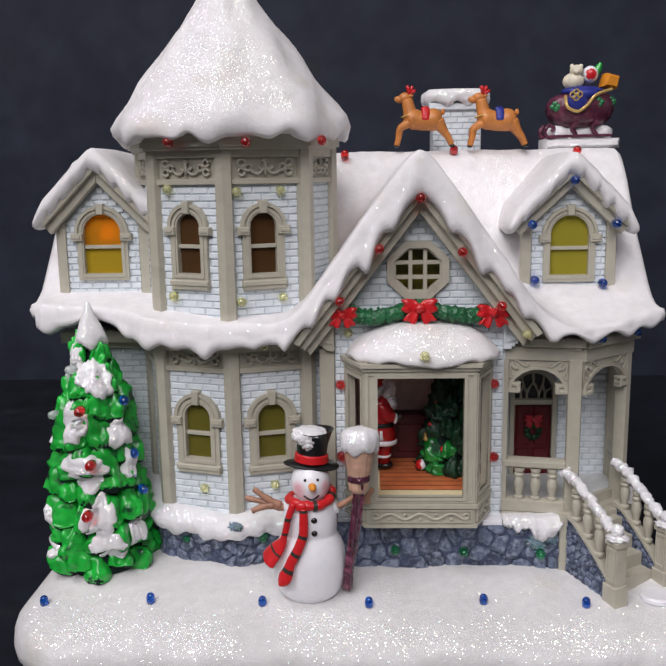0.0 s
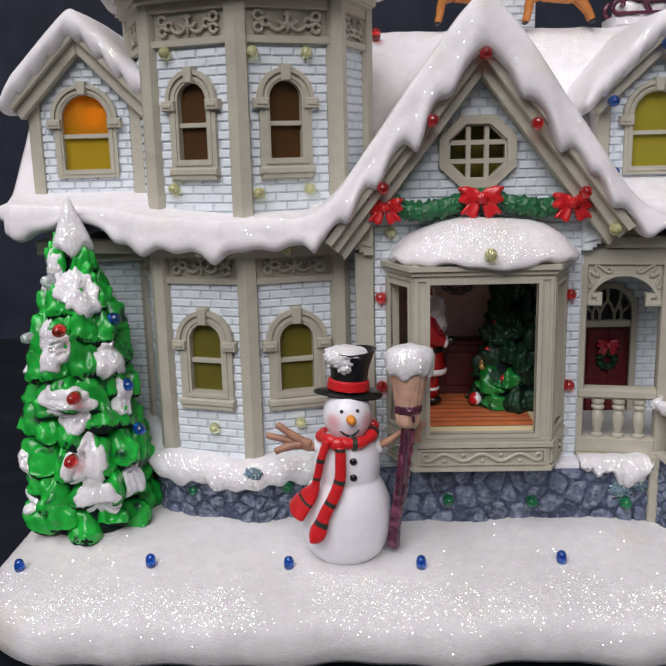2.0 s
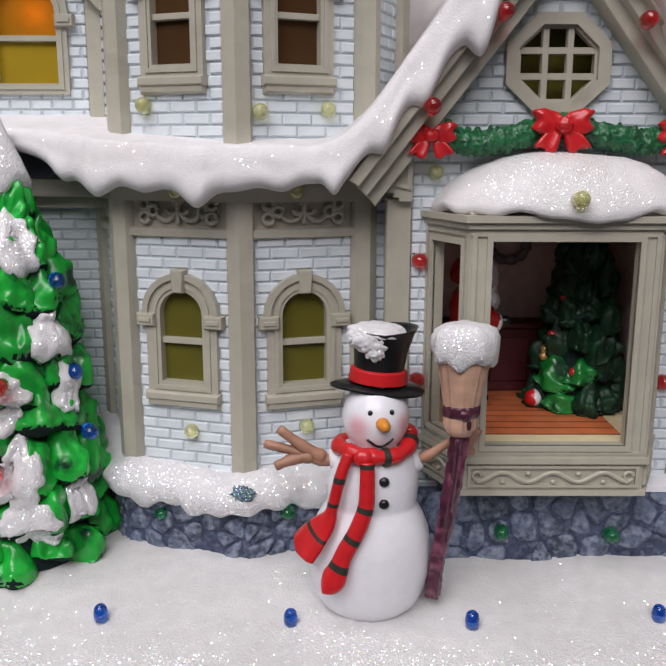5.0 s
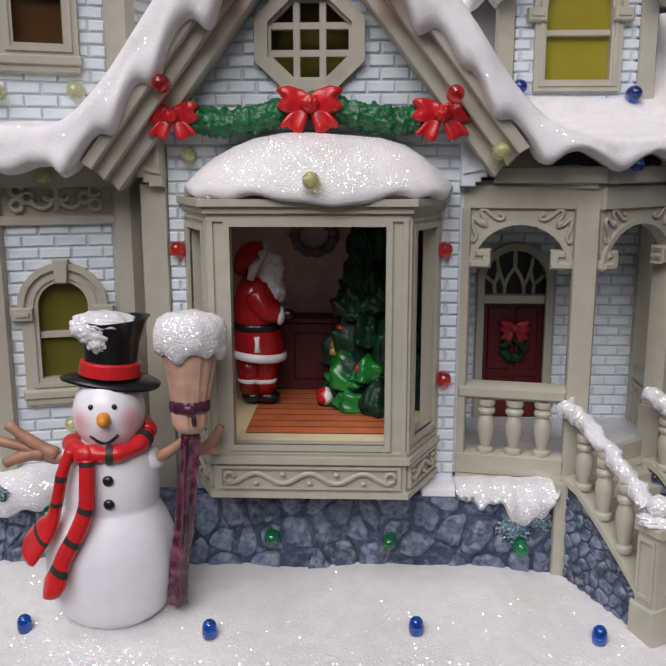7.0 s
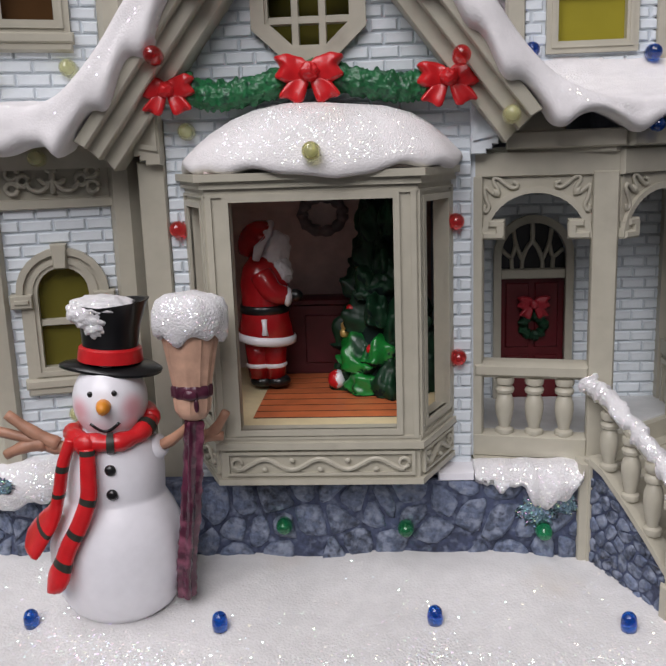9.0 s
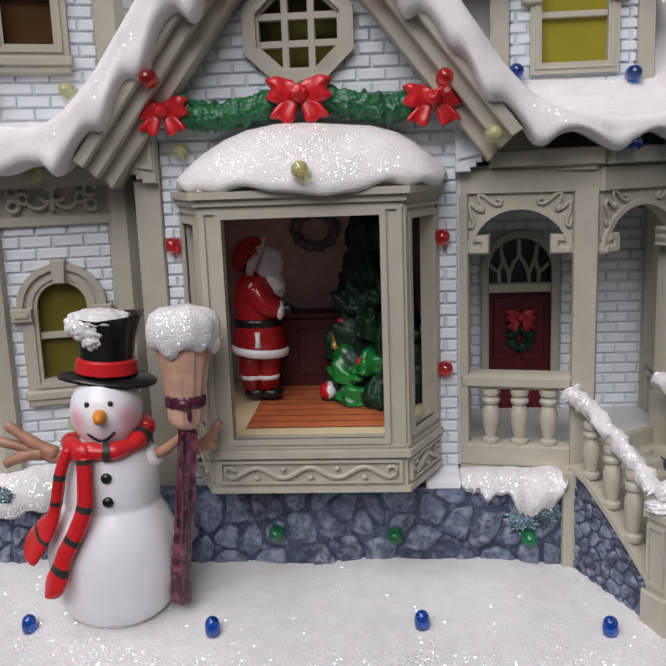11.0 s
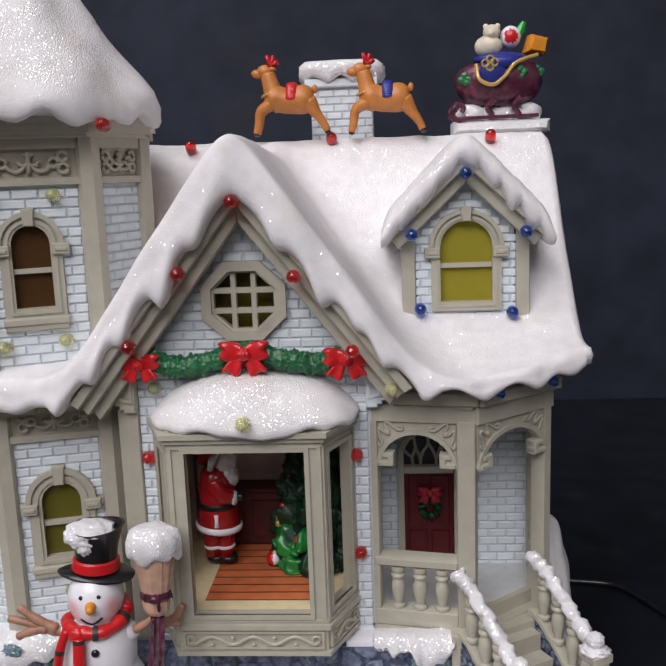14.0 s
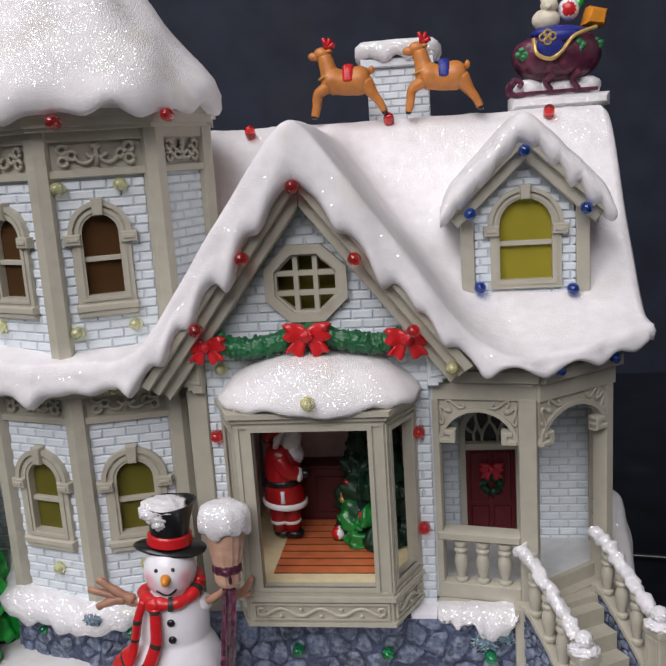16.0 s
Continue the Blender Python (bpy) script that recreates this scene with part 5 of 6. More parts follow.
SLOPE = [(0.0, 0.98), (0.35, 0.86), (1.0, 0.38), (1.6, -0.12), (2.1, -0.58)]
for side in (0, 1):
    o = S0 + ACROSS * (2.45 * side)
    f = Face(o.x, o.y, 0, T2 - 90)
    tri = [(0.02, -1.4), (2.08, -1.6), (2.08, -0.56), (1.6, -0.12), (1.0, 0.38), (0.35, 0.86), (0.02, 0.98)]
    stone_wall(stairs, "stringer", f, tri, (2.08, -1.5, 1.0), 0.27, 31 + side, 0.32, 0.045, 0.07)
    bm = bmesh.new()
    strip_plate(bm, f, [(u, v + 0.14) for u, v in SLOPE], SLOPE, -0.34, 0.06)
    slab(bm, f, -0.14, 0.05, -1.35, 1.1, -0.34, 0.07, 0.03)
    part("string_cap", bm, TRIM, stairs)
    bm = bmesh.new()
    for u0, u1, n0, n1, q0, q1 in ((2.0, 2.66, -0.48, 0.12, -1.75, -0.72), (2.06, 2.6, -0.42, 0.06, -0.75, 0.8), (2.0, 2.66, -0.48, 0.12, 0.76, 0.98)):
        slab(bm, f, u0, u1, q0, q1, n0, n1, 0.06)
    ring_plate(bm, f, [(2.12, -0.58), (2.54, -0.58), (2.54, 0.68), (2.12, 0.68)], [(2.18, -0.5), (2.48, -0.5), (2.48, 0.6), (2.18, 0.6)], 0.04, 0.1)
    part("newel", bm, TRIM, stairs)
    bm = bmesh.new()
    blob(bm, f.p(2.33, 1.02, -0.18), (0.38, 0.36, 0.14), 4, 0.3, 2)
    blob(bm, f.p(2.33, 1.3, -0.18), (0.23, 0.23, 0.22), 4, 0.15, 2)
    part("newel_snow", bm, SNOW_THICK, stairs, smooth="all")
    for i in range(3):
        u = 0.34 + 0.6 * i
        zb = lerp_table(SLOPE, u) + 0.1
        zt = 2.36 - 0.56 * u
        bm = bmesh.new()
        turned(bm, f.p(u, zb, -0.15), f.p(u, zt, -0.15), 0.2, BALUSTER)
        part("stair_baluster", bm, TRIM, stairs)
    bm = bmesh.new()
    pts = spline([f.p(-0.3, 2.62, -0.15), f.p(0.2, 2.48, -0.15), f.p(0.85, 2.08, -0.15), f.p(1.5, 1.66, -0.15), f.p(2.1, 1.22, -0.15)], 12)
    tube(bm, pts, [0.19 + 0.1 * noise.noise(Vector((j * 0.4, side * 7, 0))) for j in range(len(pts))], 16)
    for v in bm.verts:
        v.co += 0.09 * noise.noise_vector(v.co * 3.0) + 0.035 * noise.noise_vector(v.co * 8)
    part("rail_snow", bm, SNOW_THICK, stairs, "glitter snow on the hand rail", smooth="all")
    bm = bmesh.new()
    tube(bm, [p + Vector((0, 0, -0.13)) for p in pts], 0.13, 8)
    part("hand_rail", bm, TRIM, stairs)

# ---- chimney ----
chimney = bmesh.new()
slab(chimney, Face(2.3, 9.0, 0), -1.1, 1.1, 12.5, 16.9, -1.6, 0, 0)
chimney = part("chimney", chimney, JOINT_SHADE, house, "pale brick chimney with a snow cap", smooth=False)
lay_bricks(chimney, Face(2.3, 9.0, 0), 0, [(-1.1, 14.4), (1.1, 14.4), (1.1, 16.6), (-1.1, 16.6)], [], bw=0.55, bh=0.26)
bm = bmesh.new()
slab(bm, Face(2.3, 9.0, 0), -1.3, 1.3, 16.55, 16.85, -1.8, 0.2, 0.05)
part("chimney_cap", bm, BRICK, chimney)
bm = bmesh.new()
lathe(bm, [(0.9, -0.25), (1.28, -0.28), (1.4, -0.05), (1.38, 0.2), (1.2, 0.36), (0.5, 0.42)], (0, 0, 0), 48, lambda r, z, a: (r * (1 + 0.05 * math.sin(a * 7)) * (abs(math.cos(a)) ** 4 + abs(math.sin(a)) ** 4) ** -0.25, z - (0.12 * math.sin(a * 9) if z < 0 else 0)))
for v in bm.verts:
    v.co = Vector((2.3 + v.co.x * 1.08, 9.7 + v.co.y * 0.78, 17.1 + v.co.z))
part("chimney_snow", bm, SNOW_THICK, chimney, smooth="all")

# ---- garland over the bay ----
garland = thing("garland", "green garland with three red bows over the bay window", "garland")
bm = bmesh.new()
gp = spline([(-2.55, -0.3, 8.82), (-1.9, -0.4, 8.62), (-1.1, -0.42, 8.72), (0, -0.35, 8.98), (1.1, -0.42, 8.75), (1.9, -0.4, 8.66), (2.55, -0.3, 8.78)], 24)
tube(bm, gp, [0.27 + 0.02 * math.sin(j * 0.7) for j in range(len(gp))], 44)
bm.normal_update()
for v in bm.verts:
    far = noise.voronoi(Vector((v.co.x * 6.5, v.co.y * 8.5, v.co.z * 8.5)) + noise.noise_vector(v.co * 3.0) * 0.6)[0]
    v.co += v.normal * (0.13 * min(1.0, far[1] - far[0]) - 0.03) + Vector((0, -0.08, 0))
GARLAND = mat("garland_paint", (0.018, 0.165, 0.055), 0.36, grain=0.35, scale=700, bump=0.8, coat=0.15, stain=((0.008, 0.06, 0.028), 700, 0.5, 0.64))
part("garland_rope", bm, GARLAND, garland, smooth="all")
for x, z, s in ((-2.8, 8.7, 0.78), (0.0, 8.92, 0.95), (2.66, 8.72, 0.86)):
    bow(garland, (x, -0.72, z), s, RED)

# ---- fir tree beside the house ----
def bough(c, a, wide, r, z, h, seed, roll=0.0):
    """A drooping, knobbly clump of foliage, carved with grooves, its tip split into lobes and its underside painted
    dark, as in shade.
    """
    bm = bmesh.new()
    got = bmesh.ops.create_icosphere(bm, subdivisions=4, radius=1.0)["verts"]
    rng = random.Random(seed)
    ph, cuts, lobes, curl = rng.uniform(0, 6), rng.uniform(1.6, 2.8), rng.choice((1.2, 1.6, 2.0)), rng.uniform(0.0, 0.3)
    out, side = Vector((math.cos(a), math.sin(a), 0)), Vector((-math.sin(a), math.cos(a), 0))
    off = Vector((seed * 1.37, seed * 0.71, z))
    for v in got:
        d = v.co.copy()
        s, w, t = (d.x + 1) / 2, d.y, d.z
        groove = abs(math.sin(w * math.pi * cuts / 2 + ph + 0.8 * s)) - 0.6
        tip = (math.cos(w * math.pi * lobes + ph) - 1) * 0.05 * wide * s - 0.42 * abs(w) ** 1.3 * wide * s
        ridge = (1 - abs(w)) * max(0.0, t + 0.3)
        n = noise.noise(d * 1.1 + off)
        n2 = noise.noise(d * 2.4 + off)
        half = wide * (0.86 + 0.24 * s) * (1 + 0.12 * n)
        rr = r * (0.46 + 0.6 * s) + tip + 0.16 * n + 0.1 * n2 + 0.12 * groove * s
        zz = z + h * (0.3 - 0.6 * s ** 1.5 + curl * max(0.0, s - 0.6)) + t * h * (0.42 - 0.04 * s) + 0.12 * h * groove * (0.3 + s) * max(0.0, t + 0.4) + 0.2 * h * ridge * (1 - 0.4 * s) + 0.22 * h * n + 0.12 * h * n2 - 0.22 * h * w * w + roll * w * half
        v.co = c + out * rr + side * w * half + Vector((0, 0, zz))
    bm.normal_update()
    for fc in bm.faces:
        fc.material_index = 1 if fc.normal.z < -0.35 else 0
    return bm


def fir(name, label, c, height, girth, tiers, mats, seed, lobes, tip, tip_mat, low_mat=None):
    """A moulded fir: tiers of tongues round a core painted dark for the shade between them; girth is a table of
    (height, radius).
    """
    rng = random.Random(seed)
    tree = thing(name, label, "christmas tree")
    c = Vector(c)
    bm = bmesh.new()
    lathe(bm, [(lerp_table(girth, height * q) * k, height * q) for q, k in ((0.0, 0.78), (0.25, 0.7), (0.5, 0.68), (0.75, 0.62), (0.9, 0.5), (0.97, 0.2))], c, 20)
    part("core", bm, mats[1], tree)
    made = []
    for k in range(tiers):
        z = height * (k + 0.45) / tiers
        r = lerp_table(girth, z)
        step = height / tiers
        n = max(4, round(lobes * (0.3 + 0.8 * r / girth[0][1])))
        a0 = rng.uniform(0, 6)
        for i in range(n):
            a = a0 + 2 * math.pi * (i + rng.uniform(-0.2, 0.2)) / n
            wide = math.pi * r / n * rng.uniform(0.75, 1.25)
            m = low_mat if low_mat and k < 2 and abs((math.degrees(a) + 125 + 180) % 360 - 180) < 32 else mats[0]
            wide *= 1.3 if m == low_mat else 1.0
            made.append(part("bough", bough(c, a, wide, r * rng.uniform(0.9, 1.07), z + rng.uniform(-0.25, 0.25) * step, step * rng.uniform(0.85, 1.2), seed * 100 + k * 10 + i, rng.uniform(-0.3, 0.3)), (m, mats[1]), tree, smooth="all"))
    bm = bmesh.new()
    q, th = tip
    lathe(bm, [(0.5 * q, -0.1 * th), (1.0 * q, 0.0), (1.02 * q, 0.14 * th), (0.7 * q, 0.4 * th), (0.38 * q, 0.7 * th), (0.15 * q, 0.95 * th), (0.02, th)], c + Vector((0, 0, height - 0.1 * th)), 24, lambda r, z, a: (r * (1 + 0.1 * math.sin(3 * a + z * 2)), z - (0.22 * q * math.sin(a * 4) if z < 0.2 * th else 0)))
    part("tip", bm, tip_mat, tree, "snow-covered tip" if tip_mat == SNOW_THICK else "", smooth="all")
    return tree, made


TB = Vector((-12.36, 0.0, -1.08))
GIRTH = [(0.0, 1.96), (2.6, 1.92), (4.6, 1.7), (6.6, 1.42), (7.8, 0.98), (8.5, 0.62), (9.0, 0.4), (9.6, 0.3)]
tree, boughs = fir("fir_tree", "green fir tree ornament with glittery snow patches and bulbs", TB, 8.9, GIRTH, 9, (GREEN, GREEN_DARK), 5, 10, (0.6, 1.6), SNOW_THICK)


shell = bmesh.new()
for o in boughs:
    shell.from_mesh(o.data)
CLOTHED = BVHTree.FromBMesh(shell)
shell.free()


def foliage_radius(ang, z):
    """How far the boughs reach from the trunk in one direction, evened over a small spot."""
    got = []
    for da, dz in ((0, 0), (0.12, 0), (-0.12, 0), (0, 0.16), (0, -0.16), (0.1, 0.12), (-0.1, 0.12), (0.1, -0.12), (-0.1, -0.12)):
        d = Vector((math.cos(ang + da), math.sin(ang + da), 0))
        o = Vector((TB.x, TB.y, z + dz)) + d * 5
        hit = CLOTHED.ray_cast(o * CM, -d)[0]
        if hit:
            got.append(5 - (hit / CM - o).length)
    lean = lerp_table(GIRTH, z - TB.z)
    return max(0.8 * lean, 0.5 * sum(got) / len(got) + 0.5 * max(got)) if got else 0.85 * lean


def snow_patch(ang, z, hw, hh, seed):
    """A flat cake of snow draped over the boughs, with a ragged, lobed outline."""
    bm = bmesh.new()
    rng = random.Random(seed)
    ph = [rng.uniform(0, 6) for _ in range(5)]
    nr, na = 12, 52
    r0 = lerp_table(GIRTH, z - TB.z)
    rows = []
    for i in range(nr + 1):
        q = i / nr
        row = []
        for j in range(na):
            t = 2 * math.pi * j / na
            edge = 1 + 0.15 * math.sin(2 * t + ph[0]) + 0.15 * math.sin(3 * t + ph[1]) + 0.08 * math.sin(5 * t + ph[2]) + 0.06 * math.sin(9 * t + ph[3]) + 0.04 * math.sin(14 * t + ph[4])
            u, v = hw * edge * q * math.cos(t), hh * edge * q * math.sin(t)
            dome = max(0.0, 1 - q ** 5) ** 0.5
            lump = noise.noise(Vector((u * 3 + seed, v * 3, 0))) * 0.05
            aa = radians(ang) + u / max(0.5, r0)
            rr = foliage_radius(aa, z + v) - 0.09 + (0.19 + lump) * dome
            row.append(bm.verts.new((TB.x + rr * math.cos(aa), TB.y + rr * math.sin(aa), z + v)))
            if i == 0:
                break
        rows.append(row)
    for j in range(na):
        bm.faces.new((rows[0][0], rows[1][j], rows[1][(j + 1) % na]))
    for p, q in zip(rows[1:], rows[2:]):
        for j in range(na):
            bm.faces.new((p[j], p[(j + 1) % na], q[(j + 1) % na], q[j]))
    part("snow_patch", bm, SNOW_THICK, tree, "glittery white snow", smooth="all")


for i, (ang, z, hw, hh) in enumerate(((-70, 6.5, 0.62, 0.66), (-107, 4.9, 0.46, 0.75), (-90, 3.1, 0.85, 0.6), (-76, 1.35, 0.62, 0.7), (-68, 0.25, 0.6, 0.66), (-33, 4.35, 0.5, 0.55), (-130, 7.0, 0.4, 0.55), (-22, 3.1, 0.36, 0.6), (-155, 1.0, 0.36, 0.42), (-152, -0.2, 0.4, 0.5), (-170, 4.0, 0.4, 0.4), (-25, 0.5, 0.36, 0.6))):
    snow_patch(ang, z, hw * 1.16, hh * 1.1, 40 + i)

# ---- snowman ----
snowman = thing("snowman", "white snowman with black top hat and red striped scarf", "snowman")
SX, SY = -4.05, -2.12
bm = bmesh.new()
lathe(bm, [(0.5, -1.5), (0.8, -1.46), (1.02, -1.26), (1.18, -0.95), (1.28, -0.5), (1.29, 0.0), (1.22, 0.45), (1.08, 0.78), (0.955, 0.99), (0.925, 1.05), (0.935, 1.12), (0.94, 1.4), (0.92, 1.75), (0.84, 2.08), (0.66, 2.35)], (0, 0, 0), 48)
for v in bm.verts:
    lean = max(0, v.co.z) * 0.03
    v.co = Vector((SX - 0.04 + v.co.x * 1.04 + lean * 1.6, SY + v.co.y * 0.9, v.co.z))
part("body", bm, WHITE, snowman, smooth="all")
HC = Vector((SX + 0.07, SY - 0.02, 2.95))
bm = bmesh.new()
blob(bm, HC, (0.71, 0.72, 0.8), 4)
BLUSH = mat("blushed_white", (0.84, 0.83, 0.87), 0.32, grain=0.03, bump=0.06, coat=0.25)


def blush(m, spots):
    """Two soft airbrushed cheeks."""
    nt = m.node_tree
    b = nt.nodes["Principled BSDF"]
    co = nt.nodes.new("ShaderNodeTexCoord")
    for p in spots:
        d = nt.nodes.new("ShaderNodeVectorMath")
        d.operation = "DISTANCE"
        nt.links.new(co.outputs["Object"], d.inputs[0])
        d.inputs[1].default_value = Vector(p) * CM
        r = nt.nodes.new("ShaderNodeMapRange")
        r.interpolation_type = "SMOOTHSTEP"
        r.inputs["From Min"].default_value, r.inputs["From Max"].default_value = 0.0005, 0.0038
        r.inputs["To Min"].default_value, r.inputs["To Max"].default_value = 0.75, 0.0
        nt.links.new(d.outputs["Value"], r.inputs["Value"])
        x = nt.nodes.new("ShaderNodeMix")
        x.data_type = "RGBA"
        nt.links.new(r.outputs[0], x.inputs["Factor"])
        nt.links.new(b.inputs["Base Color"].links[0].from_socket, x.inputs["A"])
        x.inputs["B"].default_value = (0.78, 0.30, 0.34, 1)
        nt.links.new(x.outputs["Result"], b.inputs["Base Color"])


part("head", bm, BLUSH, snowman, "round white head with rosy cheeks", smooth="all")


def on_head(az, el, k=1.0):
    a, e = radians(az), radians(el)
    return HC + Vector((0.71 * k * math.sin(a) * math.cos(e), -0.72 * k * math.cos(a) * math.cos(e), 0.8 * k * math.sin(e)))


blush(BLUSH, [on_head(az, -4) for az in (-36, 54)])
for az in (-13, 26):
    bm = bmesh.new()
    blob(bm, on_head(az, 20), (0.055, 0.04, 0.06), 2)
    part("eye", bm, BLACK, snowman, smooth="all")
bm = bmesh.new()
tube(bm, [on_head(8, 4, 0.9), on_head(9, 3, 1.12), on_head(10, 2, 1.3), on_head(11, 1, 1.36)], [0.15, 0.13, 0.1, 0.04], 12)
part("nose", bm, ORANGE, snowman, "orange carrot nose", smooth="all")
bm = bmesh.new()
tube(bm, [on_head(-18 + 48 * t, -22 - 14 * math.sin(math.pi * t), 1.0) for t in [j / 10 for j in range(11)]], 0.035, 6)
part("mouth", bm, BLACK, snowman, smooth="all")
for z in (1.78, 1.3):
    bm = bmesh.new()
    blob(bm, (SX + 0.22, SY - 0.84 + (0.02 if z > 1.5 else 0), z), (0.11, 0.07, 0.11), 3)
    part("button", bm, BLACK, snowman, smooth="all")
HT = Vector((SX + 0.1, SY + 0.08, 3.6))
TILT = Matrix.Rotation(radians(4.5), 3, "Y")


def tilted(bm):
    for v in bm.verts:
        d = v.co - HT
        v.co = HT + TILT @ Vector((d.x, d.y * (0.58 if d.z < 0.09 else 0.9), d.z))
    return bm


bm = bmesh.new()
lathe(bm, [(0.5, -0.06), (0.85, -0.1), (1.0, -0.08), (1.01, -0.03), (0.9, 0.03), (0.66, 0.07), (0.56, 0.1), (0.53, 0.4), (0.57, 0.8), (0.67, 1.12), (0.72, 1.22), (0.66, 1.2), (0.55, 1.1)], HT, 48, lambda r, z, a: (r * (1 + (0.03 * math.cos(a) if z > 1 else 0)), z + (0.12 * max(0.0, math.cos(a)) if z > 1.1 else 0.03 * math.sin(2 * a) if r > 0.8 and z < 0.1 else 0)))
hat = part("top_hat", tilted(bm), BLACK, snowman, "black top hat with red band", smooth=True)
bm = bmesh.new()
lathe(bm, [(0.57, 0.08), (0.63, 0.12), (0.6, 0.36), (0.55, 0.4)], HT, 36)
part("hat_band", tilted(bm), RED, hat)
bm = bmesh.new()
blob(bm, HT + Vector((-0.1, -0.08, 1.17)), (0.6, 0.6, 0.19), 4, 0.22, 1.6)
blob(bm, HT + Vector((-0.24, -0.42, 1.02)), (0.42, 0.26, 0.26), 4, 0.3, 1.8)
blob(bm, HT + Vector((-0.14, -0.5, 0.82)), (0.2, 0.16, 0.2), 4, 0.3, 2)
blob(bm, HT + Vector((-0.52, -0.2, 1.06)), (0.24, 0.34, 0.22), 4, 0.3, 2)
part("hat_snow", tilted(bm), SNOW_THICK, hat, smooth="all")


def scarf_part(name, pts, wid, thick, stripes, parent):
    """A flattened knitted band along pts, with dark stripes."""
    p = spline(pts, 16)
    bm = bmesh.new()
    rows = []
    for i, c in enumerate(p):
        d = (p[min(i + 1, len(p) - 1)] - p[max(i - 1, 0)]).normalized()
        out = Vector((c.x - SX, c.y - SY, 0)).normalized()
        side = d.cross(out).normalized()
        s = i / (len(p) - 1)
        w, t = wid(s), thick
        rows.append([bm.verts.new(c + side * math.cos(a) * w + out * math.sin(a) * t) for a in [2 * math.pi * j / 12 for j in range(12)]])
    for i, (a, b) in enumerate(zip(rows, rows[1:])):
        s = i / (len(rows) - 1)
        dark = any(abs(s - q) < 0.022 for q in stripes)
        for j in range(12):
            bm.faces.new((a[j], a[(j + 1) % 12], b[(j + 1) % 12], b[j])).material_index = 1 if dark else 0
    bm.faces.new(rows[0][::-1])
    bm.faces.new(rows[-1])
    return part(name, bm, (RED, STRIPE), parent, smooth="all")


bm = bmesh.new()
ring = [Vector((SX + 0.05 + 0.76 * math.cos(a), SY + 0.76 * math.sin(a), 2.4 + 0.1 * math.cos(a) + 0.08 * math.sin(2 * a) - 0.1 * max(0, -math.sin(a)))) for a in [2 * math.pi * j / 48 for j in range(49)]]
tube(bm, ring, [0.17 + 0.02 * math.sin(j * 1.3) for j in range(49)], 12)
scarf = part("scarf", bm, RED, snowman, "red knitted scarf with dark stripes", smooth="all")
for j in (37, 45):
    bm = bmesh.new()
    tube(bm, [ring[j].lerp(ring[j + 1], 0.4), ring[j + 1], ring[j + 2].lerp(ring[j + 1], 0.4)], 0.196, 12)
    part("scarf_stripe", bm, STRIPE, scarf)
bm = bmesh.new()
blob(bm, (SX - 0.2, SY - 0.82, 2.3), (0.24, 0.16, 0.2), 3, 0.2, 2)
part("scarf_knot", bm, RED, scarf, smooth="all")
scarf_part("scarf_tail", [(SX - 0.14, SY - 0.93, 2.25), (SX - 0.14, SY - 1.0, 1.75), (SX - 0.17, SY - 1.04, 1.3), (SX - 0.36, SY - 1.12, 0.8), (SX - 0.6, SY - 1.17, 0.36), (SX - 0.78, SY - 1.2, -0.1), (SX - 0.98, SY - 1.18, -0.48)], lambda s: (0.15 + 0.06 * s + 0.07 * math.exp(-((s - 0.86) / 0.09) ** 2)) * math.sqrt(max(0.05, 1 - (max(0, s - 0.88) / 0.125) ** 2)), 0.11, (0.03, 0.34, 0.55, 0.76), scarf)
scarf_part("scarf_tail", [(SX - 0.5, SY - 0.72, 2.38), (SX - 0.68, SY - 0.8, 1.9), (SX - 0.8, SY - 0.8, 1.4), (SX - 0.93, SY - 0.82, 0.98), (SX - 1.2, SY - 0.8, 0.62), (SX - 1.5, SY - 0.76, 0.22)], lambda s: (0.13 + 0.32 * max(0, s - 0.52)  ** 0.85 / 0.48) * math.sqrt(max(0.12, 1 - (max(0, s - 0.93) / 0.075) ** 2)), 0.12, (0.22, 0.44, 0.76), scarf)


def stick(name, segs, r):
    bm = bmesh.new()
    for pts in segs:
        p = spline(pts, 4)
        tube(bm, p, [r * (1 - 0.45 * i / len(p)) * (1 + 0.08 * math.sin(i * 1.9)) for i in range(len(p))], 7)
    part(name, bm, WOOD, snowman, "brown twig arm", smooth="all")
    bm = bmesh.new()
    a, b = Vector(segs[0][0]), Vector(segs[0][1])
    tube(bm, [a, a.lerp(b, 0.3), a.lerp(b, 0.55), a.lerp(b, 0.6)], [0.3, 0.26, 0.22, 0.14], 14)
    part("sleeve", bm, WHITE, snowman, smooth="all")


stick("arm", [[(SX - 0.65, SY, 2.0), (SX - 1.1, SY - 0.05, 1.98), (SX - 1.6, SY - 0.1, 2.18), (SX - 2.3, SY - 0.1, 2.36)], [(SX - 1.05, SY - 0.06, 2.03), (SX - 1.5, SY - 0.12, 2.32), (SX - 1.98, SY - 0.14, 2.7)], [(SX - 1.3, SY - 0.08, 2.08), (SX - 1.7, SY - 0.16, 2.03), (SX - 2.06, SY - 0.2, 1.88)]], 0.16)
stick("arm", [[(SX + 0.8, SY, 1.92), (SX + 1.2, SY - 0.08, 2.1), (SX + 1.65, SY - 0.15, 2.45)], [(SX + 1.75, SY + 0.05, 2.1), (SX + 2.05, SY + 0.1, 2.25), (SX + 2.3, SY + 0.12, 2.62)], [(SX + 1.8, SY + 0.05, 2.15), (SX + 2.2, SY + 0.15, 2.1)]], 0.14)

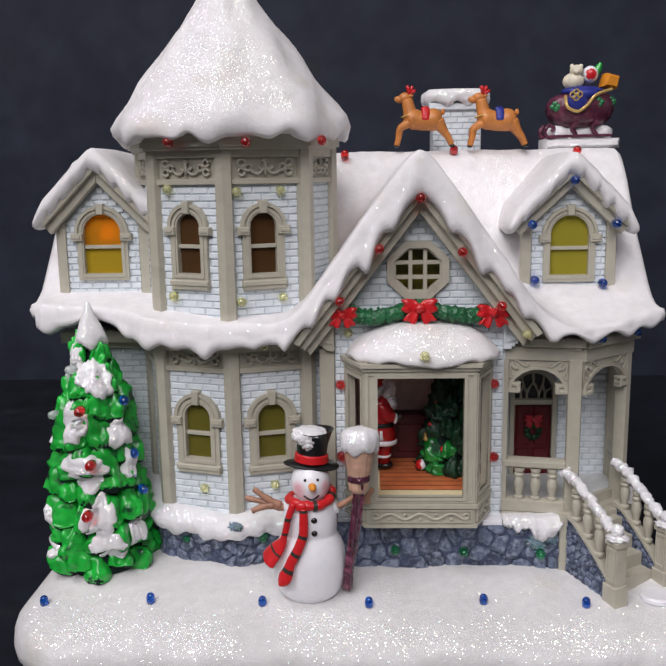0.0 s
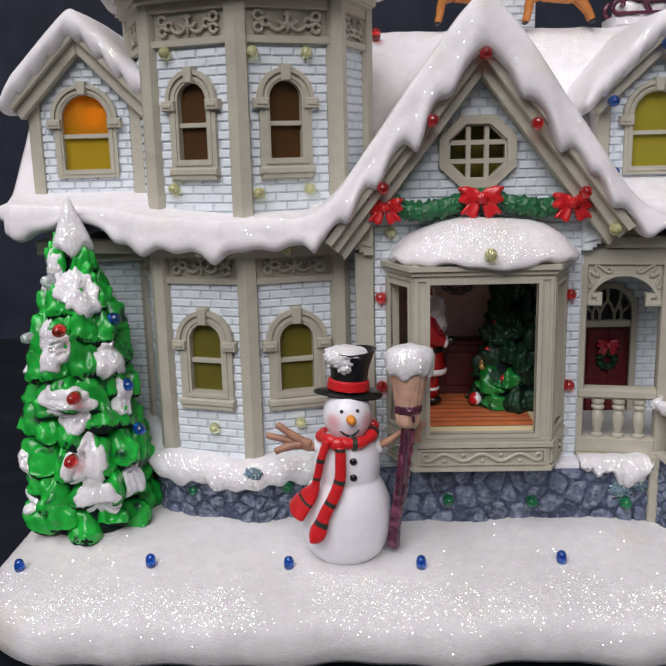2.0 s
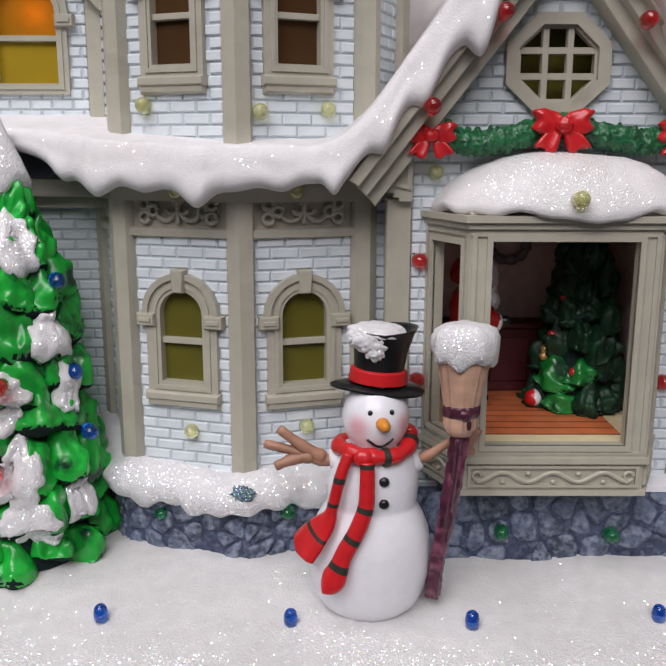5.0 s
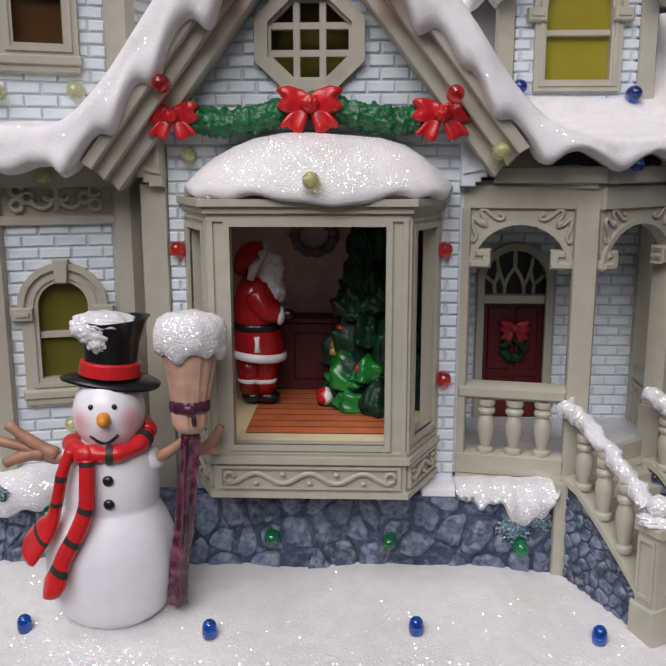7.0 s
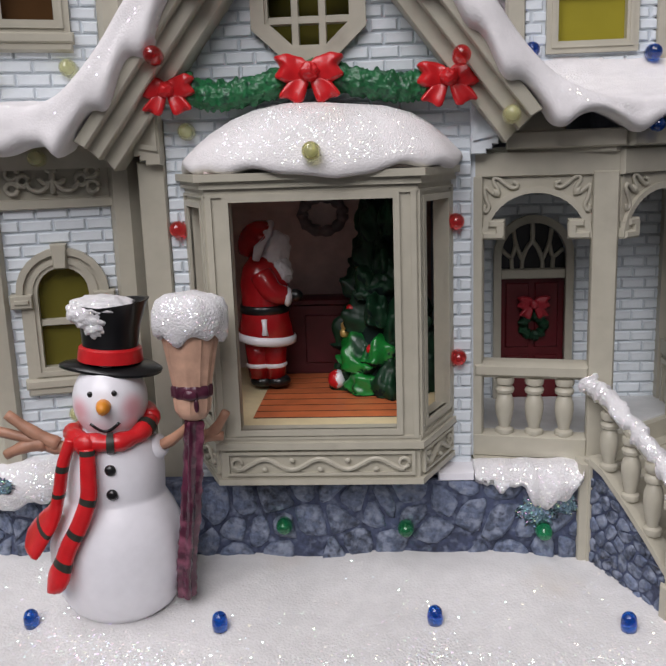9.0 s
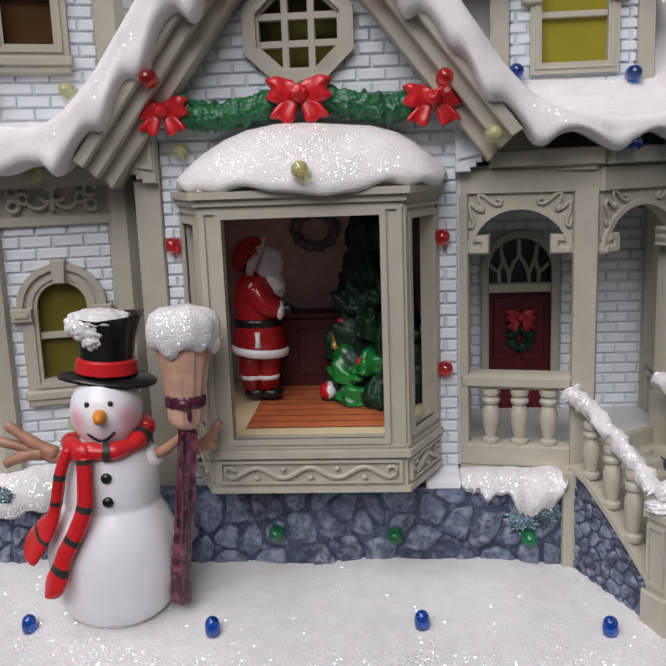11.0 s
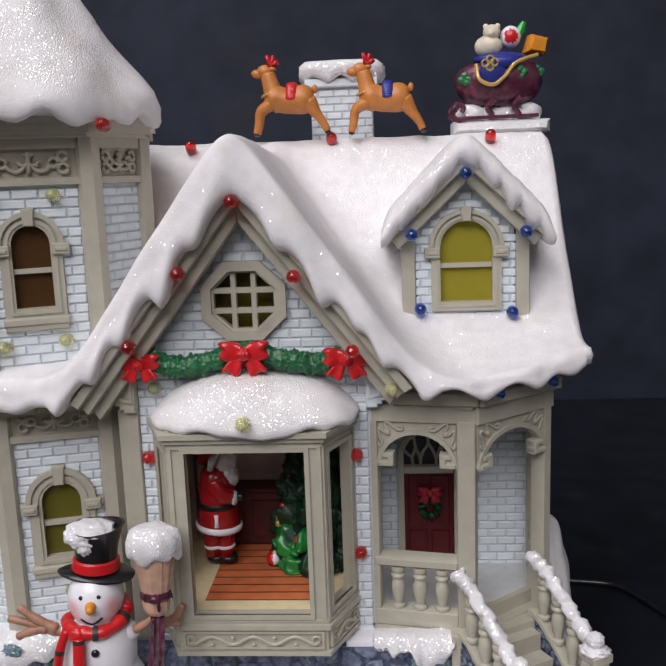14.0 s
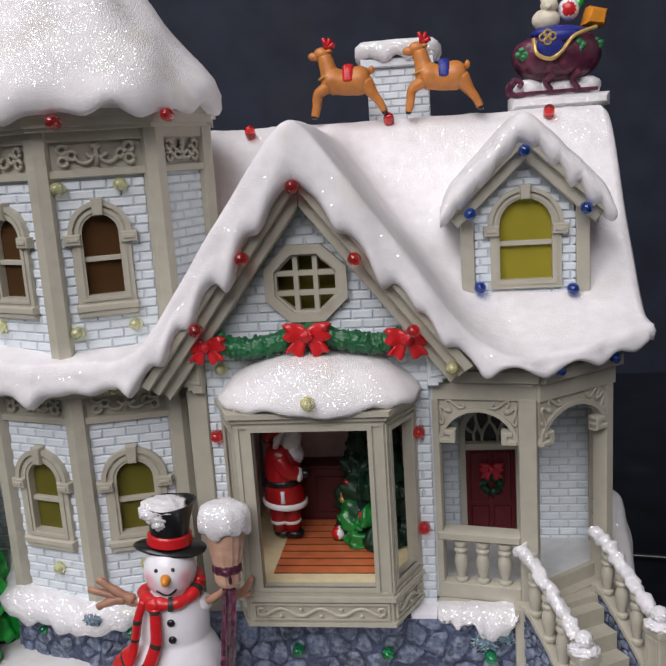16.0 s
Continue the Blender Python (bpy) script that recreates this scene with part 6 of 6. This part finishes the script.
# ---- broom ----
broom = thing("broom", "upturned straw broom with plum handle and snow on top", "broom")
bm = bmesh.new()
hp = spline([(-2.7, -2.4, -1.08), (-2.65, -2.42, -0.4), (-2.53, -2.48, 0.35), (-2.38, -2.54, 1.45), (-2.25, -2.58, 2.65)], 10)
tube(bm, hp, [0.16 + 0.01 * math.sin(i * 2.3) for i in range(len(hp))], 26)
for i, v in enumerate(bm.verts):
    ax = hp[i // 26]
    v.co += (v.co - ax) * (0.26 * math.sin((i % 26) * 2 * math.pi / 26 * 4 + 0.9 * v.co.z) + 0.16 * noise.noise(v.co * 4))
part("handle", bm, mat("streaked_plum", (0.07, 0.014, 0.032), 0.24, grain=0.4, bump=0.5, coat=0.3, stain=((0.28, 0.09, 0.14), 300, 0.5, 0.72)), broom, "dark plum handle")


def straw(profile, x, y, z, flat, seed):
    bm = bmesh.new()
    lathe(bm, profile, (0, 0, 0), 44, lambda r, h, a: (r * (1 + 0.035 * math.sin(a * 11 + seed) + 0.03 * math.sin(a * 19 + h)), h))
    for v in bm.verts:
        v.co = Vector((x + v.co.x + 0.02 * v.co.z, y + v.co.y * flat, z + v.co.z))
    return bm


part("straw_tuft", straw([(0.1, 0.0), (0.24, 0.06), (0.33, 0.22), (0.35, 0.42), (0.33, 0.55), (0.36, 0.72), (0.4, 0.95), (0.46, 1.3), (0.52, 1.6), (0.53, 1.8)], -2.26, -2.6, 2.64, 0.72, 1), STRAW, broom, "pale brown straw")
part("binding", straw([(0.34, 0.0), (0.38, 0.04), (0.385, 0.2), (0.35, 0.25)], -2.25, -2.6, 3.1, 0.75, 2), PLUM, broom)
bm = bmesh.new()
blob(bm, (-2.22, -2.9, 3.2), (0.13, 0.06, 0.1), 3, 0.2)
blob(bm, (-2.12, -2.88, 3.0), (0.05, 0.04, 0.13), 3)
part("binding_knot", bm, PLUM, broom, smooth="all")
bm = bmesh.new()
lathe(bm, [(0.4, -0.1), (0.56, -0.12), (0.655, -0.02), (0.69, 0.16), (0.68, 0.4), (0.6, 0.58), (0.42, 0.68), (0.15, 0.7)], (-2.22, -2.6, 4.36), 48, lambda r, z, a: (r * (1 + 0.05 * math.sin(a * 5 + 1) + 0.03 * math.sin(a * 9)), z - (0.07 * math.sin(a * 6) + 0.05 * math.sin(a * 3 + 1) if z < 0.1 else 0)))
for v in bm.verts:
    v.co.y = -2.6 + (v.co.y + 2.6) * 0.78
    v.co += 0.035 * noise.noise_vector(v.co * 3)
part("snow_cap", bm, SNOW_THICK, broom, smooth="all")

# ---- reindeer on the ridge ----
def reindeer(x, y, z, cloth, label):
    bm = bmesh.new()
    P = lambda u, v, d=0.0: (x + u * 1.06, y + d, z + 0.1 + v * 1.13)
    body = spline([P(0.5, 1.02), P(0.75, 1.05), P(1.15, 0.98), P(1.6, 1.02), P(1.95, 1.05)], 5)
    tube(bm, body, [q * 1.32 for q in (0.2, 0.27, 0.32, 0.34, 0.35, 0.35, 0.34, 0.33, 0.32, 0.32, 0.32, 0.33, 0.34, 0.36, 0.37, 0.37, 0.36, 0.34, 0.3, 0.24, 0.12)][:len(body)], 14, 0)
    tube(bm, spline([P(0.72, 1.0), P(0.6, 1.4), P(0.5, 1.8)], 5), [0.42, 0.4, 0.37, 0.34, 0.31, 0.29, 0.28, 0.27, 0.26, 0.25, 0.24], 12, 0)
    blob(bm, P(0.42, 1.86), (0.28, 0.22, 0.22), 3, mi=0)
    blob(bm, P(0.18, 1.79), (0.22, 0.15, 0.15), 3, turn=(0, 12, 0), mi=0)
    blob(bm, P(0.02, 1.82), (0.05, 0.06, 0.05), 2, mi=1)
    for d in (-0.14, 0.14):
        tube(bm, spline([P(0.7, 0.95, d), P(0.25, 0.72, d), P(0.16, 0.35, d), P(0.08, 0.06, d)], 4), [0.24, 0.23, 0.2, 0.18, 0.17, 0.16, 0.15, 0.14, 0.13, 0.13, 0.13, 0.12, 0.12], 8, 0)
        tube(bm, spline([P(1.75, 0.95, d), P(2.0, 0.6, d), P(2.2, 0.35, d), P(2.34, 0.08, d)], 4), [0.3, 0.29, 0.26, 0.22, 0.19, 0.17, 0.16, 0.15, 0.14, 0.13, 0.13, 0.12, 0.12], 8, 0)
        blob(bm, P(0.08, 0.04, d), (0.1, 0.1, 0.07), 2, mi=2)
        blob(bm, P(2.36, 0.04, d), (0.11, 0.1, 0.08), 2, mi=2)
        for a, b in ((0.5, 2.3), (0.72, 2.28), (0.85, 2.12)):
            tube(bm, [P(0.56, 2.0, d * 0.7), P((0.56 + a) / 2 + 0.04, (2.0 + b) / 2, d), P(a, b, d * 1.2)], [0.07, 0.075, 0.06], 6, 1)
        blob(bm, P(0.66, 1.92, d), (0.12, 0.04, 0.06), 2, mi=0)
        blob(bm, P(0.33, 1.92, d * 1.1), (0.03, 0.03, 0.03), 1, mi=2)
    blob(bm, P(1.98, 1.3), (0.1, 0.08, 0.15), 2, mi=0)
    n = 25
    for i in range(n):
        a = math.pi * (i / (n - 1)) - math.pi / 2
        blob(bm, P(1.25, 1.05 + 0.41 * math.cos(a), 0.42 * math.sin(a)), (0.19, 0.07, 0.08), 2, mi=3)
    tube(bm, [P(0.64 + 0.36 * math.cos(t), 1.22 + 0.1 * math.cos(t), 0.36 * math.sin(t)) for t in [j * 0.52 for j in range(13)]], 0.04, 6, 4)
    ob = part("reindeer", bm, (DEER, RED, BLACK, cloth, GOLD), None, smooth="all")
    return tagged(ob, label, "reindeer figurine", "reindeer on the roof ridge")


reindeer(-0.6, 7.2, 14.78, RED, "leaping tan reindeer figurine with a red saddle cloth")
reindeer(2.6, 7.2, 14.72, BLUE_PAINT, "leaping tan reindeer figurine with a blue saddle cloth")

# ---- sleigh on the ridge ----
sleigh = thing("sleigh", "plum sleigh loaded with toys on a snowy slab", "sleigh")
GX, GY, GZ = 6.1, 8.9, 15.02
bm = bmesh.new()
slab(bm, Face(GX, GY, GZ), 0.1, 3.4, -0.3, 0.14, -0.95, 0.75, 0.19)
part("snow_slab", bm, SNOW_THICK, sleigh)
for d in (-0.62, 0.5):
    bm = bmesh.new()
    tube(bm, spline([(GX + 0.55, GY + d, GZ + 0.25), (GX + 0.25, GY + d, GZ + 0.2), (GX + 0.05, GY + d, GZ + 0.4), (GX + 0.2, GY + d, GZ + 0.72), (GX + 0.45, GY + d, GZ + 0.6), (GX + 0.35, GY + d, GZ + 0.45)], 5), 0.09, 8)
    tube(bm, [(GX + 0.3, GY + d, GZ + 0.24), (GX + 3.0, GY + d, GZ + 0.26)], 0.07, 8)
    for u in (1.25, 2.15):
        tube(bm, spline([(GX + u + 0.25, GY + d, GZ + 0.85), (GX + u, GY + d, GZ + 0.6), (GX + u + 0.2, GY + d, GZ + 0.3)], 5), [0.16, 0.15, 0.14, 0.13, 0.12, 0.11, 0.1, 0.1, 0.1, 0.1, 0.1], 8)
    part("runner", bm, PLUM, sleigh)
for u, w_, h_ in ((0.8, 0.62, 0.44), (1.7, 0.75, 0.5), (2.6, 0.62, 0.42)):
    bm = bmesh.new()
    blob(bm, (GX + u, GY, GZ + 0.35), (w_, 0.5, h_), 3, 0.2)
    part("snow_mound", bm, SNOW_THICK, sleigh, smooth="all")
bm = bmesh.new()
lathe(bm, [(0.4, 0.0), (0.85, 0.1), (1.2, 0.35), (1.36, 0.7), (1.35, 1.0), (1.2, 1.25), (0.9, 1.4)], (0, 0, 0), 44)
for v in bm.verts:
    k = max(0.0, v.co.z - 0.9)
    v.co = Vector((GX + 1.7 + v.co.x * 1.12 + 0.05 * k, GY + v.co.y * 0.68, GZ + 0.58 + 1.08 * v.co.z + 0.22 * max(0, v.co.x) * k))
part("body", bm, PLUM, sleigh, smooth="all")
bm = bmesh.new()
fy = GY - 0.97
tri = spline([(GX + 0.85, fy + 0.1, GZ + 2.0), (GX + 0.95, fy, GZ + 1.5), (GX + 1.4, fy - 0.03, GZ + 1.3), (GX + 1.8, fy, GZ + 1.55), (GX + 2.2, fy + 0.05, GZ + 2.0), (GX + 2.95, fy + 0.35, GZ + 2.25)], 6)
tube(bm, tri, 0.07, 8)
for u, v in ((1.15, 2.0), (1.3, 1.88), (1.45, 2.02), (1.3, 2.12)):
    tube(bm, [(GX + u + 0.12 * math.cos(a), fy - 0.05, GZ + v + 0.12 * math.sin(a)) for a in [j * 0.6 for j in range(11)]], 0.035, 6)
part("gold_trim", bm, GOLD, sleigh)
bm = bmesh.new()
for u, v, a, b in ((1.4, 1.75, 0.45, 0.42), (1.65, 2.05, 0.65, 0.22)):
    blob(bm, (GX + u, fy + 0.12, GZ + v), (a, 0.16, b), 3)
blob(bm, (GX + 1.75, GY - 0.2, GZ + 2.2), (0.95, 0.6, 0.25), 3)
part("sack", bm, BLUE_PAINT, sleigh, smooth="all")
bm = bmesh.new()
for u, v, d in ((0.5, 1.55, -0.6), (2.35, 1.7, -0.75), (3.0, 1.75, -0.3)):
    for q in range(4):
        blob(bm, (GX + u + 0.12 * math.cos(q * 1.7), GY + d, GZ + v + 0.12 * math.sin(q * 1.7)), (0.14, 0.1, 0.12), 2, 0.3)
part("holly", bm, GARLAND, sleigh)
bm = bmesh.new()
blob(bm, (GX + 1.35, GY - 0.15, GZ + 2.65), (0.48, 0.4, 0.38), 3)
blob(bm, (GX + 1.45, GY - 0.25, GZ + 3.1), (0.3, 0.27, 0.26), 3)
for s in (-1, 1):
    blob(bm, (GX + 1.45 + s * 0.2, GY - 0.22, GZ + 3.3), (0.1, 0.08, 0.1), 2)
blob(bm, (GX + 1.4, GY - 0.5, GZ + 3.04), (0.12, 0.08, 0.1), 2)
toy = part("plush_toy", bm, mat("ivory_paint", (0.70, 0.64, 0.50), 0.5, grain=0.15), None, smooth="all")
tagged(toy, "small ivory plush toy in the sleigh", "toy")
ball = bmesh.new()
blob(ball, (GX + 2.12, GY, GZ + 2.95), (0.36, 0.34, 0.38), 3)
for fc in ball.faces:
    c = fc.calc_center_median()
    if (c - Vector((GX + 2.1, GY - 0.34, GZ + 2.95))).length < 0.25:
        fc.material_index = 1
tagged(part("toy_ball", ball, (WHITE, RED), None, smooth="all"), "white toy ball with a red spot", "toy")
leaf = bmesh.new()
tube(leaf, [(GX + 2.3, GY + 0.1, GZ + 2.9), (GX + 2.5, GY + 0.1, GZ + 3.2), (GX + 2.6, GY + 0.05, GZ + 3.45)], [0.16, 0.17, 0.08], 8)
tagged(part("green_parcel", leaf, GREEN, None), "small dark green parcel in the sleigh", "toy")
box_bm = bmesh.new()
pf = Face(GX + 3.0, GY - 0.3, GZ + 2.62, 12)
prism(box_bm, pf, [(-0.38, -0.22), (0.3, -0.32), (0.4, 0.22), (-0.2, 0.36)], -0.5, 0.1, 0.12)
tagged(part("gift_box", box_bm, ORANGE, None), "bright orange gift box in the sleigh", "gift box")

# ---- inside the bay window ----
figure = bmesh.new()
QX, QY, QZ = -1.42, 1.5, 2.12
for d in (-0.16, 0.2):
    blob(figure, (QX + 0.02 + d, QY - 0.1 * d, QZ + 0.16), (0.3, 0.26, 0.16), 3, mi=2)
    tube(figure, [(QX - 0.05 + d, QY, QZ + 0.25), (QX - 0.05 + d, QY, QZ + 1.2)], [0.25, 0.33], 14, 0)
    tube(figure, [(QX - 0.05 + d, QY, QZ + 0.46), (QX - 0.05 + d, QY, QZ + 0.56), (QX - 0.05 + d, QY, QZ + 0.64)], [0.24, 0.31, 0.26], 14, 1)
lathe(figure, [(0.62, 1.25), (0.66, 1.3), (0.56, 1.75), (0.54, 2.1), (0.56, 2.5), (0.48, 2.85), (0.3, 3.1)], (QX, QY, QZ), 28, lambda r, z, a: (r, z - 0.06 * math.cos(a) * (z < 1.4)), mi=0)
lathe(figure, [(0.6, 1.1), (0.68, 1.14), (0.7, 1.24), (0.66, 1.32), (0.58, 1.34)], (QX, QY, QZ), 28, lambda r, z, a: (r, z - 0.06 * math.cos(a)), mi=1)
lathe(figure, [(0.54, 1.8), (0.58, 1.83), (0.58, 1.98), (0.54, 2.01)], (QX, QY, QZ), 24, mi=2)
tube(figure, [(QX + 0.06, QY - 0.62, QZ + 1.36), (QX + 0.05, QY - 0.57, QZ + 1.55), (QX + 0.04, QY - 0.54, QZ + 1.72)], [0.08, 0.06, 0.07], 10, 1)
blob(figure, (QX + 0.28, QY, QZ + 3.2), (0.34, 0.36, 0.46), 4, 0.15, 2, (0, 20, 0), mi=1)
blob(figure, (QX + 0.44, QY - 0.05, QZ + 2.84), (0.2, 0.3, 0.38), 4, 0.25, 2, (0, -20, 0), mi=1)
tube(figure, spline([(QX + 0.1, QY, QZ + 3.45), (QX - 0.1, QY, QZ + 3.5), (QX - 0.3, QY, QZ + 3.38), (QX - 0.42, QY, QZ + 3.12)], 5), [0.42, 0.43, 0.43, 0.42, 0.41, 0.4, 0.38, 0.36, 0.34, 0.31, 0.28, 0.25, 0.22, 0.19, 0.16, 0.12], 14, 0)
tube(figure, [(QX + 0.22, QY - 0.02, QZ + 3.85), (QX + 0.14, QY - 0.3, QZ + 3.6), (QX - 0.02, QY - 0.42, QZ + 3.3), (QX - 0.1, QY - 0.38, QZ + 3.05)], [0.09, 0.12, 0.12, 0.09], 10, 1)
tube(figure, spline([(QX + 0.0, QY - 0.42, QZ + 2.75), (QX + 0.25, QY - 0.52, QZ + 2.35), (QX + 0.55, QY - 0.46, QZ + 2.25)], 4), [0.26, 0.27, 0.27, 0.26, 0.25, 0.24, 0.23, 0.22, 0.2], 14, 0)
blob(figure, (QX + 0.58, QY - 0.45, QZ + 2.22), (0.12, 0.22, 0.22), 3, 0.1, mi=1)
blob(figure, (QX + 0.76, QY - 0.42, QZ + 2.24), (0.16, 0.13, 0.14), 3, 0.1, mi=2)
tagged(part("gift_giver_figurine", figure, (mat("figure_red", (0.40, 0.008, 0.012), 0.25, grain=0.15, bump=0.1, coat=0.4), WHITE, BLACK), None, smooth="all"), "glossy red and white figurine standing on the planks", "figurine")

inner, _ = fir("indoor_tree", "green tree with ornaments inside the bay window, upper boughs coloured as in shade", (1.35, 1.7, 2.1), 4.9, [(0.0, 1.3), (1.2, 1.2), (3.0, 0.85), (4.3, 0.5), (5.0, 0.25)], 7, (INNER_GREEN, GREEN_DARK), 9, 9, (0.25, 0.6), INNER_GREEN, mat("lit_low_bough", (0.01, 0.2, 0.03), 0.3, grain=0.3, bump=0.3, coat=0.3, stain=((0.006, 0.05, 0.02), 200, 0.56, 0.66)))
rng = random.Random(4)
for i in range(8):
    t = rng.uniform(0.15, 0.7)
    a = radians(rng.uniform(-170, -10))
    r = 1.2 * (1 - 0.8 * t ** 1.15)
    bm = bmesh.new()
    blob(bm, (1.3 + math.cos(a) * r, 1.75 + math.sin(a) * r, 2.3 + 4.6 * t), (0.11, 0.11, 0.12), 2)
    part("ornament", bm, RED if i % 3 else GOLD, inner)
parcel = bmesh.new()
blob(parcel, (0.2, 1.3, 2.33), (0.22, 0.2, 0.22), 3, 0.1)
for fc in parcel.faces:
    fc.material_index = int(fc.calc_center_median().x > 0.2)
tagged(part("toy_bundle", parcel, (RED, WHITE), None, smooth="all"), "small red and white bundle under the tree", "toy")
ring_w = thing("wall_wreath", "pale grey wreath on the inner room wall", "wreath")
bm = bmesh.new()
tube(bm, [(-0.17 + 0.5 * math.cos(a), 3.45, 5.98 + 0.42 * math.sin(a)) for a in [2 * math.pi * j / 30 for j in range(31)]], [0.14 + 0.03 * math.sin(j * 2.2) for j in range(31)], 8)
part("wreath_ring", bm, mat("grey_wreath", (0.22, 0.2, 0.22), 0.6, grain=0.3, bump=0.6), ring_w)
cab = bmesh.new()
slab(cab, Face(-0.2, 3.3, 2.06), -1.6, 1.6, 0, 1.75, -0.25, 0.45, 0.04)
slab(cab, Face(-0.2, 3.3, 2.06), -1.7, 1.7, 1.75, 1.9, -0.25, 0.55, 0.04)
slab(cab, Face(-0.2, 2.84, 2.06), -0.45, 0.55, 0.3, 1.5, 0.0, 0.06, 0.03)
hearth = part("fireplace", cab, MANTEL, None)
tagged(hearth, "dark red mantelpiece against the room wall", "fireplace")

# ---- loose teal glitter caught on the snow banks ----
TEAL = glitter("teal_glitter", (0.17, 0.27, 0.33), tint=0.6, scale=2300, share=0.5, patch=(0.2, 0.45), grains=0.8, thin=0.7)
for x, y, z, a, b in ((4.45, -0.70, -0.1, 0.34, 0.26), (5.0, -0.70, 0.1, 0.26, 0.2), (-6.95, -1.06, 0.72, 0.24, 0.16)):
    bm = bmesh.new()
    blob(bm, (x, y, z), (a, 0.06, b), 4, 0.9, 2.6)
    part("glitter_smear", bm, TEAL, house, "loose teal glitter", smooth="all")

# ---- power cable on the table ----
bm = bmesh.new()
tube(bm, spline([(9.5, 12.3, -3.96), (11.6, 12.1, -3.96), (13.1, 11.7, -3.96), (13.9, 10.4, -3.96), (14.8, 8.6, -3.96), (17.0, 6.0, -3.96), (24.0, 4.0, -3.96)], 10), 0.12, 10)
tagged(part("power_cable", bm, BLACK, None, smooth="all"), "thin black power cable lying on the table", "cable")

# ---- little light bulbs, unlit ----
def bulb_mesh(name, m):
    bm = bmesh.new()
    lathe(bm, [(0.15, -0.12), (0.16, 0.0), (0.155, 0.1), (0.13, 0.19), (0.08, 0.24), (0.02, 0.26)], (0, 0, 0), 18)
    bmesh.ops.recalc_face_normals(bm, faces=bm.faces)
    bmesh.ops.scale(bm, vec=(CM, CM, CM), verts=bm.verts)
    me = bpy.data.meshes.new(name)
    bm.to_mesh(me)
    bm.free()
    me.materials.append(m)
    me.shade_smooth()
    return me


BULBS = {c: bulb_mesh("light_bulb", m) for c, m in (("red", B_RED), ("blue", B_BLUE), ("green", B_GREEN), ("pale yellow", B_YELLOW), ("clear", B_CLEAR))}


def bulb(colour, x, y, z, where, aim=(0, -1, 0.1), size=1.0):
    o = new("light_bulb", BULBS[colour])
    q = Vector(aim).to_track_quat("Z", "Y")
    size *= 1.12
    o.matrix_basis = Matrix.LocRotScale(Vector((x, y, z)) * CM, q, Vector((size, size, size)))
    tagged(o, f"small unlit {colour} dome bulb {where}", "light bulb", f"{colour} bulbs {where}")


for x, y in ((-13.8, -2.8), (-9.85, -2.86), (-5.79, -2.74), (-1.92, -3.05), (2.21, -2.64), (5.8, -2.94)):
    bulb("blue", x, y, ground(x, y) + 0.1, "standing in the base snow", (0, 0, 1), 0.86)
for x, y, z in ((-9.05, 0.05, -0.22), (-5.95, -0.55, 0.06), (-0.9, -0.74, -0.35), (1.7, -0.74, -0.42), (4.6, -0.74, -0.5)):
    bulb("green", x, y, z, "set in the stone foundation")
for x, y, z in ((-2.85, -1.0, 9.36), (-1.45, -1.0, 11.2), (0.0, -1.0, 12.95), (1.45, -1.0, 11.06), (2.85, -1.0, 9.14)):
    bulb("red", x, y - 0.3, z - 0.02, "along the gable bargeboards")
for x, z in ((-2.92, 6.0), (-2.92, 3.19), (2.83, 6.0), (2.87, 3.15)):
    bulb("red", x, -0.08, z, "on the brick beside the bay window")
for x, y, z in ((-8.78, -1.02, 14.95), (-6.0, -1.42, 14.9), (-3.45, 0.0, 14.97)):
    bulb("red", x, y, z, "under the tower eave")
for x, y, z in ((-2.8, 7.1, 14.5), (2.0, 7.35, 14.62), (7.31, 7.1, 14.5)):
    bulb("red", x, y - 0.05, z + 0.05, "on the roof ridge", (0, -0.7, 0.7), 1.05)
for x, y, z in ((6.0, 1.8, 13.42), (4.48, 1.95, 11.75), (7.68, 2.0, 11.75), (7.38, 2.45, 9.4), (4.72, 2.45, 9.55)):
    bulb("blue", x, y, z, "round the dormer", (0, -1, 0))
for x, y, z in ((6.6, -0.6, 7.8), (8.18, 0.48, 7.82)):
    bulb("blue", x, y, z, "under the porch eave", (0, -1, -0.2), 0.85)
for x, y, z in ((-9.15, 0.15, 13.32), (-6.5, -0.55, 13.22), (-5.0, 0.1, 13.23), (-9.1, 0.12, 9.4), (-6.45, -0.55, 9.25), (-5.0, 0.1, 9.32)):
    bulb("pale yellow", x, y, z, "round the tower windows")
for x, y, z in ((-8.25, 0.0, 1.88), (-5.5, 0.05, 2.0)):
    bulb("pale yellow", x, y, z, "under the ground floor windows")
for x, y, z in ((-8.35, -0.35, 7.55), (-5.7, -0.3, 7.55), (-2.6, -0.1, 7.97), (0.1, -2.05, 7.5), (3.8, -1.05, 8.05)):
    bulb("pale yellow", x, y, z, "under the snowy eaves")
for x, y, z in ((-12.3, -1.8, 5.5), (-12.0, -1.95, 3.5), (-12.2, -2.1, 1.6)):
    bulb("red", x, y, z, "on the fir tree", (0, -1, 0), 1.1)
for x, y, z in ((-11.0, -0.75, 5.62), (-10.8, -0.6, 3.52), (-10.5, -0.7, 2.11)):
    bulb("blue", x, y, z, "on the fir tree", (0.6, -1, 0), 1.05)
for x, y, z in ((-13.62, -0.75, 5.07), (-14.05, -0.7, 1.21), (-12.85, -0.75, 6.8)):
    bulb("clear", x, y, z, "on the fir tree", (-0.8, -0.7, 0))

run_bricks()
